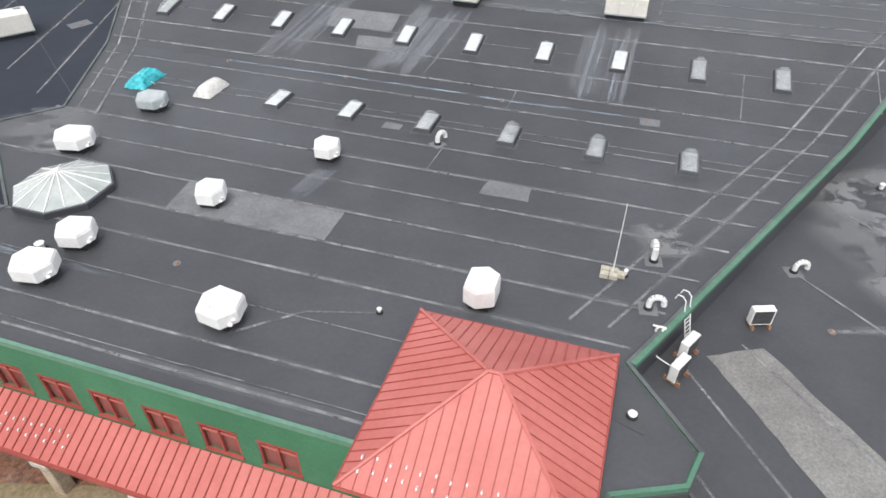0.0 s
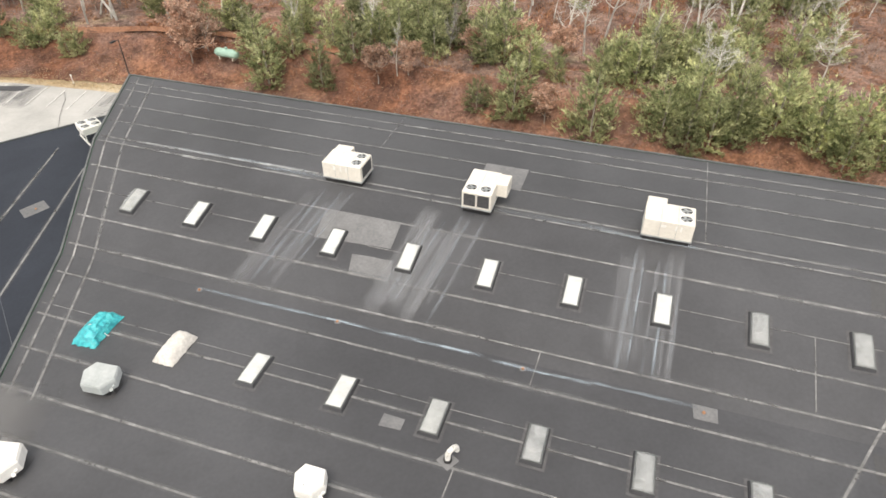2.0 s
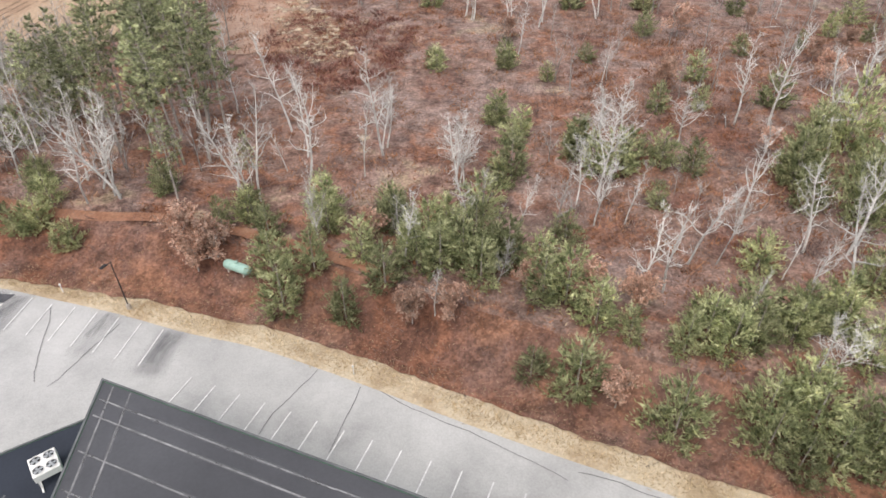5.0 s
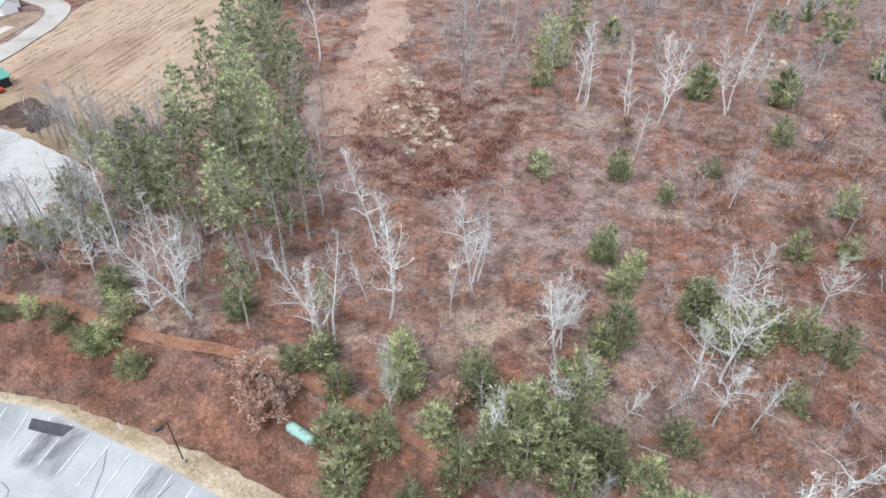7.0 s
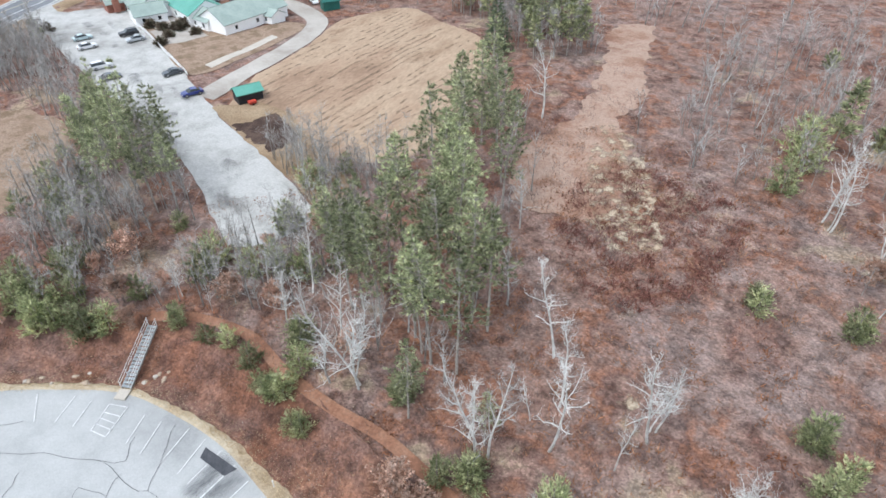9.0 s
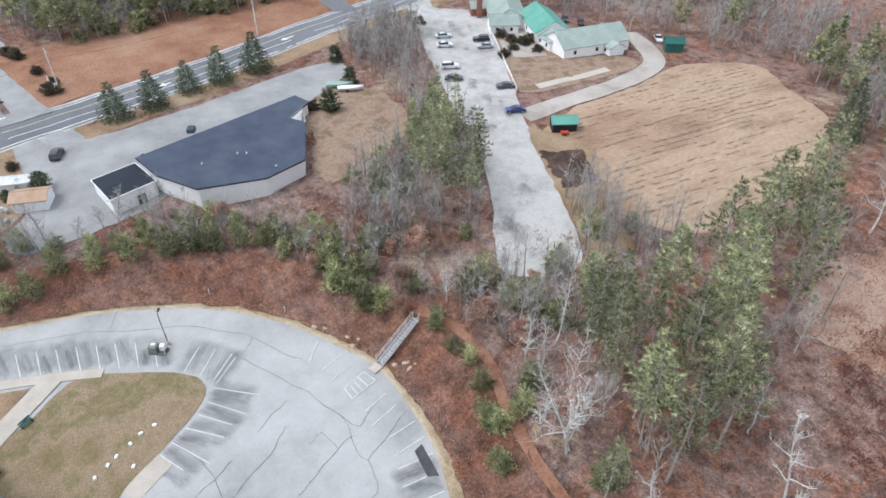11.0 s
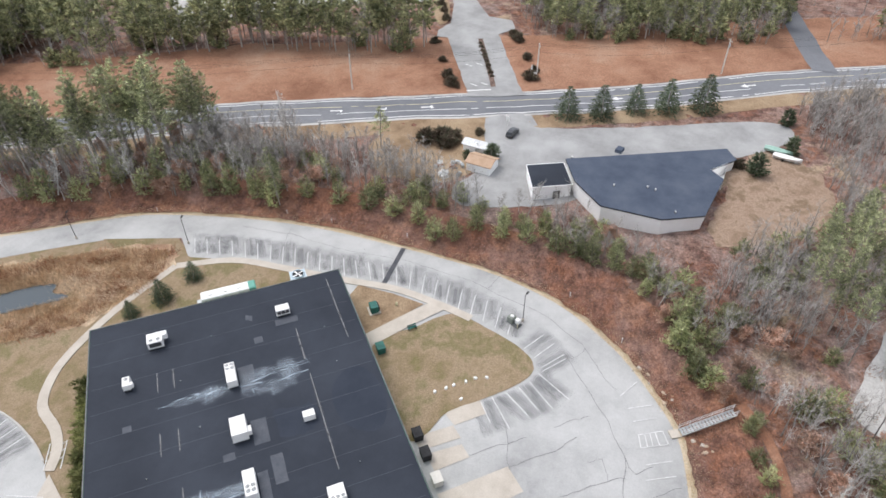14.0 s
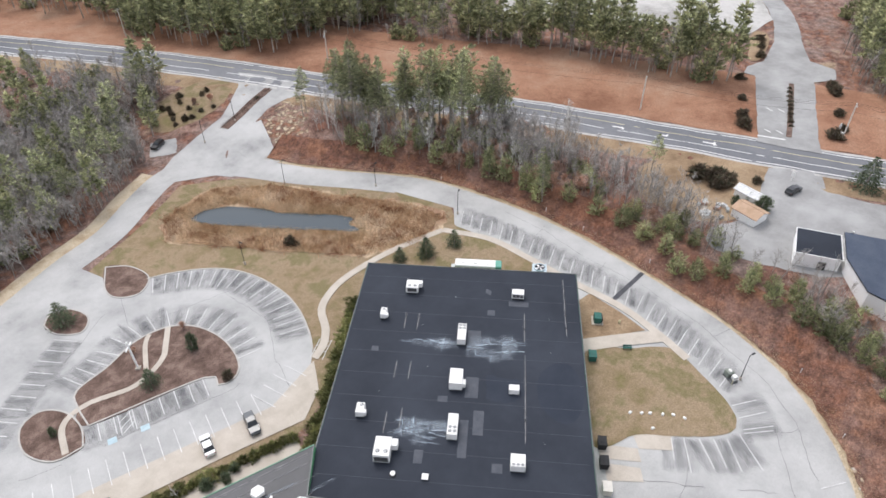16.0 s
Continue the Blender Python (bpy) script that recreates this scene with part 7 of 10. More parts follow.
def make_bush(seed, h, w, mat, boughs=70, cone=0.8, tuft=0.5, blades=7, low=0.03, slim=0.26, step=0.34):
    """A dense young evergreen: rising boughs round a short stem, feathered with needle tufts, uneven in outline."""
    rng = np.random.default_rng(seed)
    t = Geo()
    t.tube((0, 0, -0.2), (0, 0, h * 0.9), 0.04 + 0.011 * h, 0.02, 5)
    lobes = rng.uniform(0, 6.28, 3)
    C, O = [], []
    for k in range(boughs):
        f = low + (0.97 - low) * (1 - (1 - (k + rng.uniform(0, 1)) / boughs) ** cone)
        a = k * 2.4 + rng.uniform(-0.5, 0.5)
        prof = math.sin(math.pi * min(1.0, (1 - f) * 0.66 + 0.06)) ** 0.85
        swell = 1 + 0.2 * math.sin(2 * a + lobes[0]) + 0.16 * math.sin(3 * a + lobes[1] + 4 * f)
        R = w / 2 * prof * swell * rng.uniform(0.72, 1.15)
        rise = 0.32 + 0.5 * f + rng.uniform(-0.12, 0.12)
        z1 = min(f * h, h)
        d = np.array((math.cos(a), math.sin(a), rise))
        n = max(3, int(R / step))
        for j in range(n):
            s = 0.3 + 0.75 * (j + rng.uniform(0, 1)) / n
            wide = 0.10 + 0.22 * R * math.sin(math.pi * min(1, s * 0.75 + 0.1))
            off = rng.uniform(-wide, wide)
            C.append((d[0] * R * s - d[1] * off, d[1] * R * s + d[0] * off, max(0.08, z1 - rise * R * (1 - s) * 0.75 + rng.normal(0, 0.06))))
            O.append((d[0] - d[1] * off * 0.6, d[1] + d[0] * off * 0.6, 0.5 + rise))
    C.append((0, 0, h * 0.96))
    O.append((0, 0, 1))
    C, O = np.array(C), np.array(O)
    # dense shaded inner sprays behind the fine outer tufts
    pick = rng.integers(0, len(C), max(30, int(len(C) * 0.5)))
    inner = C[pick] * (0.78, 0.78, 0.93)
    core = tufts(inner, O[pick], 4, tuft * 1.7, tuft * 0.75, rng, 0.0, 0.7)
    fine = tufts(C, O, blades, tuft, tuft * slim, rng, 0.0, 0.55)
    return t.mesh("trunk", BARK_PINE), None, cloud_mesh("needles", np.concatenate([core, fine]), mat)


def make_spruce(seed, h, w, mat=SPRUCE):
    rng = np.random.default_rng(seed)
    t = Geo()
    t.tube((0, 0, -0.2), (0, 0, h * 0.96), 0.16, 0.02, 7)
    C, O = [], []
    rows = int(h * 1.7)
    for k in range(rows):
        f = 0.06 + 0.93 * k / rows
        R = w / 2 * (1 - f) ** 0.85
        m = max(4, int(R * 7))
        for j in range(m):
            a = 2 * math.pi * (j + 0.5 * (k % 2)) / m + rng.uniform(-0.15, 0.15)
            Rj = R * rng.uniform(0.55, 1.22)
            for s in (0.45, 0.75, 1.0):
                C.append((Rj * s * math.cos(a), Rj * s * math.sin(a), f * h - 0.12 * Rj * s))
                O.append((math.cos(a), math.sin(a), -0.1))
    return t.mesh("trunk", BARK_PINE), None, cloud_mesh("needles", tufts(np.array(C), np.array(O), 7, 0.5, 0.15, rng, 0.1, 0.6), mat)


KINDS = {
    "bare_white": [make_bare(s, 12, BARK_PALE, 15, 2, 0.32, twig=0.02) for s in (21, 22, 23, 24)],
    "bare_grey": [make_bare(s, 10, BARK_GREY, 14, 3, 0.38, twig=0.02) for s in (31, 32, 33, 34)],
    "bare_open": [make_bare(s, 9, BARK_PALE, 14, 3, 0.52, twig=0.019) for s in (41, 42, 43)],
    "oak": [make_bare(s, 5, BARK_GREY, 11, 3, 0.62, 1500) for s in (51, 52, 53)],
    "pine": [make_pine(s, 17, 12 + s % 3, 0.34 + 0.1 * (s % 3), 0.19, per=13, step=0.32, tuft=0.54, dead=16, slim=0.22) for s in (61, 62, 63, 64, 65)],
    "far_pine": [make_pine(s, 16, 12, 0.28 + 0.05 * (s % 2), 0.185, FARPINE, per=4, step=0.56, tuft=1.15, dead=3, slim=0.42, boughs=False) for s in (66, 67, 68, 69)],
    "young_pine": [make_bush(s, 6, 4.9, YOUNGPINE, 74, 0.85, 0.34, 7, step=0.33, slim=0.2) for s in (71, 72, 73, 74, 75)],
    "far_young": [make_bush(s, 6, 5.2, FARPINE, 30, 0.8, 0.95, 5, slim=0.36, step=0.6) for s in (76, 77, 78)],
    "spruce": [make_spruce(s, 9, 6.0) for s in (81, 82)],
    "cedar": [make_bush(s, 5, 2.6, SPRUCE, 80, 0.95, 0.36, 7) for s in (86, 87)],
    "shrub": [make_bush(s, 1.6, 2.2, BUSHDARK, 46, 1.0, 0.35, 6, step=0.22) for s in (91, 92, 93)],
    "hedge": [make_bush(s, 1.8, 2.0, HEDGE, 50, 1.0, 0.3, 6, step=0.22) for s in (96, 97)],
}
JOINED = ("far_pine", "far_young")
TREE_TAGS = {
    "bare_white": ("bare_tree", "leafless pale grey tree with fine twigs", "tree", "bare trees"),
    "bare_grey": ("bare_tree", "leafless grey-brown tree in the woods", "tree", "bare trees"),
    "bare_open": ("bare_tree", "leafless pale tree with wide-spreading limbs", "tree", "bare trees"),
    "oak": ("oak_sapling", "small oak holding withered pinkish-brown leaves", "tree", "oak saplings"),
    "pine": ("pine_tree", "tall pine with a bare lower trunk and olive-green crown", "tree", "tall pines"),
    "young_pine": ("young_pine", "bushy young pine with dense green needles", "tree", "young pines"),
    "spruce": ("spruce_tree", "dark conical spruce beside the yard", "tree", "spruces"),
    "cedar": ("cedar_bush", "dark upright evergreen bush", "bush", "evergreen bushes"),
    "shrub": ("shrub", "low dark winter shrub", "shrub", "shrubs"),
    "hedge": ("hedge_bush", "clipped dark green hedge bush by the wall", "hedge", "hedge bushes"),
}
BASE_H = {"far_young": 6, "bare_white": 12, "bare_grey": 10, "bare_open": 9, "oak": 5, "pine": 17, "far_pine": 16, "young_pine": 6, "spruce": 9, "cedar": 5, "shrub": 1.6, "hedge": 1.8}
tree_rng = random.Random(5)
PLACED = []


def triangles(me):
    me.calc_loop_triangles()
    co = np.zeros(len(me.vertices) * 3, np.float32)
    me.vertices.foreach_get("co", co)
    ix = np.zeros(len(me.loop_triangles) * 3, np.int32)
    me.loop_triangles.foreach_get("vertices", ix)
    return co.reshape(-1, 3)[ix].reshape(-1, 3, 3)


JOIN_TRIS = {k: [[triangles(me) if me else None for me in trio] for trio in KINDS[k]] for k in JOINED}
FAR_WOOD, FAR_GREEN = [], []


def plant(kind, x, y, h=None, wide=1.0, lean=(0, 0), z=None):
    k = tree_rng.randrange(len(KINDS[kind]))
    if kind in JOINED:
        s = (h or BASE_H[kind]) / BASE_H[kind]
        a = tree_rng.uniform(0, 6.28)
        turn = np.array(((math.cos(a), math.sin(a), 0), (-math.sin(a), math.cos(a), 0), (0, 0, 1))) * (s * wide, s * wide, s)
        for tri, to in zip(JOIN_TRIS[kind][k], (FAR_WOOD, FAR_WOOD, FAR_GREEN)):
            if tri is not None:
                to.append(tri @ turn + np.array((x, y, float(height(x, y)))))
        PLACED.append((x, y))
        return None
    trunk, crown, leaf = KINDS[kind][k]
    name, label, cat, group = TREE_TAGS[kind]
    s = (h or BASE_H[kind]) / BASE_H[kind]
    gz = float(height(x, y)) if z is None else z
    m = pose(x, y, gz, lean[0], lean[1], tree_rng.uniform(0, 360)) @ Matrix.Diagonal((s * wide, s * wide, s, 1))
    ob = thing(name, m, label, cat, group)
    part("trunk", trunk, None, ob)
    if crown is not None:
        part("crown", crown, None, ob)
    if leaf is not None:
        part("foliage", leaf, None, ob)
    PLACED.append((x, y))
    return ob


# trees that stand out, by their place
for x, y, h in ((-11.5, 93, 6.4), (-8.4, 95.6, 5.6), (-3.6, 97.4, 7.2), (1.2, 96.4, 6.8), (4.6, 91.2, 6.6), (9.6, 88.2, 6.2), (17.2, 85.0, 5.6), (26.2, 80.4, 5.8), (35.4, 77.4, 6.0), (44.4, 74.4, 6.0), (48, 70, 6.0), (40.4, 88.4, 7.0), (44.6, 90.2, 6.4), (37.6, 94.0, 6.6), (26.8, 96.0, 5.6), (-53.8, 101.5, 5.2), (-60.4, 102.5, 4.6), (-25.6, 99.8, 5.0), (-12.2, 104.4, 5.2), (7.6, 100.2, 4.8), (20.5, 115.0, 6.2), (24.0, 113.5, 5.6), (44.0, 108.0, 7.0), (50.0, 104.0, 7.2)):
    plant("young_pine", x, y, h * 0.97, tree_rng.uniform(0.85, 1.08))
for x, y, h in ((-22.1, 91.2, 7.4), (-15.2, 89.6, 6.2), (-56.8, 100.9, 4.3), (-50.2, 99.0, 4.0), (-19.9, 103.6, 7.0), (-29, 103.2, 5.0), (-5.9, 95.4, 7.0), (-1.6, 93.8, 6.5), (3.3, 83.0, 4.6), (7.3, 81.5, 7.4), (15.3, 77.6, 8.4), (23.5, 86, 6.0), (19.5, 88.4, 5.0), (22.4, 76.2, 6.5), (27.0, 74.8, 6.6), (6.9, 90.8, 8.0), (1.9, 119.6, 5.0), (0.1, 110.5, 4.6), (35.5, 111.5, 7.0), (30.5, 75.4, 6.0)):
    plant("young_pine", x, y, h * 0.97, tree_rng.uniform(0.85, 1.08))
for x, y, h in ((-41, 108.4, 4.5), (-57.3, 108.8, 5.0), (1.9, 145.4, 4.6), (-10.7, 144.9, 4.0), (18.5, 106.5, 4.0), (-84.7, 94.8, 5.4), (-88.0, 93.4, 5.0), (-90.4, 92.0, 6.0), (-74.4, 102.6, 3.6), (-68.2, 102.4, 3.4), (-74.6, 125.4, 5.0), (-0.5, 97, 6), (4.5, 94.5, 6.5), (-9.5, 97.5, 5.5), (12.5, 86.5, 4.6), (28, 87.5, 5.5), (33, 84, 6), (37, 72.5, 6.5), (42, 70.5, 6.0), (10.2, 117.8, 6.0)):
    plant("young_pine", x, y, h * 0.97, tree_rng.uniform(0.85, 1.08))
for x, y, h in ((-46.3, 106.6, 12), (-28.7, 106.8, 12.5), (-14.9, 117.0, 13), (-25.0, 116.5, 11), (-62.2, 116.0, 11), (14.5, 103.5, 7), (13.7, 92, 10), (16.9, 93, 10), (-9.9, 96.2, 8), (-6.0, 89.2, 6), (34.3, 92, 11), (37.4, 126, 13), (49.5, 130, 13), (-28.6, 122.5, 12), (-4.6, 167, 12), (8.4, 166, 12), (19.1, 169, 12), (-57.6, 177, 13)):
    plant("bare_white", x, y, h * 1.28, tree_rng.uniform(0.85, 1.05), (tree_rng.uniform(-6, 6), tree_rng.uniform(-6, 6)))
for x, y, h in ((-5.1, 110.6, 10), (12.2, 108.6, 14), (9.4, 107, 9), (28.9, 81.8, 8), (-15.2, 118.5, 9), (-4.0, 110, 9), (12.8, 117, 10), (-59.6, 112, 9), (-77.4, 106, 6.5), (42, 84, 8), (47.5, 95, 9), (-68, 113.5, 8)):
    plant("bare_open", x, y, h, 1.0)
for x, y, h in ((-33.4, 97.2, 6.4), (-8.2, 88.6, 5.0), (-4.6, 89, 4.6), (10.6, 80, 4.6), (13.3, 89.8, 5), (9.1, 91.2, 5), (3.0, 92.4, 4), (-13.8, 99.8, 4), (-94, 89.5, 4), (-79, 98.5, 4), (-70, 109, 5), (-83.5, 101, 5)):
    plant("oak", x, y, h, 1.05)
for x, y, h in ((-38.9, 106.4, 13), (-37.5, 114.4, 19), (-45.3, 116.8, 18), (-41, 114.2, 19), (-29.8, 107.8, 9), (-40.6, 122.8, 22), (-54.2, 117.3, 17), (-59.4, 120.2, 17), (-37.9, 122.4, 19), (-62.4, 121.5, 15)):
    plant("pine", x, y, h, 0.95)
for x, y, h, lean in ((-46.6, 107.2, 14, (10, -16)), (-49.5, 108.6, 12, (8, -12)), (-30.5, 107.4, 13, (4, -8)), (-61, 110, 11, (6, -12)), (-52.5, 110.4, 12, (5, -6)), (27.5, 104, 12, (4, 9)), (20.2, 97, 11, (0, 12)), (32.5, 99, 12, (5, 12)), (-2.5, 101, 9, (0, -6))):
    plant("bare_white", x, y, h * 1.15, 0.95, lean)
# pines in the strip beside the farm's lot and between field and clearing
for x, y, h in ((-107.4, 115, 15.9), (-98, 114, 18.3), (-95.8, 116.4, 17.1), (-98, 121, 19.5), (-106.9, 121.6, 18.3), (-102.5, 117.5, 19.5), (-110, 119, 15.9), (-114, 121.6, 17.1), (-112.5, 117.4, 15.9), (-117.5, 123, 15.9), (-108, 124.5, 15.9), (-121, 124.5, 14.6), (-92.8, 118.2, 14.6), (-103, 112.5, 14.6), (-50.8, 116.8, 18.3), (-43, 115, 14), (-44.1, 121.3, 20.7), (-45.7, 127.6, 22), (-53.3, 153.3, 20.7), (-60, 152.1, 19.5), (-59.3, 141.7, 20.7), (-55.6, 128.5, 20.7), (-55.4, 116.5, 15.9), (-50.5, 134, 22), (-63, 163, 19.5), (-66.5, 172, 20.7)):
    plant("pine", x, y, h, tree_rng.uniform(0.62, 0.82) if x < -90 else tree_rng.uniform(0.85, 1.05))
for x, y, h in ((-110.7, 115.6, 17.1), (-97, 117, 17.1), (-115, 126.6, 18.3), (-124, 128, 15.9), (-100.8, 124.2, 17.1), (-52.6, 121.5, 19.5), (-48.4, 123.5, 19.5), (-53.5, 137, 20.7), (-56.8, 146.5, 20.7), (-49.3, 146.6, 19.5), (-63.5, 157.5, 19.5), (-57.6, 122.4, 17.1), (-47.6, 131.2, 20.7), (-58.2, 160.4, 19.5)):
    plant("pine", x, y, h, tree_rng.uniform(0.62, 0.82) if x < -90 else tree_rng.uniform(0.85, 1.05))
for x, y, h in ((-88.7, 92.1, 6.6), (-83.2, 94.9, 5.6), (-81.5, 97.1, 5.4), (-65.1, 103.3, 4.2), (-54.9, 101, 4.8), (-48.7, 99.1, 4.4), (-102.5, 92.9, 6), (-103.9, 87.2, 6), (-106.3, 80.8, 6.4), (-107.7, 76.2, 6), (-109.6, 69, 6.6), (-112.2, 57.5, 5.6), (-111.1, 47.6, 6), (-110.8, 43.4, 6), (-77.4, 109.9, 7), (-75, 124.2, 6), (-57.5, 108.7, 5), (-73.3, 101.9, 3.4), (-108.8, 73, 5.6), (-105, 84, 5.4), (-101, 90, 5.2), (-98, 95, 5.6), (-94.5, 99, 6), (-111.5, 63, 6.2), (-113.5, 52, 5.8), (-114, 39, 6), (-115, 33, 5.4), (-116, 27, 5.8), (-116.5, 20, 6), (-117, 12, 5.6), (-117.5, 5, 5.8)):
    plant("young_pine", x, y, h, tree_rng.uniform(0.75, 1.0))
for x, y, h in ((-19.1, 101.2, 6.5), (-24.0, 95.0, 6.0), (-19.4, 94.9, 6.0), (-11.1, 101.3, 6.0), (-5.6, 100.9, 6.2), (3.2, 122.4, 5.0), (-0.2, 125.4, 4.5), (-41.0, 107.9, 5.0), (-28.7, 103.7, 5.0), (11.8, 113.8, 6.0), (16.8, 115.9, 5.5), (-31.7, 101.5, 4.6), (-14.5, 96.8, 6.0), (-2.3, 100.0, 6.0)):
    plant("young_pine", x, y, h, tree_rng.uniform(0.8, 1.0))
for x, y, h in ((-50.0, 105.6, 11.0), (-47.3, 107.2, 10.0), (-29.0, 104.4, 11.0), (-31.7, 107.7, 9.0), (-4.3, 108.4, 10.0), (-14.7, 118.8, 9.0), (16.1, 119.6, 10.0), (9.9, 177.2, 9.0), (-46.6, 117.1, 9.0), (-5.0, 167.3, 9.0), (2.4, 163.3, 8.0)):
    plant("bare_white", x, y, h * 1.15, 1.05, (tree_rng.uniform(-7, 7), tree_rng.uniform(-7, 7)))
for x, y, h in ((-32.7, 95.5, 5.5), (-30.8, 96.9, 5.0), (-50.6, 110.1, 4.0)):
    plant("oak", x, y, h, 1.1)
for x, y, h in ((-23.5, 110.8, 13), (7.7, 163.5, 13), (18.7, 167.9, 13), (2.4, 162.4, 9), (-6.1, 169, 13), (26.9, 81.1, 8), (37.2, 99.1, 13), (42, 118, 13), (33, 127, 11)):
    plant("bare_white", x, y, h * 1.2, 1.0, (tree_rng.uniform(-5, 5), tree_rng.uniform(-5, 5)))
for x, y, h in ((13.1, 117.9, 10), (-4.5, 110.3, 9), (11.1, 103.3, 9), (24, 121, 9)):
    plant("bare_open", x, y, h, 1.0)
for x, y, h in ((-9.8, 143.5, 4.6), (1.2, 145.1, 5.4), (-0.2, 126.3, 5.2), (1.7, 111.8, 6.4), (14.9, 113.6, 6.8), (10.2, 117.2, 6.5), (-13, 174, 7), (-12, 185, 10), (-1.7, 104.7, 6), (-7.5, 99.7, 6.4), (23, 130.6, 5), (-54.3, 105.2, 5), (21.4, 85.3, 5.6), (27.4, 86.9, 5.4), (31.7, 87.7, 5.4), (35.7, 112.4, 7.6), (29.2, 74.8, 5.6), (-11.6, 102.5, 5)):
    plant("young_pine", x, y, h, tree_rng.uniform(0.9, 1.15))
bank = random.Random(23)
for k in range(16):
    x = 33 + 1.9 * k + bank.uniform(-1, 1)
    y = 80.5 - 0.34 * (x - 6) + bank.uniform(0, 7)
    if all((x - a) ** 2 + (y - b) ** 2 > 5.5 for a, b in PLACED):
        plant("young_pine" if k % 5 else "oak", x, y, bank.uniform(4.6, 7.2) if k % 5 else 4.2, bank.uniform(0.95, 1.2))
for x, y, h in ((40, 104, 11), (43.5, 110, 12), (46, 103, 10), (49, 112, 13), (38.6, 116, 10), (45, 120, 12), (52, 107, 13), (35, 106, 8)):
    plant("young_pine", x, y, h, 0.72)
cover_rng = random.Random(61)
for k in range(26):
    x, y = cover_rng.uniform(14, 66), cover_rng.uniform(98, 160)
    if all((x - a) ** 2 + (y - b) ** 2 > 9 for a, b in PLACED):
        plant(("young_pine", "young_pine", "oak", "bare_grey")[k % 4], x, y, cover_rng.uniform(3.6, 7), cover_rng.uniform(0.9, 1.2))
for x, y, h in ((22.5, 78.4, 6.4), (26, 77.6, 6.8), (30, 76.4, 6.6), (33.5, 75.2, 7), (37, 74, 7), (24.6, 74.8, 5.2), (19.6, 86.8, 6), (24, 88.4, 6.6), (28.4, 88.6, 6), (32.2, 89.4, 6.4), (40.5, 72.6, 6.6)):
    plant("young_pine", x, y, h, 1.05)
plant("spruce", -82, 201.8, 14, 0.9)
sap = random.Random(41)
for k in range(14):
    x = sap.uniform(-32, 52)
    y = 98 - 0.31 * (x + 14) + sap.uniform(-6, 16)
    if all((x - a) ** 2 + (y - b) ** 2 > 1.4 for a, b in PLACED):
        plant("bare_white" if k % 3 else "bare_grey", x, y, sap.uniform(7, 13), sap.uniform(0.55, 0.8), (sap.uniform(-9, 9), sap.uniform(-9, 9)))
# yard trees
for x, y, h in ((-163, 66, 8.6), (-165, 74.5, 9.0), (-170, 83, 7.6), (-172, 91.2, 9), (-174.5, 100.6, 10)):
    plant("spruce", x, y, h * 1.08, 1.35)
for x, y, h in ((-145.3, 110.4, 5.6), (-156.3, 119.5, 4.6), (-170.6, 120.6, 4.6), (-139, 50.2, 4.2), (-137.6, 44.6, 2.6), (-140.5, 47, 2.6)):
    plant("cedar", x, y, h, 1.7)
for x, y, w in ((-143, 33, 2.0), (-144.5, 36.5, 2.0), (-142.2, 38.8, 1.8), (-145, 39.5, 1.7), (-149.6, 45.2, 1.0), (-175, 32, 1.7), (-179.5, 29.5, 1.5), (-190, 25.4, 1.0), (-203, 19.6, 1.2), (-183.5, 53.2, 1.6), (-188, 53.8, 1.2), (-197, 50.4, 1.2), (-210.5, 45.4, 1.6), (-213.5, 43.6, 1.5), (-224, 18.2, 1.3), (-232, 15.6, 1.2), (-238, 13, 1.3), (-147.5, 106.8, 1.2), (-186, 152, 1.3)):
    plant("shrub", x, y, 1.6 * w, 1.25)
plant("pine", -138.5, 22.6, 11, 1.35)
# round the car park and the wing
for kind, x, y, h in (("spruce", -16.8, -43.6, 6.2), ("spruce", -20.3, -15.6, 4.6), ("cedar", -30.2, -17.6, 4.4), ("cedar", -3.6, -18.2, 2.4), ("spruce", -87.4, 0.2, 4.8), ("spruce", -80.4, -2.2, 5.6), ("spruce", -75.2, -5.4, 4.2), ("shrub", -63, -29, 2.2), ("shrub", -30.4, -6.4, 1.6), ("oak", -32, -24, 1.8), ("oak", -22, -25, 2.0)):
    plant(kind, x, y, h, 1.4 if kind == "spruce" else 1.1)
hx, hy = np.array((0.813, 0.582)), np.array((-0.582, 0.813))
for k in range(22):
    p = np.array((-90.3, 30.4)) + hx * (7 + 2.1 * k) + hy * (-44.6 - 0.35 * (k % 3))
    plant("hedge", p[0], p[1], tree_rng.uniform(1.8, 3.0), 1.4)
for k in range(14):
    p = MAIN @ Vector((-31 + 1.7 * k - 1.5, 3.6 - 0.25 * (k % 2), 0))
    plant("hedge", p.x, p.y, tree_rng.uniform(1.3, 1.8), 1.35)
for u, v, h in ((-17.6, 5.0, 2.6), (-20.6, 5.3, 2.2), (-22.4, 4.2, 2.0)):
    p = MAIN @ Vector((u, v, 0))
    plant("cedar", p.x, p.y, h, 1.6)
p = MAIN @ Vector((-13.4, 4.6, 0))
plant("bare_white", p.x, p.y, 4.2)

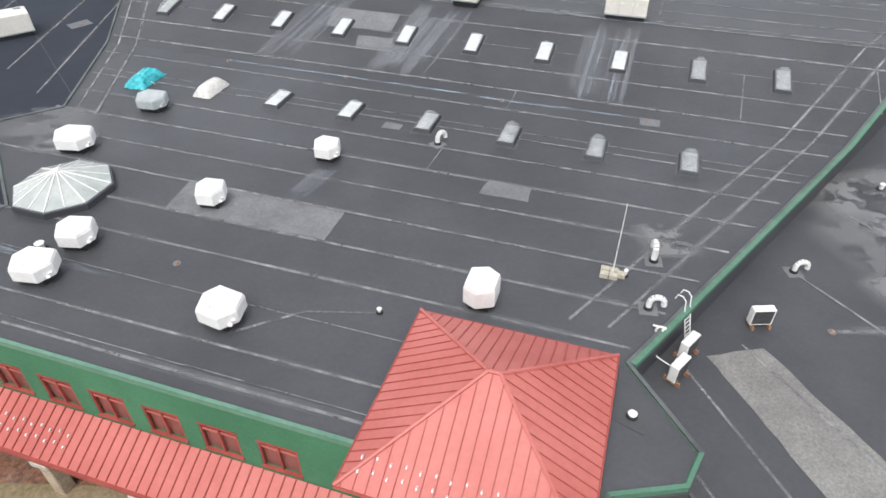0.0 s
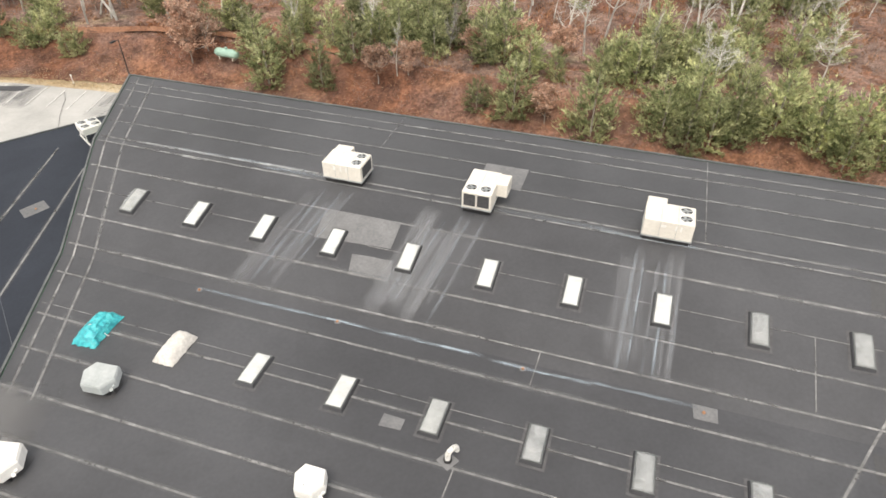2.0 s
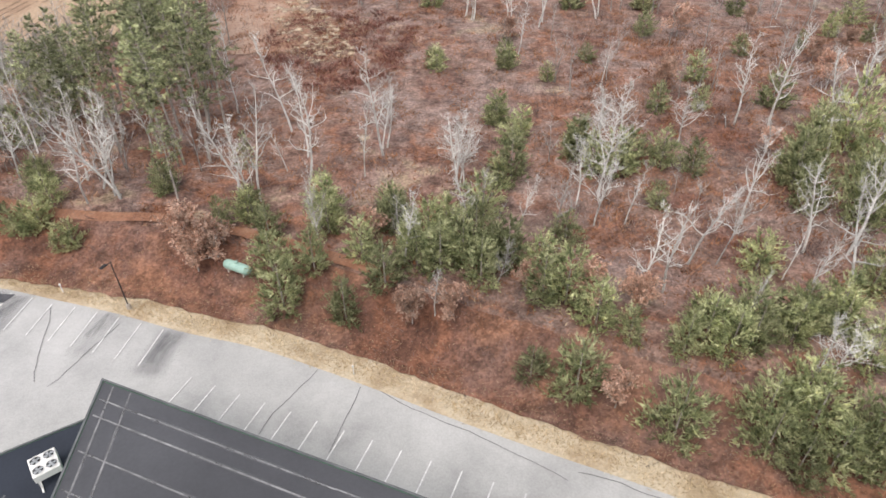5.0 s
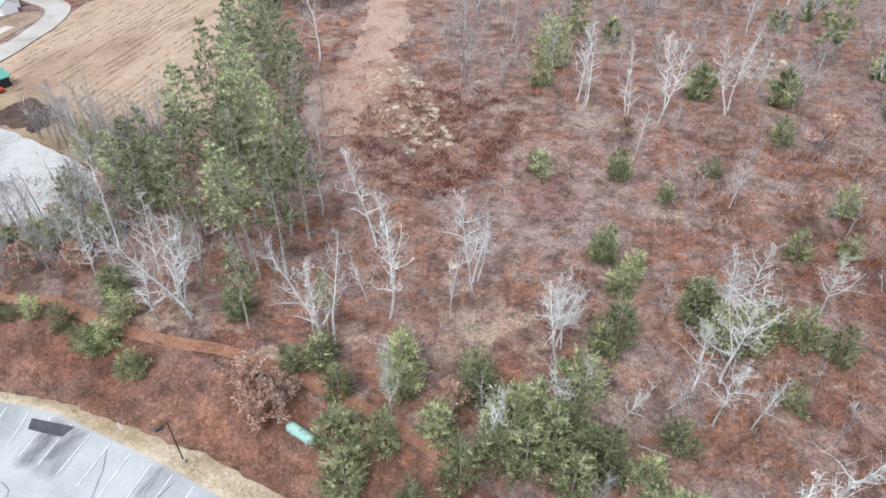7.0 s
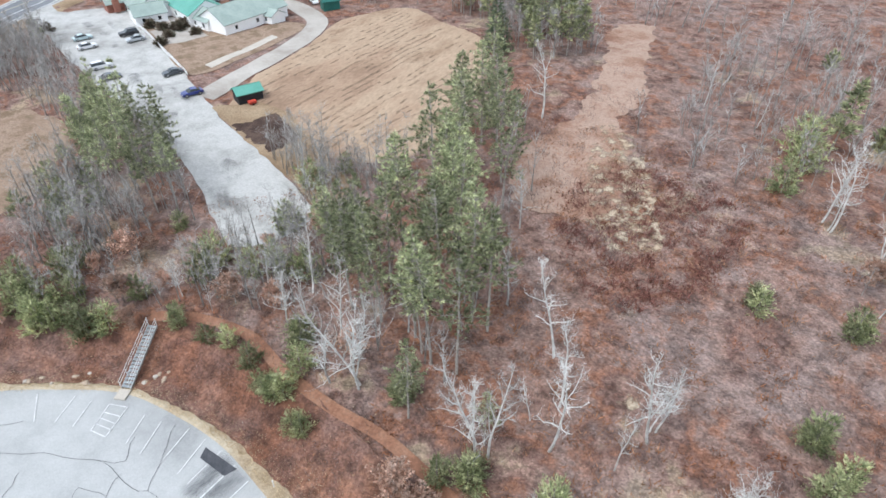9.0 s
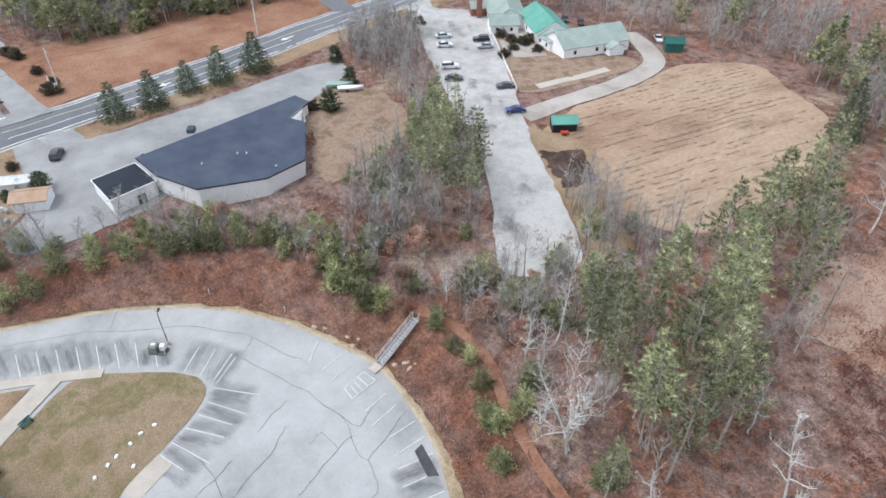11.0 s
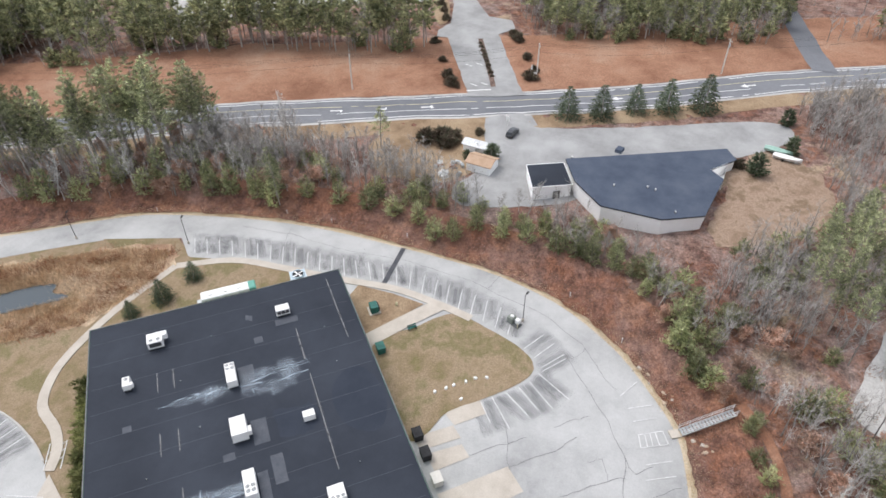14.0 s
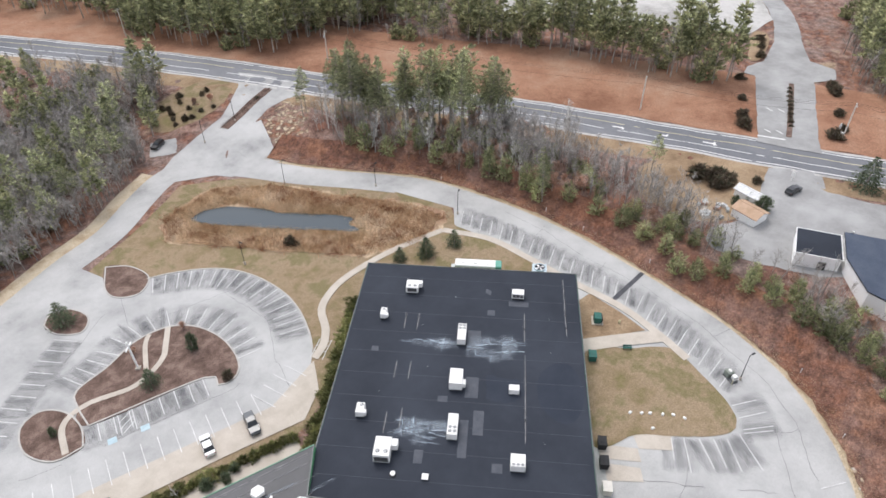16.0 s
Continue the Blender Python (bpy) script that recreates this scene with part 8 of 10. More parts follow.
# hedges on the medians and shrubs round the farm terrace
for x, y, h in ((-182, 42.3, 0.6), (-184.5, 41.4, 0.8), (-187, 40.5, 0.7), (-189.5, 39.6, 0.8), (-192, 38.8, 0.7), (-194.6, 37.9, 0.8), (-197.2, 37, 0.7), (-199.8, 36, 0.7), (-202.4, 35.1, 0.7), (-205, 34.2, 0.6), (-99.4, -90.3, 0.7), (-161, 168.6, 1.6), (-153.3, 161.7, 1.4), (-158.1, 170.5, 1.7), (-159.1, 173.8, 1.5), (-166, 168.5, 1.5), (-170, 170.5, 1.6), (-155.5, 166, 1.2), (-152, 171.5, 1.3)):
    plant("shrub", x, y, h * 1.3, 1.4)

# woods by area
hwy_line = curve(HWY, 8)


def off_highway(x, y):
    return float(np.min(np.hypot(hwy_line[:, 0] - x, hwy_line[:, 1] - y)))


def woods(poly, n, mix, gap=2.2, seed=1, test=None, scale=1.0, loose=0, thick=1.0):
    """Scatters trees in a plan area, none closer together than the gap."""
    r = random.Random(seed)
    arr = np.array(poly, float)
    lo, hi = arr.min(0), arr.max(0)
    names, weights = zip(*mix)
    made = tries = 0
    while made < n and tries < n * 40:
        tries += 1
        x, y = r.uniform(lo[0], hi[0]), r.uniform(lo[1], hi[1])
        if not inside(np.array(x), np.array(y), arr) or (test and not test(x, y)):
            continue
        if any((x - a) ** 2 + (y - b) ** 2 < gap * gap for a, b in PLACED):
            continue
        kind = r.choices(names, weights)[0]
        plant(kind, x, y, BASE_H[kind] * scale * r.uniform(0.62, 1.12), r.uniform(0.85, 1.1), (r.uniform(-5, 5), r.uniform(-5, 5)))
        made += 1
    made = tries = 0
    while made < loose and tries < loose * 40:
        tries += 1
        x, y = r.uniform(lo[0], hi[0]), r.uniform(lo[1], hi[1])
        if inside(np.array(x), np.array(y), arr) and not (test and not test(x, y)):
            thin_tree(x, y, 9.5 * scale * r.uniform(0.5, 1.15), thick=thick)
            made += 1


stem_tri = []
fr = np.random.default_rng(77)


def thin_tree(x, y, h, limbs=12, twigs=6, thick=1.0):
    """A slender leafless tree for the joined woods."""
    z = float(height(x, y))
    base, top = np.array((x, y, z - 0.2)), np.array((x + fr.normal(0, 0.06 * h), y + fr.normal(0, 0.06 * h), z + h))
    for a in (0, 1.05, 2.1):
        s = np.array((math.cos(a), math.sin(a), 0)) * 0.012 * h
        stem_tri.append((base - s, base + s, top))
    f = fr.uniform(0.22, 0.97, limbs)
    a = fr.uniform(0, 6.28, limbs)
    L = h * 0.42 * (1.12 - f) * fr.uniform(0.7, 1.2, limbs)
    p = base + (top - base) * f[:, None]
    e = p + np.stack([np.cos(a) * L, np.sin(a) * L, L * fr.uniform(0.5, 1.4, limbs)], -1)
    w = np.stack([-np.sin(a), np.cos(a), np.zeros(limbs)], -1) * 0.045 * thick
    stem_tri.extend(np.stack([p - w, p + w, e], 1))
    k = limbs * twigs
    i = np.repeat(np.arange(limbs), twigs)
    q = p[i] + (e - p)[i] * fr.uniform(0.2, 0.95, (k, 1))
    e2 = q + np.stack([fr.normal(0, 0.07 * h, k), fr.normal(0, 0.07 * h, k), fr.uniform(0.02, 0.14, k) * h], -1)
    stem_tri.extend(np.stack([q - w[i] * 0.7, q + w[i] * 0.7, e2], 1))


def band(a, b):
    return lambda x, y: a < float(beyond(x, y)) < b


# belt along the top of the embankment, thicker towards the roadside yard
woods([(-135, -24), (-100, -24), (-104, 60), (-84, 92), (-92, 104), (-118, 76), (-122, 50), (-126, 20)], 90, [("young_pine", 5), ("bare_grey", 4), ("oak", 2), ("bare_white", 1)], 2.4, 11, band(11, 24), 0.92, loose=110, thick=1.0)
woods([(-135, -24), (-112, -24), (-114, 50), (-122, 50), (-134, 30)], 16, [("bare_grey", 6), ("bare_white", 2)], 2.4, 12, band(16, 34), 0.85, loose=190, thick=1.6)
# grove between the pond road and the highway
woods([(-97, -61), (-113, -73.5), (-122, -58), (-138, -26), (-146, 0), (-118, 4), (-113.5, -10), (-108.5, -24), (-103, -38), (-98, -52)], 70, [("bare_grey", 5), ("bare_white", 4), ("young_pine", 2), ("oak", 3)], 2.4, 13, lambda x, y: off_highway(x, y) > 10.5 and float(beyond(x, y)) > 5.5, 1.05, loose=150, thick=1.4)
grove = random.Random(14)
for k in range(36):
    d = k / 35
    x, y = -104 - 26 * d + grove.uniform(-5, 5), -57 + 39 * d + grove.uniform(-5, 5)
    if off_highway(x, y) > 9:
        plant("pine", x, y, grove.uniform(18, 25), grove.uniform(0.9, 1.15))
for x, y, h in ((-104, -72, 14), (-101.5, -70.5, 12), (-113.9, 6.4, 15), (-115.4, 5, 12), (-110, -64, 17), (-113, -66, 16)):
    plant("pine", x, y, h, 0.9)
foot = curve([(-97.3, -49.3), (-103.8, -39), (-109, -25.7), (-112.4, -15.2), (-113.9, -2), (-113.9, 6.4)], 2.6)
for k, (x, y) in enumerate(foot):
    x, y = x - grove.uniform(0, 5), y + grove.uniform(-1.5, 1.5)
    kind = ("young_pine", "oak", "young_pine", "bare_white", "young_pine")[k % 5]
    plant(kind, x, y, {"young_pine": grove.uniform(5, 9), "oak": grove.uniform(4, 6), "bare_white": 10}[kind], 0.8)
# strip between the yard and the farm's gravel lot
woods([(-86, 116), (-99, 125), (-116, 131), (-135, 134.5), (-152, 139), (-166, 144), (-172, 138), (-158, 128), (-135, 124), (-118, 118), (-104, 110)], 26, [("bare_grey", 6), ("young_pine", 1), ("oak", 1)], 2.6, 14, loose=130, thick=1.1)
woods([(-88, 104), (-100, 98), (-114, 104), (-122, 118), (-104, 112), (-88, 114)], 22, [("bare_grey", 3), ("oak", 3), ("young_pine", 3)], 2.3, 15, loose=90, thick=1.0)
woods([(-158, 126), (-178, 124), (-190, 140), (-182, 150), (-168, 142)], 8, [("bare_grey", 4), ("young_pine", 1)], 2.3, 16, loose=120, thick=1.8)
# head of the lot, by the stairs
woods([(-84, 100), (-78, 114), (-72, 130), (-62, 132), (-58, 116), (-70, 107)], 24, [("bare_grey", 4), ("young_pine", 3), ("oak", 3)], 2.2, 17, loose=60, thick=0.9)
# pines between the field and the clearing
woods([(-36, 108), (-36, 122), (-39, 146), (-53, 158), (-59, 176), (-66, 192), (-73, 176), (-69, 152), (-60, 136), (-64, 118), (-54, 108)], 8, [("bare_white", 3), ("young_pine", 1), ("oak", 2)], 3.2, 18, loose=40, thick=1.0)
woods([(-74, 130), (-92, 138), (-96, 143), (-80, 143), (-70, 150), (-64, 136)], 14, [("bare_grey", 3), ("bare_white", 3), ("young_pine", 1)], 2.2, 19, loose=60, thick=1.0)
woods([(-72, 200), (-86, 212), (-112, 222), (-100, 240), (-70, 225), (-60, 214)], 34, [("far_pine", 5), ("bare_grey", 1)], 3, 20, loose=110, thick=2.0)
# open cut-over woods behind the building
woods([(-28, 100), (50, 76), (110, 60), (120, 160), (20, 175), (-30, 160), (-28, 125)], 62, [("bare_white", 3), ("young_pine", 3), ("bare_open", 3), ("oak", 3), ("bare_grey", 2)], 5.5, 21, lambda x, y: float(beyond(x, y)) > 9 and not (x < 0 and y > 118), 0.9, loose=70, thick=0.7)
woods([(-32, 165), (20, 172), (110, 150), (140, 230), (20, 250), (-40, 240)], 44, [("bare_white", 4), ("far_young", 3), ("far_pine", 1)], 3.6, 22, lambda x, y: y > 172 or x > 22, loose=430, thick=1.4)
# west woods by the entrance
woods([(-20, -76), (-58, -91), (-76, -103), (-86, -122), (-66, -170), (20, -190), (40, -80), (6, -66)], 150, [("bare_grey", 1), ("far_pine", 4), ("far_young", 3)], 3.0, 23, lambda x, y: off_highway(x, y) > 13, loose=450, thick=2.6)
woods([(-14, -65), (-37, -74), (-49, -81), (-61, -89), (-62, -98), (-66, -112), (-82, -116), (-88, -122), (-70, -140), (-30, -130), (10, -100), (6, -62)], 22, [("far_pine", 3), ("far_young", 2)], 2.4, 32, lambda x, y: off_highway(x, y) > 14, 1.05, loose=1150, thick=2.2)
woods([(-96, -108), (-90, -98), (-80, -96), (-72, -100), (-72, -108), (-84, -112)], 16, [("shrub", 5), ("oak", 1)], 2, 24, lambda x, y: off_highway(x, y) > 12)
gate = random.Random(71)
for x, y in ((-30, -78), (-38, -80.5), (-44, -84), (-50, -86.5), (-55, -92), (-47, -92), (-38, -90), (-28, -86), (-58, -100), (-50, -102), (-62, -108), (-40, -100), (-68, -116), (-76, -120), (-20, -76), (-12, -72)):
    plant("pine", x + gate.uniform(-2, 2), y + gate.uniform(-2, 2), gate.uniform(12, 18), gate.uniform(1.0, 1.25))
# across the highway
woods([(-172, -66), (-181, -46), (-186, -30), (-189, -5), (-193, 14), (-205, 20), (-202, -5), (-198, -30), (-192, -50), (-181, -72)], 58, [("far_pine", 9), ("far_young", 1)], 3.2, 25, lambda x, y: off_highway(x, y) > 30, 1.4, loose=40, thick=2)
woods([(-66, -270), (-97, -196), (-118, -150), (-136, -117), (-157, -100), (-161, -81), (-174, -66), (-192, -66), (-214, -84), (-184, -164), (-150, -256)], 240, [("far_pine", 8), ("far_young", 3)], 3.4, 26, lambda x, y: off_highway(x, y) > 15, 1.2, loose=330, thick=2.2)
woods([(-213, 54), (-230, 48), (-262, 34), (-300, 60), (-290, 140), (-240, 130), (-225, 122), (-219, 88), (-216, 71)], 130, [("far_pine", 6), ("far_young", 3)], 3.4, 27, lambda x, y: 24 < off_highway(x, y) < 72, loose=260, thick=2.2)
woods([(-222, 46), (-250, 36), (-285, 26), (-300, 80), (-250, 84), (-216, 82)], 75, [("far_pine", 8), ("far_young", 2)], 2.8, 34, scale=1.2, loose=60, thick=2)
woods([(-232, 140), (-262, 190), (-270, 240), (-240, 230)], 10, [("far_pine", 3)], 3.2, 28, lambda x, y: off_highway(x, y) > 15, loose=140, thick=2.2)
woods([(-112, -133), (-124, -112), (-136, -116), (-150, -110), (-160, -112), (-170, -92), (-196, -104), (-160, -190), (-116, -215), (-98, -165)], 230, [("far_pine", 9), ("far_young", 2)], 2.5, 33, lambda x, y: off_highway(x, y) > 9, 1.3, loose=60, thick=2)
# behind the farm
woods([(-198, 176), (-170, 194), (-148, 206), (-130, 214), (-112, 222), (-120, 262), (-200, 260), (-232, 226)], 12, [("far_pine", 3), ("bare_white", 1)], 3.2, 29, lambda x, y: off_highway(x, y) > 12, loose=560, thick=2.0)

# far woods: nobody could count them
def far_trees(n, test):
    made = 0
    while made < n:
        x, y = fr.uniform(-420, 330), fr.uniform(-330, 430)
        if test(x, y):
            thin_tree(x, y, fr.uniform(8, 14), 9, 3, 2.2)
            made += 1


def far_ok(x, y):
    if off_highway(x, y) < 50 and y < 130:
        return False
    if off_highway(x, y) < 16:
        return False
    if -300 < x < -205 and -100 < y < 40:
        return False
    if y > 172 and x > -45:
        return True
    if x > 60 and y > 75:
        return True
    if y > 232:
        return True
    if x < -215:
        return True
    return y < -190 and x > -60


far_trees(1500, far_ok)
evergreen = cloud_mesh("far_evergreens", np.concatenate(FAR_GREEN + FAR_WOOD), YOUNGPINE)
evergreen.materials[0] = FARPINE
evergreen.materials.append(BARK_PINE)
green_count = sum(len(t) for t in FAR_GREEN)
evergreen.polygons.foreach_set("material_index", (np.arange(len(evergreen.polygons)) >= green_count).astype(np.int32))
tagged(new("far_evergreens", evergreen), "distant stand of dark green pines", "woods", kind="stuff")
tagged(new("far_woods", cloud_mesh("far_woods", np.array(stem_tri), BARK_GREY)), "distant grey leafless woods", "woods", kind="stuff")

# ---- low cover: brush, straw, reeds, pond reeds ----
def blades(xy, h, w, rng, lean=0.45):
    n = len(xy)
    z = height(xy[:, 0], xy[:, 1])
    p = np.column_stack([xy, z])
    a = rng.uniform(0, 2 * np.pi, n)
    s = np.stack([np.cos(a), np.sin(a), np.zeros(n)], -1) * (w * rng.uniform(0.6, 1.4, n))[:, None] / 2
    hh = h * rng.uniform(0.5, 1.3, n)
    top = p + np.stack([rng.normal(0, lean, n) * hh, rng.normal(0, lean, n) * hh, hh], -1)
    return np.stack([p - s, p + s, top], 1)


def scatter(n, poly, rng, test=None):
    arr = np.array(poly, float)
    lo, hi = arr.min(0), arr.max(0)
    out = np.zeros((0, 2))
    while len(out) < n:
        q = rng.uniform(lo, hi, (n * 2, 2))
        q = q[inside(q[:, 0], q[:, 1], arr)]
        if test is not None:
            q = q[test(q)]
        out = np.concatenate([out, q])
    return out[:n]


cr = np.random.default_rng(9)
bank_box = [(-135, -40), (-95, -40), (-90, 60), (-60, 80), (0, 60), (120, 20), (120, 70), (0, 100), (-70, 115), (-125, 75)]
def clumps(centres, per, radius, rng):
    """Points gathered in loose clumps round the centres."""
    k = np.repeat(np.arange(len(centres)), per)
    size = rng.uniform(0.4, 1.3, (len(centres), 1)) * radius
    return centres[k] + rng.normal(0, 1, (len(k), 2)) * size[k]


def between(a, b):
    return lambda p: (lambda d: (d > a) & (d < b))(beyond(p[:, 0], p[:, 1]))


wood_box = [(-90, 100), (-30, 96), (120, 45), (140, 200), (20, 230), (-50, 220), (-62, 150), (-110, 105), (-118, 75)]
q = clumps(scatter(1000, bank_box, cr, between(2.4, 13)), 26, 0.9, cr)
tagged(new("bank_brush", cloud_mesh("bank_brush", blades(q, 0.7, 0.05, cr, 0.6), TWIG)), "low red-grey brush on the embankment", "brush", kind="stuff")
q = np.concatenate([scatter(12000, bank_box, cr, lambda p: (lambda d: (d > -0.1) & (d < 1.0 + 1.8 * ease(-66, -30, p[:, 0])))(beyond(p[:, 0], p[:, 1]))), clumps(scatter(1100, bank_box, cr, lambda p: (lambda d: (d > 0.4) & (d < 1.4 + 3.2 * ease(-66, -30, p[:, 0])))(beyond(p[:, 0], p[:, 1]))), 24, 0.5, cr), clumps(scatter(150, [(-45.8, 180.8), (-38.8, 177.1), (-31.2, 164.9), (-24.5, 149.2), (-29.3, 146.5), (-35.5, 148.6), (-41.9, 162.2)], cr), 26, 1.0, cr), clumps(scatter(120, [(40, 118), (60, 112), (58, 104), (40, 108)], cr), 20, 1.0, cr)])
tagged(new("verge_straw", cloud_mesh("verge_straw", blades(q, 0.28, 0.07, cr, 0.9), STRAWBLADE)), "dry straw tufts along the verge", "grass", kind="stuff")
up = cr.exponential(1.7, 44000)
i = cr.integers(0, len(edge_fine), 44000)
rise = np.column_stack([offset(edge_fine, 1.0) - edge_fine])[i]
q = edge_fine[i] + rise * (0.5 + up[:, None] * (0.6 + ease(-66, -30, edge_fine[i][:, :1]))) + cr.normal(0, 0.35, (44000, 2))
tagged(new("bank_straw", cloud_mesh("bank_straw", blades(q, 0.36, 0.075, cr, 0.9), STRAWBLADE)), "golden dry grass thinning out up the embankment", "grass", kind="stuff")
q = np.concatenate([clumps(scatter(620, wood_box, cr, between(9, 130)), 44, 1.2, cr), clumps(scatter(240, [(12, 96), (70, 84), (75, 165), (14, 172)], cr), 44, 1.3, cr)])
tagged(new("woodland_brush", cloud_mesh("woodland_brush", blades(q, 1.25, 0.045, cr, 0.5), TWIG)), "thin leafless brush on the woodland floor", "brush", kind="stuff")
q = np.concatenate([clumps(scatter(1500, wood_box, cr, between(5, 90)), 22, 0.9, cr), clumps(scatter(420, [(12, 96), (70, 84), (75, 165), (14, 172)], cr), 26, 1.0, cr)])
tagged(new("dead_fern", cloud_mesh("dead_fern", blades(q, 0.45, 0.16, cr, 0.9), FERN)), "rusty dead fern and oak sprouts on the woodland floor", "undergrowth", kind="stuff")
brush_box = [(-30.9, 172), (-19, 170), (-14.4, 159), (-16.4, 143.4), (-21.2, 134.9), (-28.8, 132.9), (-39.2, 145.6), (-42.8, 155.8), (-40, 168)]
q = clumps(scatter(230, brush_box, cr), 44, 0.8, cr)
tagged(new("red_brush", cloud_mesh("red_brush", blades(q, 0.55, 0.13, cr, 0.9), REDBRUSH)), "dark red-brown brambles beside the clearing", "brush", kind="stuff")
q = clumps(curve([(-83.5, -86.4), (-94, -88.8), (-105.3, -91.8)], 0.5), 40, 0.4, cr)
tagged(new("median_brush", cloud_mesh("median_brush", blades(q, 0.8, 0.06, cr, 0.5), TWIG)), "leafless twiggy hedge on the entrance median", "brush", kind="stuff")
PSIDE = -1 if sum(a[0] * b[1] - b[0] * a[1] for a, b in zip(pond_line, np.roll(pond_line, -1, 0))) > 0 else 1
reeds = [(-49, -61), (-65, -63), (-76, -52), (-84, -35), (-93, -19), (-94, -9), (-84, -7), (-71.4, -13), (-61, -27), (-52, -41), (-45, -51)]
q = scatter(44000, reeds, cr, lambda p: ~inside(p[:, 0], p[:, 1], np.array(pond_line)))
q = np.concatenate([q, clumps(np.concatenate([offset(np.array(pond_line), PSIDE * (0.7 + 0.8 * s)) for s in (0, 1, 2)])[::2], 40, 0.55, cr)])
tagged(new("pond_reeds", cloud_mesh("pond_reeds", blades(q, 0.75, 0.11, cr, 0.7), REED)), "tan dry reeds round the pond", "reeds", kind="stuff")
q = clumps(np.concatenate([offset(np.array(pond_line), PSIDE * (0.9 + 0.9 * s)) for s in (0, 1, 2)])[::2], 46, 0.6, cr)
q = q[~inside(q[:, 0], q[:, 1], np.array(pond_line))]
tagged(new("cattails", cloud_mesh("cattails", blades(q, 1.25, 0.12, cr, 0.35), REED)), "tall pale cattails crowding the edge of the pond", "cattails", kind="stuff")
q = clumps(scatter(110, reeds, cr, lambda p: ~inside(p[:, 0], p[:, 1], np.array(offset(np.array(pond_line), PSIDE * 3.5)))), 90, 1.1, cr)
tagged(new("pond_brush", cloud_mesh("pond_brush", blades(q, 0.95, 0.1, cr, 0.6), FERN)), "rusty brown sedge and brush round the pond", "brush", kind="stuff")

# rubble at the foot of the stairs
rub = random.Random(4)
ROCK = [Geo().box((0, 0, 0.5), (1, 1, 1), 0.3, 0.7).mesh("boulder", CONCRETE), Geo().cbox((0, 0, 0.5), (1.2, 0.8, 0.9), 0.2, 0.5).mesh("boulder", STONE)]
for k in range(34):
    d = rub.uniform(0, 20)
    x, y = -85.5 + d * 0.78, 85.6 + d * 0.5 + rub.uniform(-0.2, 2.0)
    s = rub.uniform(0.25, 0.7)
    b = new("boulder", ROCK[k % 2])
    b.matrix_basis = pose(x, y, float(height(x, y)) - 0.05, rub.uniform(-12, 12), rub.uniform(-12, 12), rub.uniform(0, 360)) @ Matrix.Diagonal((s, s, s * 0.7, 1))
    tagged(b, "pale rubble stone at the edge of the road", "stone", "rubble stones")
STN = Geo().cbox((0, 0, 0.2), (0.6, 0.42, 0.34), 0.1).mesh("white_stone", WHITEWALL)
for x, y in ((-71.5, 53.8), (-72.7, 55.4), (-73.6, 56.5), (-74.8, 58.3), (-75.9, 59.7), (-76.5, 61.5), (-71.1, 58.3)):
    b = new("lawn_stone", STN)
    b.matrix_basis = pose(x, y, 0.12, 0, 0, rub.uniform(0, 180))
    tagged(b, "white-painted stone on the lawn", "stone", "stones on the lawn")

# ---- buildings beyond the car park ----
yard_b = thing("roadside_building", pose(0, 0, 0), "low white building with a slate-blue shingle roof", "building")
YARD_ROOF = [(-136.9, 67.8), (-128.1, 70.6), (-119.9, 76.6), (-117.9, 88.9), (-121.2, 97.3), (-136.4, 102.1), (-139.8, 99.6), (-145.6, 105.7), (-150.3, 103.9)]
ANNEX = [(-133.6, 59.3), (-124.6, 61.9), (-127.9, 70.3), (-136.7, 67.5)]

part("wall", Geo().prism(inset(YARD_ROOF, 0.35), 3.2, 8.35), WHITEWALL, yard_b)
part("roof", Geo().prism(YARD_ROOF, 8.2, 8.42), BLUEROOF, yard_b)
part("roof_edge", Geo().prism(inset(YARD_ROOF, -0.05), 8.12, 8.3), DARK, yard_b)
part("annex_wall", Geo().prism(inset(ANNEX, 0.2), 3.2, 7.3), WHITEWALL, yard_b)
part("annex_roof", Geo().prism(inset(ANNEX, 0.1), 7.25, 7.45), MEMBRANE_B, yard_b)
for a, b in zip(ANNEX, ANNEX[1:] + ANNEX[:1]):
    d = Vector((b[0] - a[0], b[1] - a[1], 0))
    part("parapet", Geo().box(((a[0] + b[0]) / 2, (a[1] + b[1]) / 2, 7.44), (d.length, 0.14, 0.14), math.atan2(d.y, d.x)), WHITEWALL, yard_b)
d = Vector((ANNEX[1][0] - ANNEX[0][0], ANNEX[1][1] - ANNEX[0][1], 0)).normalized()
e = Vector((ANNEX[2][0] - ANNEX[1][0], ANNEX[2][1] - ANNEX[1][1], 0)).normalized()
for k, s in enumerate((5.6,)):
    p = Vector((*ANNEX[1], 4.9)) + e * s + Vector((e.y, -e.x, 0)) * 0.02
    part("doorway", Geo().box(p, (0.2, 1.5, 2.3), math.atan2(e.y, e.x) + math.pi / 2), DARK, yard_b)
gx, gy = -141.5, 101.3
part("gable", Geo().add([(-139.8, 99.6, 8.42), (-136.4, 102.1, 8.42), (-143.6, 103.6, 8.42), (-139.8, 99.6, 5.5), (-136.4, 102.1, 5.5), (-143.6, 103.6, 5.5)], [(0, 1, 4, 3), (1, 2, 5, 4), (2, 0, 3, 5), (3, 4, 5)]), WHITEWALL, yard_b)
part("round_vent", Geo().tube((-138.6, 100.2, 7.2), (-138.5, 100.1, 7.2), 0.3, 0.3, 10, True), DARK, yard_b)
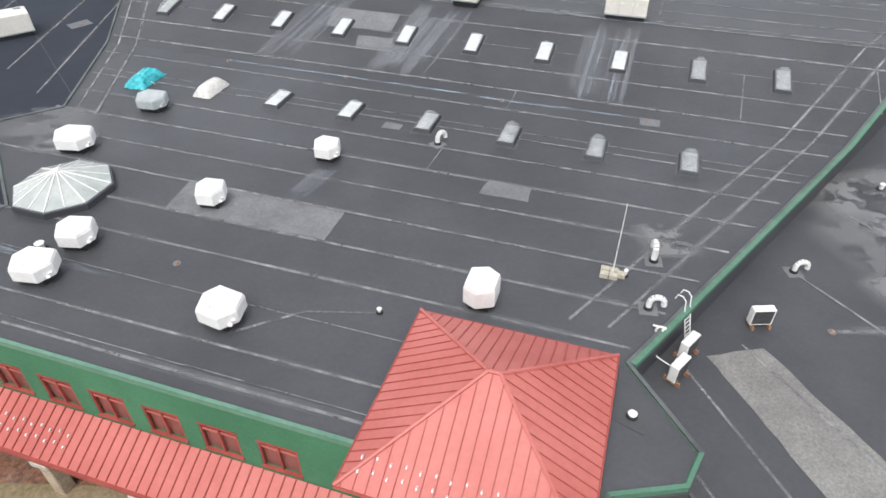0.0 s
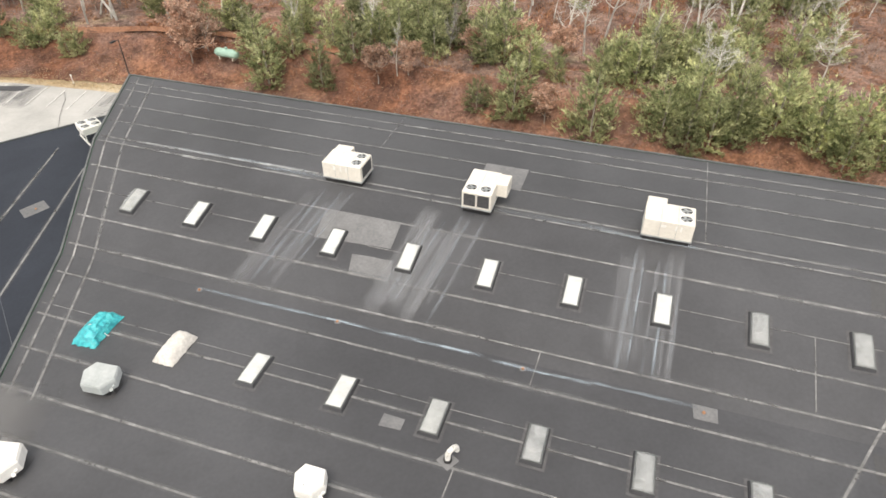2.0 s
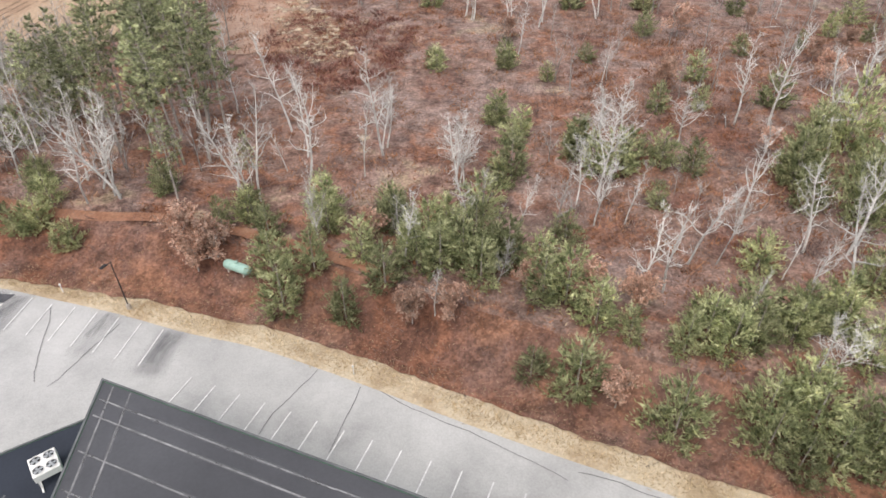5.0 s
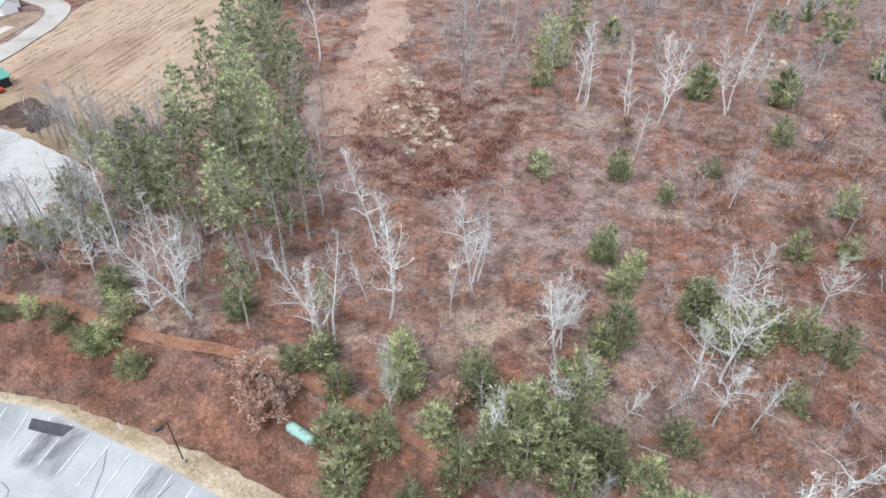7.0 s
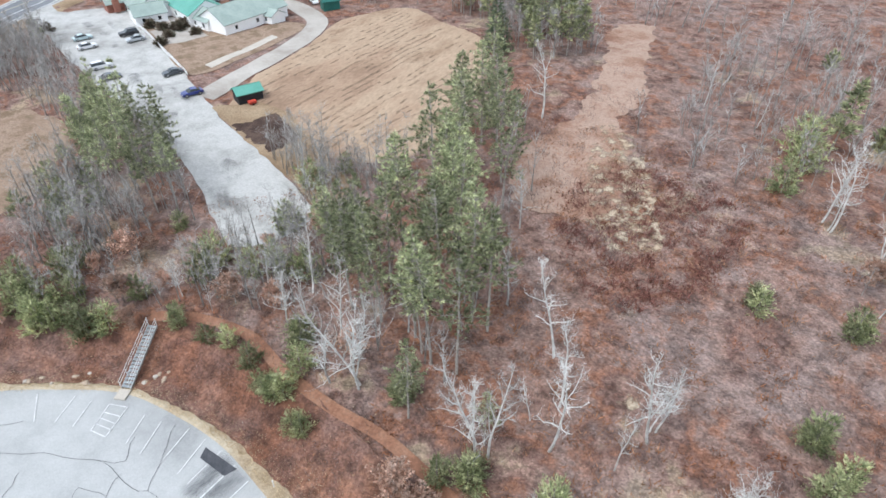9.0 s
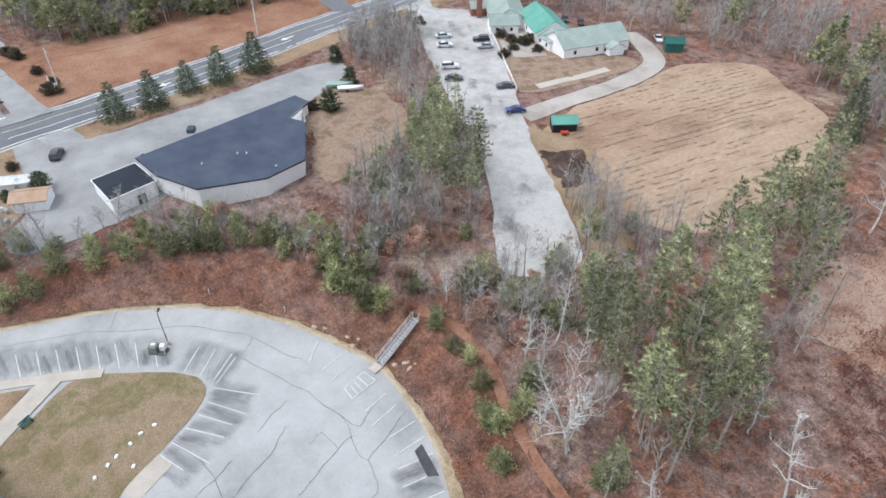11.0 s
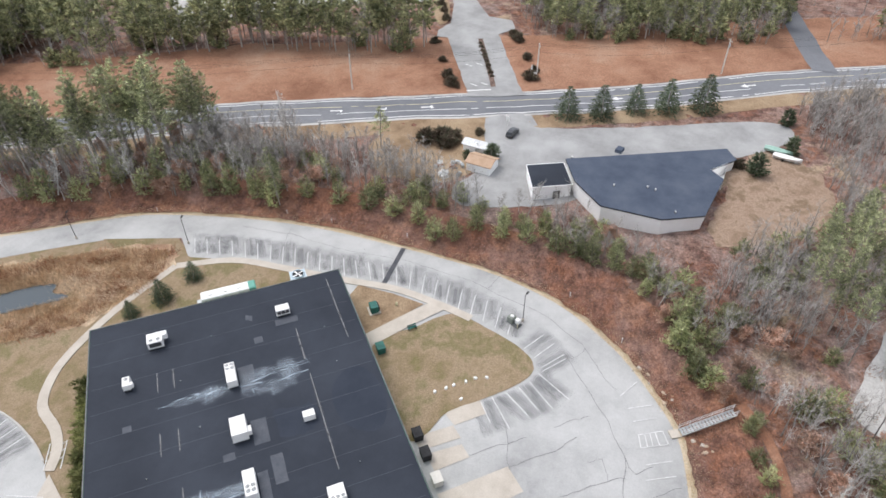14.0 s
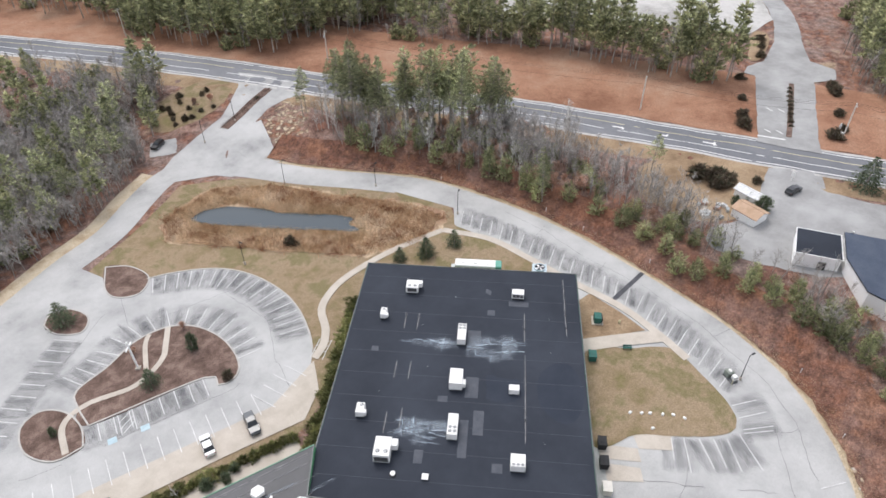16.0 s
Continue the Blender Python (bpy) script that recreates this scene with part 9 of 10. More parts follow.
for x, y in ((-129, 86), (-128.2, 87.6), (-128, 79), (-120.8, 91.5), (-137.6, 69.2)):
    pipe_vent(pose(x, y, 8.4), 0.13, 0.45, label="small white vent pipe on the shingle roof")
part("dormer", Geo().cbox((-143.4, 79.6, 8.7), (1.6, 2.0, 0.9), 0.1, radians(70)), BLUEROOF, yard_b)


def gabled(name, x, y, L, Wd, a, eave, ridge, roof_mat, label, wall_mat=WHITEWALL, z=None, windows=3, cat="house", over=0.35):
    """A pitched-roof house: walls with gables, two roof slopes, doors and windows."""
    gz = float(height(x, y)) if z is None else z
    h = thing(name, pose(x, y, gz, 0, 0, a), label, cat)
    l, w = L / 2, Wd / 2
    g = Geo().add([(-l, -w, -0.5), (l, -w, -0.5), (l, w, -0.5), (-l, w, -0.5), (-l, -w, eave), (l, -w, eave), (l, w, eave), (-l, w, eave), (-l, 0, ridge - 0.05), (l, 0, ridge - 0.05)], [(0, 1, 5, 4), (2, 3, 7, 6), (1, 2, 6, 9, 5), (3, 0, 4, 8, 7)])
    part("wall", g, wall_mat, h)
    k = (ridge - eave) / w
    for s in (-1, 1):
        e1, e2 = (w + over) * s, eave - over * k
        top = [(-l - over, e1, e2), (l + over, e1, e2), (l + over, 0, ridge), (-l - over, 0, ridge)]
        low = [(q[0], q[1], q[2] - 0.16) for q in top]
        part("roof_slope", Geo().add(top + low, [(0, 1, 2, 3) if s < 0 else (3, 2, 1, 0), (7, 6, 5, 4) if s < 0 else (4, 5, 6, 7), (0, 4, 5, 1), (1, 5, 6, 2), (2, 6, 7, 3), (3, 7, 4, 0)]), roof_mat, h)
    part("ridge_cap", Geo().tube((-l - over, 0, ridge), (l + over, 0, ridge), 0.09, 0.09, 5), roof_mat, h)
    for i in range(windows):
        xx = -l + L * (i + 0.5) / windows
        for s in (-1, 1):
            wi = part("window", Geo().box((xx, s * (w + 0.02), eave * 0.52), (0.95, 0.08, 1.15)), WHITE, h)
            part("pane", Geo().box((xx, s * (w + 0.05), eave * 0.52), (0.75, 0.06, 0.95)), CARGLASS, wi)
    return h


gabled("farmhouse", -148.4, 184.6, 20.0, 11.0, 85, 3.1, 6.0, GREYGREEN, "white farm building with a pale grey-green roof")
gabled("porch_wing", -142.0, 188.6, 4.4, 4.4, -5, 2.3, 3.4, GREYGREEN, "small white porch wing of the farm building", windows=1)
gabled("front_wing", -153.6, 177.4, 7.0, 6.0, -5, 2.8, 4.8, GREYGREEN, "white front wing with a grey-green roof", windows=2)
gabled("farm_barn", -163.6, 180.9, 17.5, 10.0, -16, 3.2, 6.0, GREENROOF, "farm barn with a bright sea-green metal roof")
gabled("farm_shop", -178.5, 177.0, 18, 10.5, -24, 3.0, 5.8, GREYGREEN, "white farm shop with a grey-green roof")
gabled("shop_wing", -170.2, 171.4, 8, 6.5, 66, 2.8, 4.8, GREYGREEN, "low shop wing with a grey-green roof", windows=2)
part("chimney", Geo().cbox((0, -3.2, 3.4), (1.6, 1.2, 6.0), 0.05), BRICK, gabled("brick_annex", -185.5, 171.5, 4.5, 4.5, 70, 2.6, 4.0, GREYGREEN, "small brick annex of the farm shop", BRICK, windows=1))
gabled("market_shed", -113.2, 152.6, 5.2, 3.6, 66, 2.3, 3.2, GREENROOF, "open market shed with a sea-green roof", DARK, windows=0, cat="shed")
gabled("far_shed", -135.8, 204.2, 4.6, 3.2, 60, 2.6, 3.6, TEAL, "dark green shed at the field's far edge", TEAL, windows=0, cat="shed")
gabled("garden_shed", -134.8, 48.9, 6.0, 4.6, 75, 2.3, 3.2, TANROOF, "small white shed with a tan shingle roof", windows=0, cat="shed")
gabled("garden_shed", -141.4, 46.2, 6.0, 2.8, 75, 2.1, 2.8, surface("white_metal_roof", [(0.60, 0.61, 0.62), (0.70, 0.70, 0.71)], big=0.5, fine=5, rough=0.6), "narrow shed with a white metal roof", windows=0, cat="shed")
junk = random.Random(8)
for k in range(14):
    x, y = -131.5 + junk.uniform(-4.5, 2.5), 40.5 + junk.uniform(-4, 4)
    t = thing("yard_crate", pose(x, y, float(height(x, y)) + 0.1, 0, 0, junk.uniform(0, 180)), "pale crate lying in the cluttered yard", "crate", "yard clutter")
    part("body", Geo().cbox((0, 0, 0.35), (junk.uniform(0.7, 1.8), junk.uniform(0.6, 1.2), 0.7), 0.06), junk.choice((WHITE, GREYMETAL, WHITE, BEIGE, RUST)), t)
    part("lid", Geo().cbox((0, 0, 0.73), (0.9, 0.7, 0.07), 0.02), GREYMETAL, t)


def boat(x, y, a, mat, label):
    t = thing("covered_boat", pose(x, y, float(height(x, y)) + 0.1, 0, 0, a), label, "boat")
    g = Geo()
    n = 9
    prof = [(-3.2 + 6.4 * i / (n - 1), 1.1 * (1 - (i / (n - 1)) ** 4) * (0.75 + 0.25 * min(1, i / 2))) for i in range(n)]
    pts = []
    for x_, w_ in prof:
        pts += [(x_, -w_, 1.0), (x_, 0, 1.35), (x_, w_, 1.0), (x_, w_ * 0.6, 0.35), (x_, -w_ * 0.6, 0.35)]
    g.add(pts, [(i * 5 + k, i * 5 + (k + 1) % 5, (i + 1) * 5 + (k + 1) % 5, (i + 1) * 5 + k) for i in range(n - 1) for k in range(5)] + [(4, 3, 2, 1, 0)])
    part("hull", g, mat, t)
    part("trailer", Geo().box((0, -0.5, 0.25), (5.6, 0.1, 0.12)).box((0, 0.5, 0.25), (5.6, 0.1, 0.12)), GREYMETAL, t)
    for s in (-0.9, 0.9):
        part("wheel", Geo().tube((-0.8, s - 0.1, 0.25), (-0.8, s + 0.1, 0.25), 0.3, 0.3, 10, True), TYRE, t)


boat(-153.0, 118.2, 70, WHITE, "white boat on a trailer beside the yard")
boat(-155.8, 116.6, 70, TANKGREEN, "boat under a pale green cover")


# ---- vehicles ----
def car_body(L, Wd, zs, kind):
    """Lower body and cabin of a car, as two lofted shells."""
    body, cabin = Geo(), Geo()
    n = 8
    xs = [-1, -0.93, -0.6, -0.25, 0.25, 0.6, 0.9, 1]
    tops = {"car": [0.72, 0.86, 0.92, 0.94, 0.94, 0.90, 0.80, 0.62], "suv": [0.80, 0.98, 1.02, 1.04, 1.04, 1.02, 0.95, 0.70]}[kind]
    pts = []
    for x, t in zip(xs, tops):
        w = Wd / 2 * (0.86 if abs(x) > 0.95 else (0.96 if abs(x) > 0.85 else 1.0))
        X = x * L / 2
        pts += [(X, -w * 0.92, 0.28), (X, -w, 0.55), (X, -w * 0.95, t), (X, w * 0.95, t), (X, w, 0.55), (X, w * 0.92, 0.28)]
    body.add(pts, [(i * 6 + k, (i + 1) * 6 + k, (i + 1) * 6 + (k + 1) % 6, i * 6 + (k + 1) % 6) for i in range(n - 1) for k in range(6)] + [(0, 1, 2, 3, 4, 5), tuple(range(47, 41, -1))])
    if kind == "suv":
        prof = [(-0.93, 0.98), (-0.84, 1.58), (-0.3, 1.68), (0.12, 1.64), (0.42, 1.03)]
    else:
        prof = [(-0.74, 0.90), (-0.46, 1.34), (-0.15, 1.43), (0.1, 1.40), (0.46, 0.93)]
    pts = []
    for i, (x, z) in enumerate(prof):
        w = Wd / 2 * (0.94 if i in (0, 4) else 0.74)
        pts += [(x * L / 2, -w, z), (x * L / 2, w, z)]
    k = len(prof)
    cabin.add(pts, [(2 * i, 2 * i + 2, 2 * i + 3, 2 * i + 1)[::-1] for i in range(k - 1)] + [tuple(2 * i for i in range(k)), tuple(2 * i + 1 for i in range(k - 1, -1, -1))])
    roof = Geo()
    r = [prof[1], prof[2], prof[3]]
    pts = []
    for x, z in r:
        w = Wd / 2 * 0.745
        pts += [(x * L / 2, -w, z + 0.015), (x * L / 2, w, z + 0.015)]
    roof.add(pts, [(0, 2, 3, 1)[::-1], (2, 4, 5, 3)[::-1]])
    return body, cabin, roof


CAR_MESH = {k: car_body(L, w, None, k) for k, L, w in (("car", 4.6, 1.82), ("suv", 4.75, 1.9))}
WHEEL = Geo().tube((0, -0.11, 0), (0, 0.11, 0), 0.33, 0.33, 14, True).mesh("wheel", TYRE)
RIM = Geo().tube((0, -0.118, 0), (0, 0.118, 0), 0.2, 0.2, 10, True).mesh("rim", CHROME)
HEADLAMP = glass_like("clear_lamp_glass", (0.6, 0.6, 0.6), 0.1, 0.6)
TAILLAMP = glass_like("red_lamp_glass", (0.35, 0.02, 0.02), 0.15, 0.6)


def vehicle(x, y, a, kind, colour, z=None, what="parked"):
    gz = (float(height(x, y)) if z is None else z) + 0.12
    c = thing("car" if kind == "car" else "suv", pose(x, y, gz, 0, 0, a), f"{what} {colour} {'saloon car' if kind == 'car' else 'sport utility car'} with dark windows", "car", "parked cars")
    body, cabin, roof = CAR_MESH[kind]
    L, w = (4.6, 1.82) if kind == "car" else (4.75, 1.9)
    paint = CARS[{"pale blue": "pale", "dark grey": "dark"}.get(colour, colour)]
    part("body", body, paint, c)
    part("cabin_glass", cabin, CARGLASS, c)
    part("roof", roof, paint, c)
    for sx in (-0.30, 0.31):
        for sy in (-1, 1):
            wh = part("wheel", WHEEL, None, c)
            wh.matrix_basis = pose(sx * L, sy * (w / 2 - 0.08), 0.33)
            part("rim", RIM, None, wh)
    for sy in (-1, 1):
        part("headlamp", Geo().cbox((L / 2 - 0.06, sy * w * 0.34, 0.66), (0.1, 0.36, 0.14), 0.03), HEADLAMP, c)
        part("tail_lamp", Geo().cbox((-L / 2 + 0.05, sy * w * 0.36, 0.74), (0.08, 0.3, 0.16), 0.03), TAILLAMP, c)
        part("mirror", Geo().cbox((L * 0.17, sy * (w / 2 + 0.09), 0.98), (0.12, 0.2, 0.14), 0.03), paint, c)
    return c


vehicle(-26.9, 6.0, 72, "suv", "dark grey", 0.10)
vehicle(-19.5, 3.8, 252, "car", "white", 0.10)
vehicle(-66.4, -93.2, 28, "suv", "black")
vehicle(-150.8, 53.4, 165, "suv", "black")
for x, y, kind, col, a in ((-172.1, 153.1, "car", "pale blue", 72), (-165.9, 150.3, "car", "white", 72), (-152.6, 145.2, "suv", "white", 68), (-146.3, 143.0, "car", "dark grey", 66), (-122.6, 136.4, "suv", "white", 158), (-165.4, 161.5, "suv", "black", 248), (-160.4, 159.9, "car", "silver", 248), (-136.5, 152.0, "car", "dark grey", 250), (-124.5, 147.4, "car", "blue", 250)):
    vehicle(x, y, a, kind, col)
for x, y, col in ((-172, 190, "black"), (-168.5, 192, "dark grey"), (-164, 194.5, "black"), (-158, 197.5, "silver"), (-143.6, 206, "white"), (-176.5, 187.5, "silver")):
    vehicle(x, y, 330, "car", col)

# shuttle bus behind the wing
bus = thing("shuttle_bus", WING @ pose(-6.0, -20.5, 0.14, 0, 0, 90), "white and green shuttle bus parked behind the wing", "bus")
part("body", Geo().cbox((0, 0, 1.55), (9.6, 2.4, 2.5), 0.16), WHITE, bus)
part("green_nose", Geo().cbox((4.55, 0, 1.56), (1.5, 2.44, 2.54), 0.18), GREENROOF, bus, "green painted end")
part("side_stripe", Geo().box((-0.6, -1.21, 0.9), (8.2, 0.03, 0.5)).box((-0.6, 1.21, 0.9), (8.2, 0.03, 0.5)), TEAL, bus)
part("rear_rack", Geo().box((-5.2, 0, 1.2), (0.9, 2.0, 0.1)), GREYMETAL, bus)
for k in range(3):
    part("roof_vent", Geo().cbox((-3 + 2.6 * k, 0, 2.86), (0.8, 0.8, 0.16), 0.04), WHITE, bus)
for s in (-1, 1):
    for k in range(5):
        part("window", Geo().box((-3.6 + 1.5 * k, s * 1.205, 1.95), (1.15, 0.03, 0.75)), CARGLASS, bus)
    for x in (-2.9, 3.1):
        part("wheel", Geo().tube((x, s * 0.95, 0.35), (x, s * 1.22, 0.35), 0.45, 0.45, 14, True), TYRE, bus)

# ground-mounted cooling unit by the end wall
cool = thing("cooling_unit", WING @ pose(-2.9, -7.3, 0.1), "tall pale blue cooling unit with one broad roof fan", "cooling unit")
PALEBLUE = surface("pale_blue_sheet_metal", [(0.46, 0.55, 0.61), (0.58, 0.66, 0.71)], big=0.8, fine=5.0, grain=0.1, rough=0.5)
part("casing", Geo().cbox((0, 0, 2.45), (2.7, 3.0, 4.9), 0.06), PALEBLUE, cool)
part("louvre", Geo().box((-1.37, 0, 1.6), (0.05, 2.6, 2.2)), COIL, cool)
collar = part("fan_collar", ring(1.08, 1.2, 4.9, 5.2), PALEBLUE, cool)
part("fan_well", disc(1.08, 4.93), DARK, collar)
for k in range(4):
    wing_blade = part("fan_blade", Geo().add([(0.1, -0.09, 0.0), (1.0, -0.24, 0.05), (1.0, 0.2, -0.03), (0.1, 0.1, 0.0)], [(0, 1, 2, 3)]), WHITE, collar)
    wing_blade.matrix_basis = pose(0, 0, 5.06, 0, 0, 90 * k + 30)
for sy in (-1.35, 1.35):
    part("top_rail", Geo().box((0, sy, 4.98), (2.7, 0.16, 0.16)), PALEBLUE, cool)

# ---- small things round the car parks ----
stair = thing("outdoor_stairs", pose(-72.9, 92.6, 0, 0, 0, 24) @ Matrix.Diagonal((0.68, 1, 1, 1)), "pale metal stairs with rails up the embankment", "stairs")
RUN, RISE, NST = 8.2, 3.1, 17
for k in range(NST):
    part("step", Geo().box((0, (k + 0.5) * RUN / NST, 0.25 + (k + 1) * RISE / NST), (1.7, RUN / NST - 0.06, 0.07)), GREYMETAL, stair)
for s in (-0.9, 0.9):
    part("stringer", Geo().add([(s - 0.05, 0, 0.05), (s + 0.05, 0, 0.05), (s + 0.05, RUN, RISE + 0.05), (s - 0.05, RUN, RISE + 0.05), (s - 0.05, 0, 0.4), (s + 0.05, 0, 0.4), (s + 0.05, RUN, RISE + 0.4), (s - 0.05, RUN, RISE + 0.4)], [(0, 1, 5, 4), (2, 3, 7, 6), (4, 5, 6, 7), (0, 4, 7, 3), (1, 2, 6, 5), (3, 2, 1, 0)]), GREYMETAL, stair)
    for zz in (0.75, 1.25):
        part("handrail", Geo().tube((s, -0.2, 0.25 + zz), (s, RUN + 0.2, 0.25 + RISE + zz), 0.045, 0.045, 6), WHITE, stair)
    for k in range(6):
        y = RUN * k / 5
        part("rail_post", Geo().tube((s, y, 0.2 + RISE * k / 5), (s, y, 1.5 + RISE * k / 5), 0.04, 0.04, 5), WHITE, stair)
part("landing", Geo().cbox((0, -0.9, 0.2), (2.2, 1.6, 0.2), 0.03), CONCRETE, stair)


def lamp_post(x, y, a, h=6.5, group="car park lamps"):
    t = thing("street_lamp", pose(x, y, float(height(x, y)) + 0.05, 0, 0, a), "slim dark lamp post with a flat head", "street lamp", group)
    part("base", Geo().tube((0, 0, 0), (0, 0, 0.7), 0.24, 0.22, 10, True), CONCRETE, t)
    part("pole", Geo().tube((0, 0, 0.6), (0, 0, h), 0.075, 0.055, 7), DARK, t)
    part("arm", Geo().tube((0, 0, h - 0.1), (0.6, 0, h + 0.05), 0.04, 0.04, 5), DARK, t)
    part("head", Geo().cbox((0.85, 0, h + 0.04), (0.75, 0.36, 0.14), 0.05), DARK, t)


for x, y, a in ((-97.2, -7.0, 200), (-78.4, -50.8, 200), (-93.0, -31.4, 200), (-51.8, -31.2, 90), (-91.2, 65.4, 160), (-39, 90.9, 250), (-88, -86, 60), (-76, -84, 240)):
    lamp_post(x, y, a)


def marker(x, y, h=1.1):
    t = thing("marker_post", pose(x, y, float(height(x, y)), 0, 0, 0), "short white marker post at the road's edge", "marker post", "road marker posts")
    part("post", Geo().tube((0, 0, 0), (0, 0, h), 0.06, 0.05, 6, True), WHITE, t)
    part("cap", Geo().tube((0, 0, h), (0, 0, h + 0.22), 0.11, 0.09, 6, True), WHITE, t)


for x, y in ((-13.4, 83.3), (-110.2, 37.6), (-112, 9), (-99.8, 73.2), (-90, 83.2), (-111.2, 20), (-105.9, -20), (-47.5, 93)):
    marker(x, y)

tank = thing("propane_tank", pose(-27.7, 94.5, 2.7, 0, 0, -22), "pale green horizontal fuel tank on short legs", "tank")
g = Geo()
prof = [(-1.75, 0.05), (-1.68, 0.32), (-1.5, 0.48), (-1.25, 0.55), (1.25, 0.55), (1.5, 0.48), (1.68, 0.32), (1.75, 0.05)]
for (x0, r0), (x1, r1) in zip(prof, prof[1:]):
    g.tube((x0, 0, 0.75), (x1, 0, 0.75), r0, r1, 14)
part("shell", g, TANKGREEN, tank, smooth=True)
part("dome_cap", Geo().tube((0, 0, 1.25), (0, 0, 1.5), 0.2, 0.18, 10, True), TANKGREEN, tank)
for x in (-1, 1):
    part("leg", Geo().box((x, 0, 0.2), (0.16, 0.8, 0.5)), CONCRETE, tank)

trf = thing("transformer_box", pose(-87.3, 37.9, 0.14, 0, 0, 35), "teal-green electrical transformer cabinet on a pad", "transformer")
part("pad", Geo().cbox((0, 0, 0.08), (2.4, 2.2, 0.16), 0.02), CONCRETE, trf)
part("cabinet", Geo().cbox((0, 0, 0.85), (1.9, 1.4, 1.4), 0.05), TEAL, trf)
part("door", Geo().box((0, -0.72, 0.8), (0.9, 0.04, 1.2)).box((0.46, -0.745, 0.8), (0.03, 0.03, 0.2)), TEAL, trf)
part("cooling_grille", Geo().box((0.0, 0.8, 0.85), (1.6, 0.24, 1.1)), DARK, trf)
hyd = thing("pipe_riser", pose(-89.6, 41.6, 0.14), "small yellow valve riser", "valve")
part("body", Geo().cbox((0, 0, 0.35), (0.5, 0.4, 0.7), 0.05), YELLOW, hyd)
part("cap", Geo().tube((0, 0, 0.7), (0, 0, 0.85), 0.16, 0.1, 8, True), YELLOW, hyd)
for x, y, a in ((-84.4, 46.2, 130),):
    bn = thing("bench", pose(x, y, 0.16, 0, 0, a), "dark green slatted bench beside the walk", "bench")
    for k in range(4):
        part("slat", Geo().box((0, -0.2 + 0.14 * k, 0.45), (1.7, 0.11, 0.05)), TEAL, bn)
    for k in range(2):
        part("slat", Geo().box((0, 0.34, 0.65 + 0.18 * k), (1.7, 0.05, 0.12)), TEAL, bn)
    for s in (-0.7, 0.7):
        part("leg", Geo().box((s, 0.02, 0.22), (0.08, 0.6, 0.44)), DARK, bn)
for x, y, m, lb in ((-78.0, 42.3, TEAL, "teal wheeled bin by the wall"), (-62.5, 53.4, DARK, "black waste container at the loading bay"), (-59.5, 55.5, DARK, "black waste container at the loading bay"), (-55.8, 58.2, BEIGE, "beige cabinet at the wing's wall")):
    bi = thing("waste_container", pose(x, y, 0.16, 0, 0, 35), lb, "bin", "bins by the wing")
    part("body", Geo().box((0, 0, 0.65), (1.7, 1.3, 1.3), 0, 1.08), m, bi)
    part("lid", Geo().cbox((0, 0, 1.36), (1.9, 1.5, 0.12), 0.03), m, bi)
gen = thing("generator_skid", pose(-90.3, 63.9, 0.1, 0, 0, 58), "open skid with white boxes and a dark frame in a stall", "generator")
part("skid", Geo().cbox((0, 0, 0.12), (2.6, 1.4, 0.24), 0.03), COPING, gen)
part("engine_box", Geo().cbox((-0.6, 0, 0.8), (1.3, 1.3, 1.1), 0.08), surface("olive_grey_paint", [(0.16, 0.18, 0.16), (0.22, 0.24, 0.21)], big=1, fine=6), gen)
part("white_box", Geo().cbox((0.6, 0.3, 0.75), (0.8, 0.8, 0.9), 0.05), WHITE, gen)
part("white_box", Geo().cbox((-0.6, 0.1, 1.45), (0.7, 0.5, 0.2), 0.05), WHITE, gen)
part("yellow_post", Geo().tube((1.3, -0.6, 0), (1.3, -0.6, 1.2), 0.08, 0.08, 8, True), YELLOW, gen)

# tall white cross in the island
crs = thing("wooden_cross", pose(-20.6, -21.0, 0.2, 0, 0, 40), "tall weathered white cross in the planted island", "cross")
part("post", Geo().cbox((0, 0, 3.6), (0.3, 0.3, 7.2), 0.03), WHITEWALL, crs)
part("crossbar", Geo().cbox((0, -0.02, 5.9), (2.4, 0.26, 0.3), 0.03), WHITEWALL, crs)
part("base", Geo().cbox((0, 0, 0.15), (0.9, 0.9, 0.4), 0.06), CONCRETE, crs)

# utility poles and wires
POLES = [(-60, -245), (-98, -168), (-131, -93), (-166, 5), (-184, 55), (-199, 107), (-222, 160), (-246, 220)]
tops = []
for x, y in POLES:
    z = float(height(x, y))
    t = thing("utility_pole", pose(x, y, z, 0, 0, 20), "weathered wooden utility pole with a crossarm", "utility pole", "utility poles")
    part("pole", Geo().tube((0, 0, -0.3), (0, 0, 10.5), 0.21, 0.16, 8, True), POLEWOOD, t)
    part("crossarm", Geo().box((0, 0.14, 9.9), (2.4, 0.12, 0.14)), POLEWOOD, t)
    for s in (-1.05, 0, 1.05):
        part("insulator", Geo().tube((s, 0.14, 9.95), (s, 0.14, 10.2), 0.06, 0.04, 6, True), GREYMETAL, t)
    if (x, y) in ((-131, -93), (-199, 107)):
        part("transformer_can", Geo().tube((0.4, -0.1, 8.2), (0.4, -0.1, 9.2), 0.28, 0.28, 10, True), GREYMETAL, t)
    tops.append(Vector((x, y, z + 10.2)))
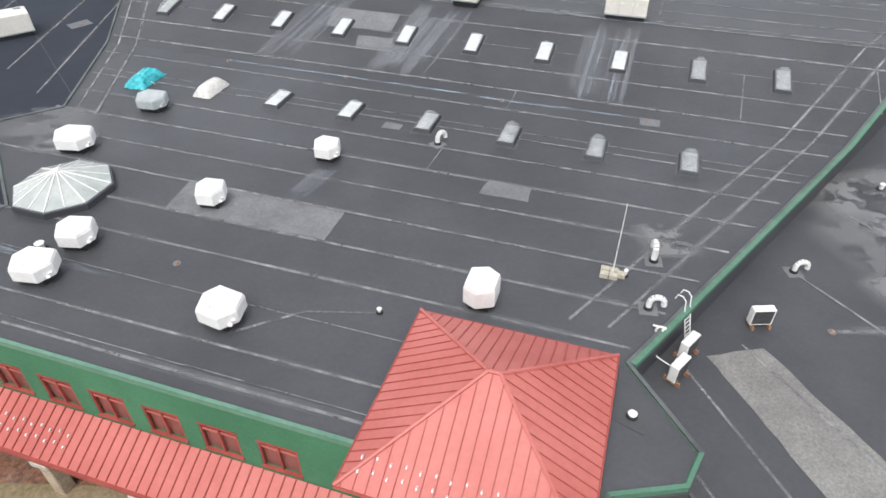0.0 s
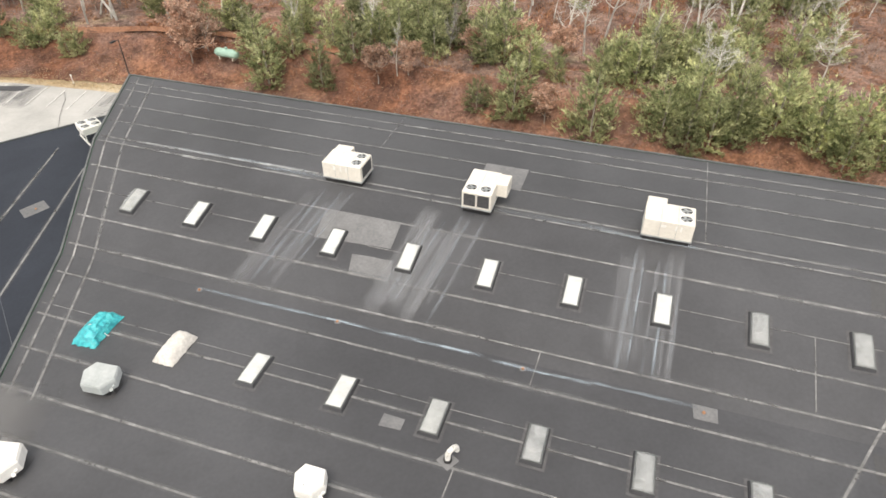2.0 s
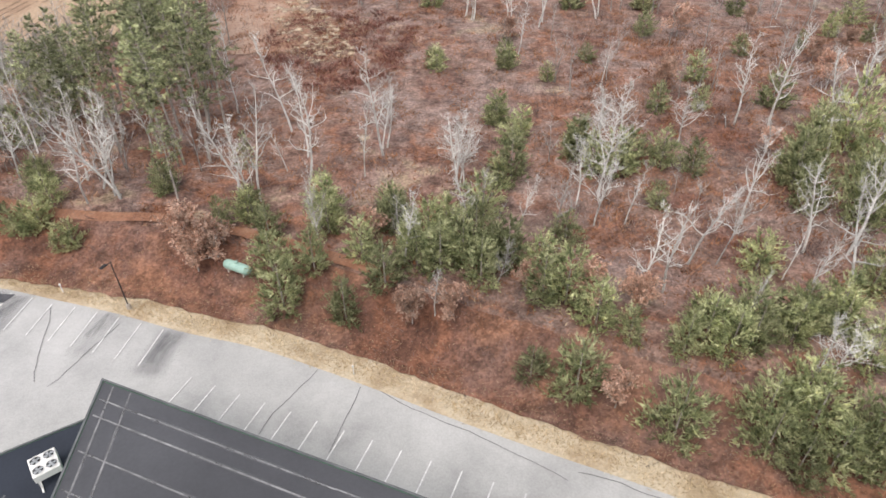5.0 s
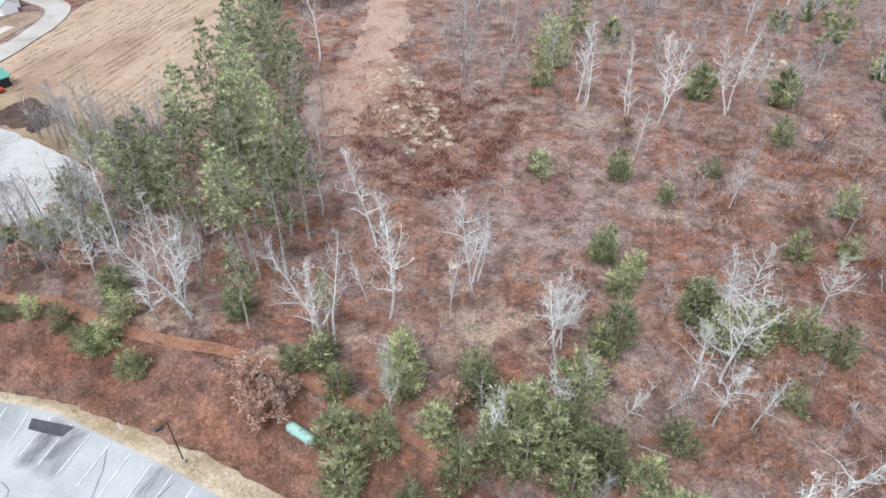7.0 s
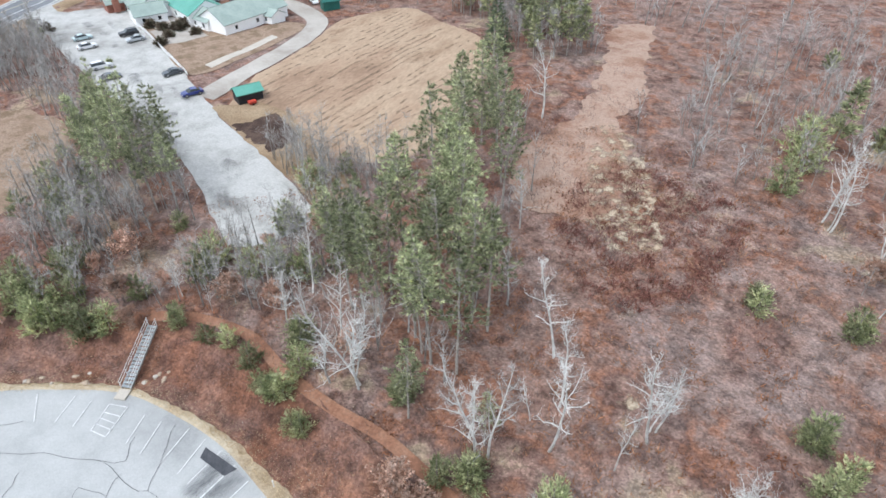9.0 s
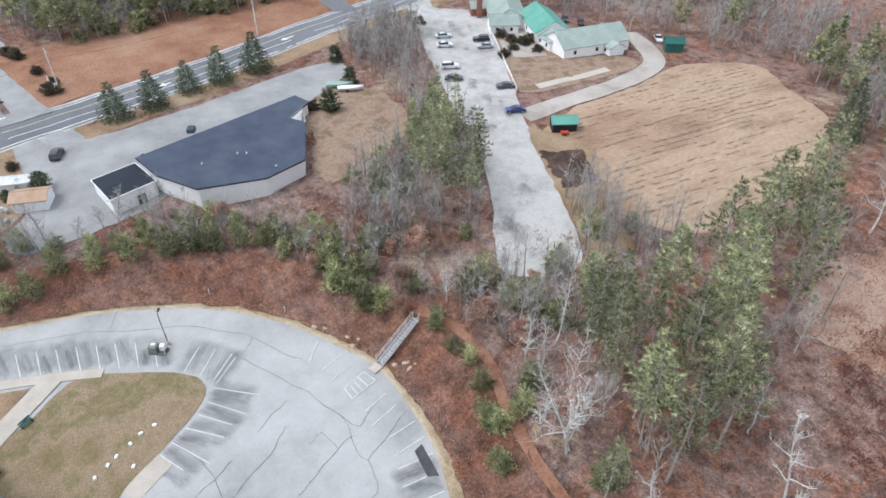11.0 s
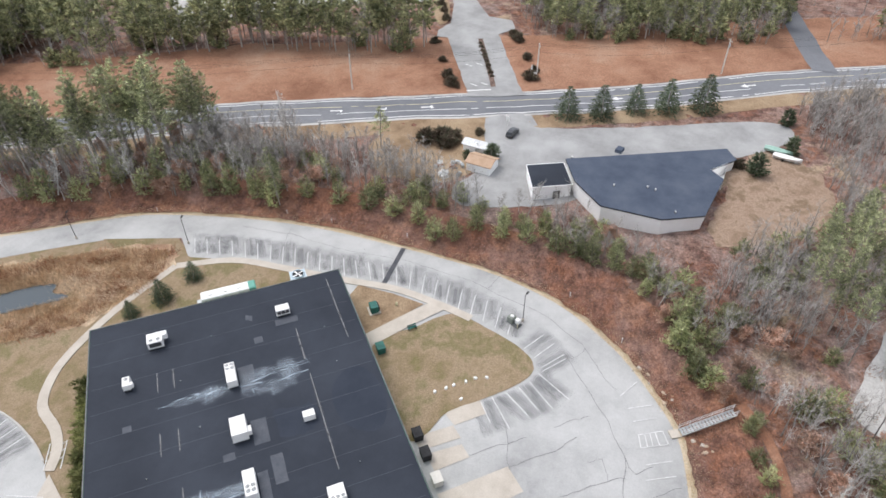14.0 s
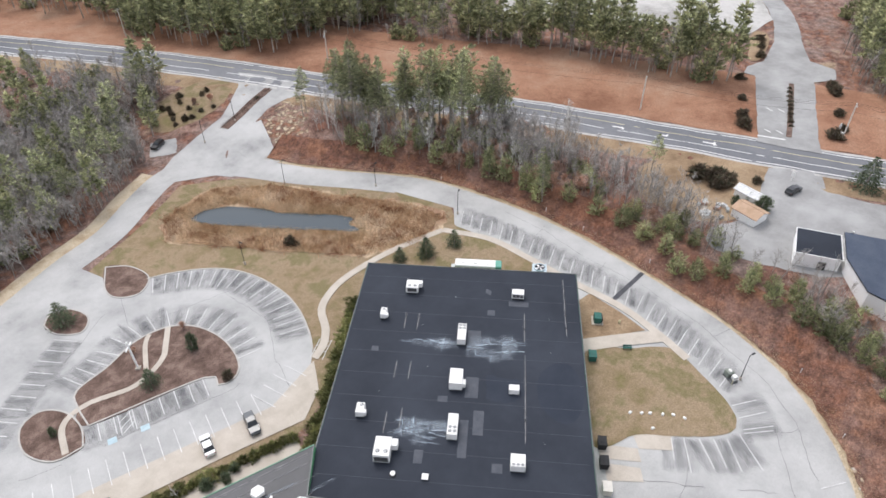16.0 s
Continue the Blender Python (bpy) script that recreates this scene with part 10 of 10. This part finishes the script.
for a, b in zip(tops, tops[1:]):
    d = (b - a)
    sd = Vector((-d.y, d.x, 0)).normalized()
    for s, dz in ((-1, 0), (0, 0), (1, 0), (0, -2.2)):
        k = 8
        pts = [a + d * (i / k) + sd * s + Vector((0, 0, dz - 1.6 * 4 * (i / k) * (1 - i / k))) for i in range(k + 1)]
        up = Vector((0, 0, 1))
        rings = [q + sd * (0.022 * math.cos(t)) + up * (0.022 * math.sin(t)) for q in pts for t in (0, 2.094, 4.189)]
        g = Geo().add(rings, [(3 * i + j, 3 * i + (j + 1) % 3, 3 * i + 3 + (j + 1) % 3, 3 * i + 3 + j) for i in range(k) for j in range(3)])
        tagged(part("power_line", g, WIRE), "thin dark overhead power line", "wire", "power lines")

# white picket fence of the farm lot
fence = thing("picket_fence", pose(0, 0, 0), "white board fence along the gravel lot", "fence")
fl = curve([(-176.3, 169.6), (-164, 165), (-152, 160.4), (-142, 156.6), (-133, 153.2)], 2.4)
for p0, p1 in zip(fl, fl[1:]):
    za, zb = float(height(*p0)) + 0.1, float(height(*p1)) + 0.1
    part("post", Geo().tube((*p0, za), (*p0, za + 1.25), 0.07, 0.07, 4, True), WHITE, fence)
    d = np.array(p1) - p0
    part("board", Geo().box(((p0[0] + p1[0]) / 2, (p0[1] + p1[1]) / 2, (za + zb) / 2 + 0.62), (float(np.linalg.norm(d)), 0.05, 0.95), math.atan2(d[1], d[0])), WHITE, fence)
sign = thing("roadside_sign", pose(-190.6, 152.5, float(height(-190.6, 152.5)), 0, 0, 60), "white roadside signboard with an unreadable panel", "sign")
part("panel", Geo().cbox((0, 0, 1.7), (2.2, 0.16, 1.8), 0.04), WHITE, sign)
part("marking_bar", Geo().box((0, -0.09, 1.9), (1.6, 0.02, 0.25)), DARK, sign)
for s in (-0.9, 0.9):
    part("post", Geo().tube((s, 0, 0), (s, 0, 2.7), 0.07, 0.07, 6, True), WHITE, sign)
for x, y in ((-183, 54.6), (-155.4, 51.4)):
    st = thing("roadside_sign", pose(x, y, float(height(x, y)), 0, 0, 70), "white marker sign among bushes by the drive", "sign")
    part("panel", Geo().cbox((0, 0, 1.9), (0.9, 0.14, 1.3), 0.04), WHITE, st)
    part("post", Geo().tube((0, 0, 0), (0, 0, 1.5), 0.07, 0.07, 6, True), WHITE, st)
red = thing("small_trailer", pose(-110.6, 151.2, float(height(-110.6, 151.2)) + 0.1, 0, 0, 66), "small red cart beside the market shed", "cart")
part("tub", Geo().box((0, 0, 0.55), (1.5, 0.9, 0.5), 0, 1.1), surface("red_cart_paint", [(0.45, 0.05, 0.03), (0.55, 0.08, 0.05)], big=1, fine=6), red)
for s in (-0.5, 0.5):
    part("wheel", Geo().tube((0, s - 0.05, 0.22), (0, s + 0.05, 0.22), 0.22, 0.22, 9, True), TYRE, red)

# furrows of the field
fur = Geo()
fpoly = np.array([(-118, 161), (-121, 178), (-125.5, 199), (-118.5, 213), (-108, 211), (-91, 205), (-79, 190), (-74, 168), (-73, 153), (-81, 146), (-96, 146), (-112, 149)])
fq = random.Random(12)
for k in range(30):
    x0 = -125 + 1.75 * k
    run = []
    for y0 in np.arange(145, 216, 1.6):
        x, y = x0 + 0.03 * (y0 - 170), y0
        keep = 0.55 + 0.4 * math.sin(0.11 * y0 + 0.9 * k) * math.sin(0.5 * k)
        if inside(np.array(x), np.array(y), fpoly) and fq.random() < keep + 0.25:
            run.append((x + fq.uniform(-0.2, 0.2), y))
        else:
            if len(run) > 2:
                ribbon_geo(np.array(run), fq.uniform(0.3, 0.75), 0.12, 0.0, fur)
            run = []
ob = part("field_furrows", fur, surface("furrow_stubble", [(0.22, 0.15, 0.10), (0.29, 0.205, 0.14)], big=0.4, fine=3, grain=0.25, veil=(0.0, 0.6)))
tagged(ob, "darker furrow lines of stubble across the field", "furrows", kind="stuff")
if ob.data.polygons[0].normal.z < 0:
    ob.data.flip_normals()

# fallen logs in the cut-over woods
lg = random.Random(31)
for k in range(9):
    x, y = lg.uniform(0, 60), lg.uniform(98, 165)
    a, L = lg.uniform(0, 180), lg.uniform(2.0, 4.5)
    t = thing("fallen_log", pose(x, y, float(height(x, y)) + 0.12, 0, 0, a), "bleached fallen log on the leaf litter", "log", "fallen logs")
    part("stem", Geo().tube((-L / 2, 0, 0), (L / 2, 0, 0.15), 0.1, 0.05, 6, True), BARK_GREY, t)
    part("stub", Geo().tube((L * 0.1, 0, 0.05), (L * 0.2, 0.5, 0.5), 0.06, 0.02, 4), BARK_PALE, t)

# tyre tracks and dark wet patches on the gravel lot
lot_marks = random.Random(17)
for k in range(16):
    s = lot_marks.uniform(0, 1)
    x, y = -184 + 104 * s + lot_marks.uniform(-4, 4), 162 - 39 * s + lot_marks.uniform(-5, 5)
    smear(farm_lot, "wet_patch", (x, y), lot_marks.uniform(1.2, 4.0), lot_marks.uniform(3, 12), 68 + lot_marks.uniform(-16, 16), float(height(x, y)) + 0.135 + 0.001 * k, WETGRAVEL)

# white statue in the shrub bed and road marks at the drive's mouth
stat = Geo().cbox((0, 0, 0.3), (0.9, 0.9, 0.6), 0.06)
for z0, z1, r0, r1 in ((0.6, 1.5, 0.36, 0.3), (1.5, 2.0, 0.3, 0.2), (2.0, 2.3, 0.14, 0.14)):
    stat.tube((0, 0, z0), (0, 0, z1), r0, r1, 10, True)
ob = part("statue", stat, WHITE)
ob.matrix_basis = pose(-187.4, 53.1, float(height(-187.4, 53.1)) + 0.25)
tagged(ob, "plain white garden statue on a plinth among shrubs", "statue")
mouth = bpy.data.objects["church_drive"]
for name, x, y, sx, sy, a in (("stop_line", -173.2, 40.2, 0.6, 7.0, 20), ("lane_mark", -188.3, 34.1, 2.4, 0.3, 65), ("lane_mark", -189.8, 36.9, 2.4, 0.3, 65), ("lane_mark", -176.1, 38.1, 2.4, 0.3, 65), ("lane_mark", -177.2, 40.9, 2.4, 0.3, 65)):
    part(name, Geo().box((x, y, float(height(x, y)) + 0.27), (sx, sy, 0.01), radians(a)), HWPAINT, mouth)
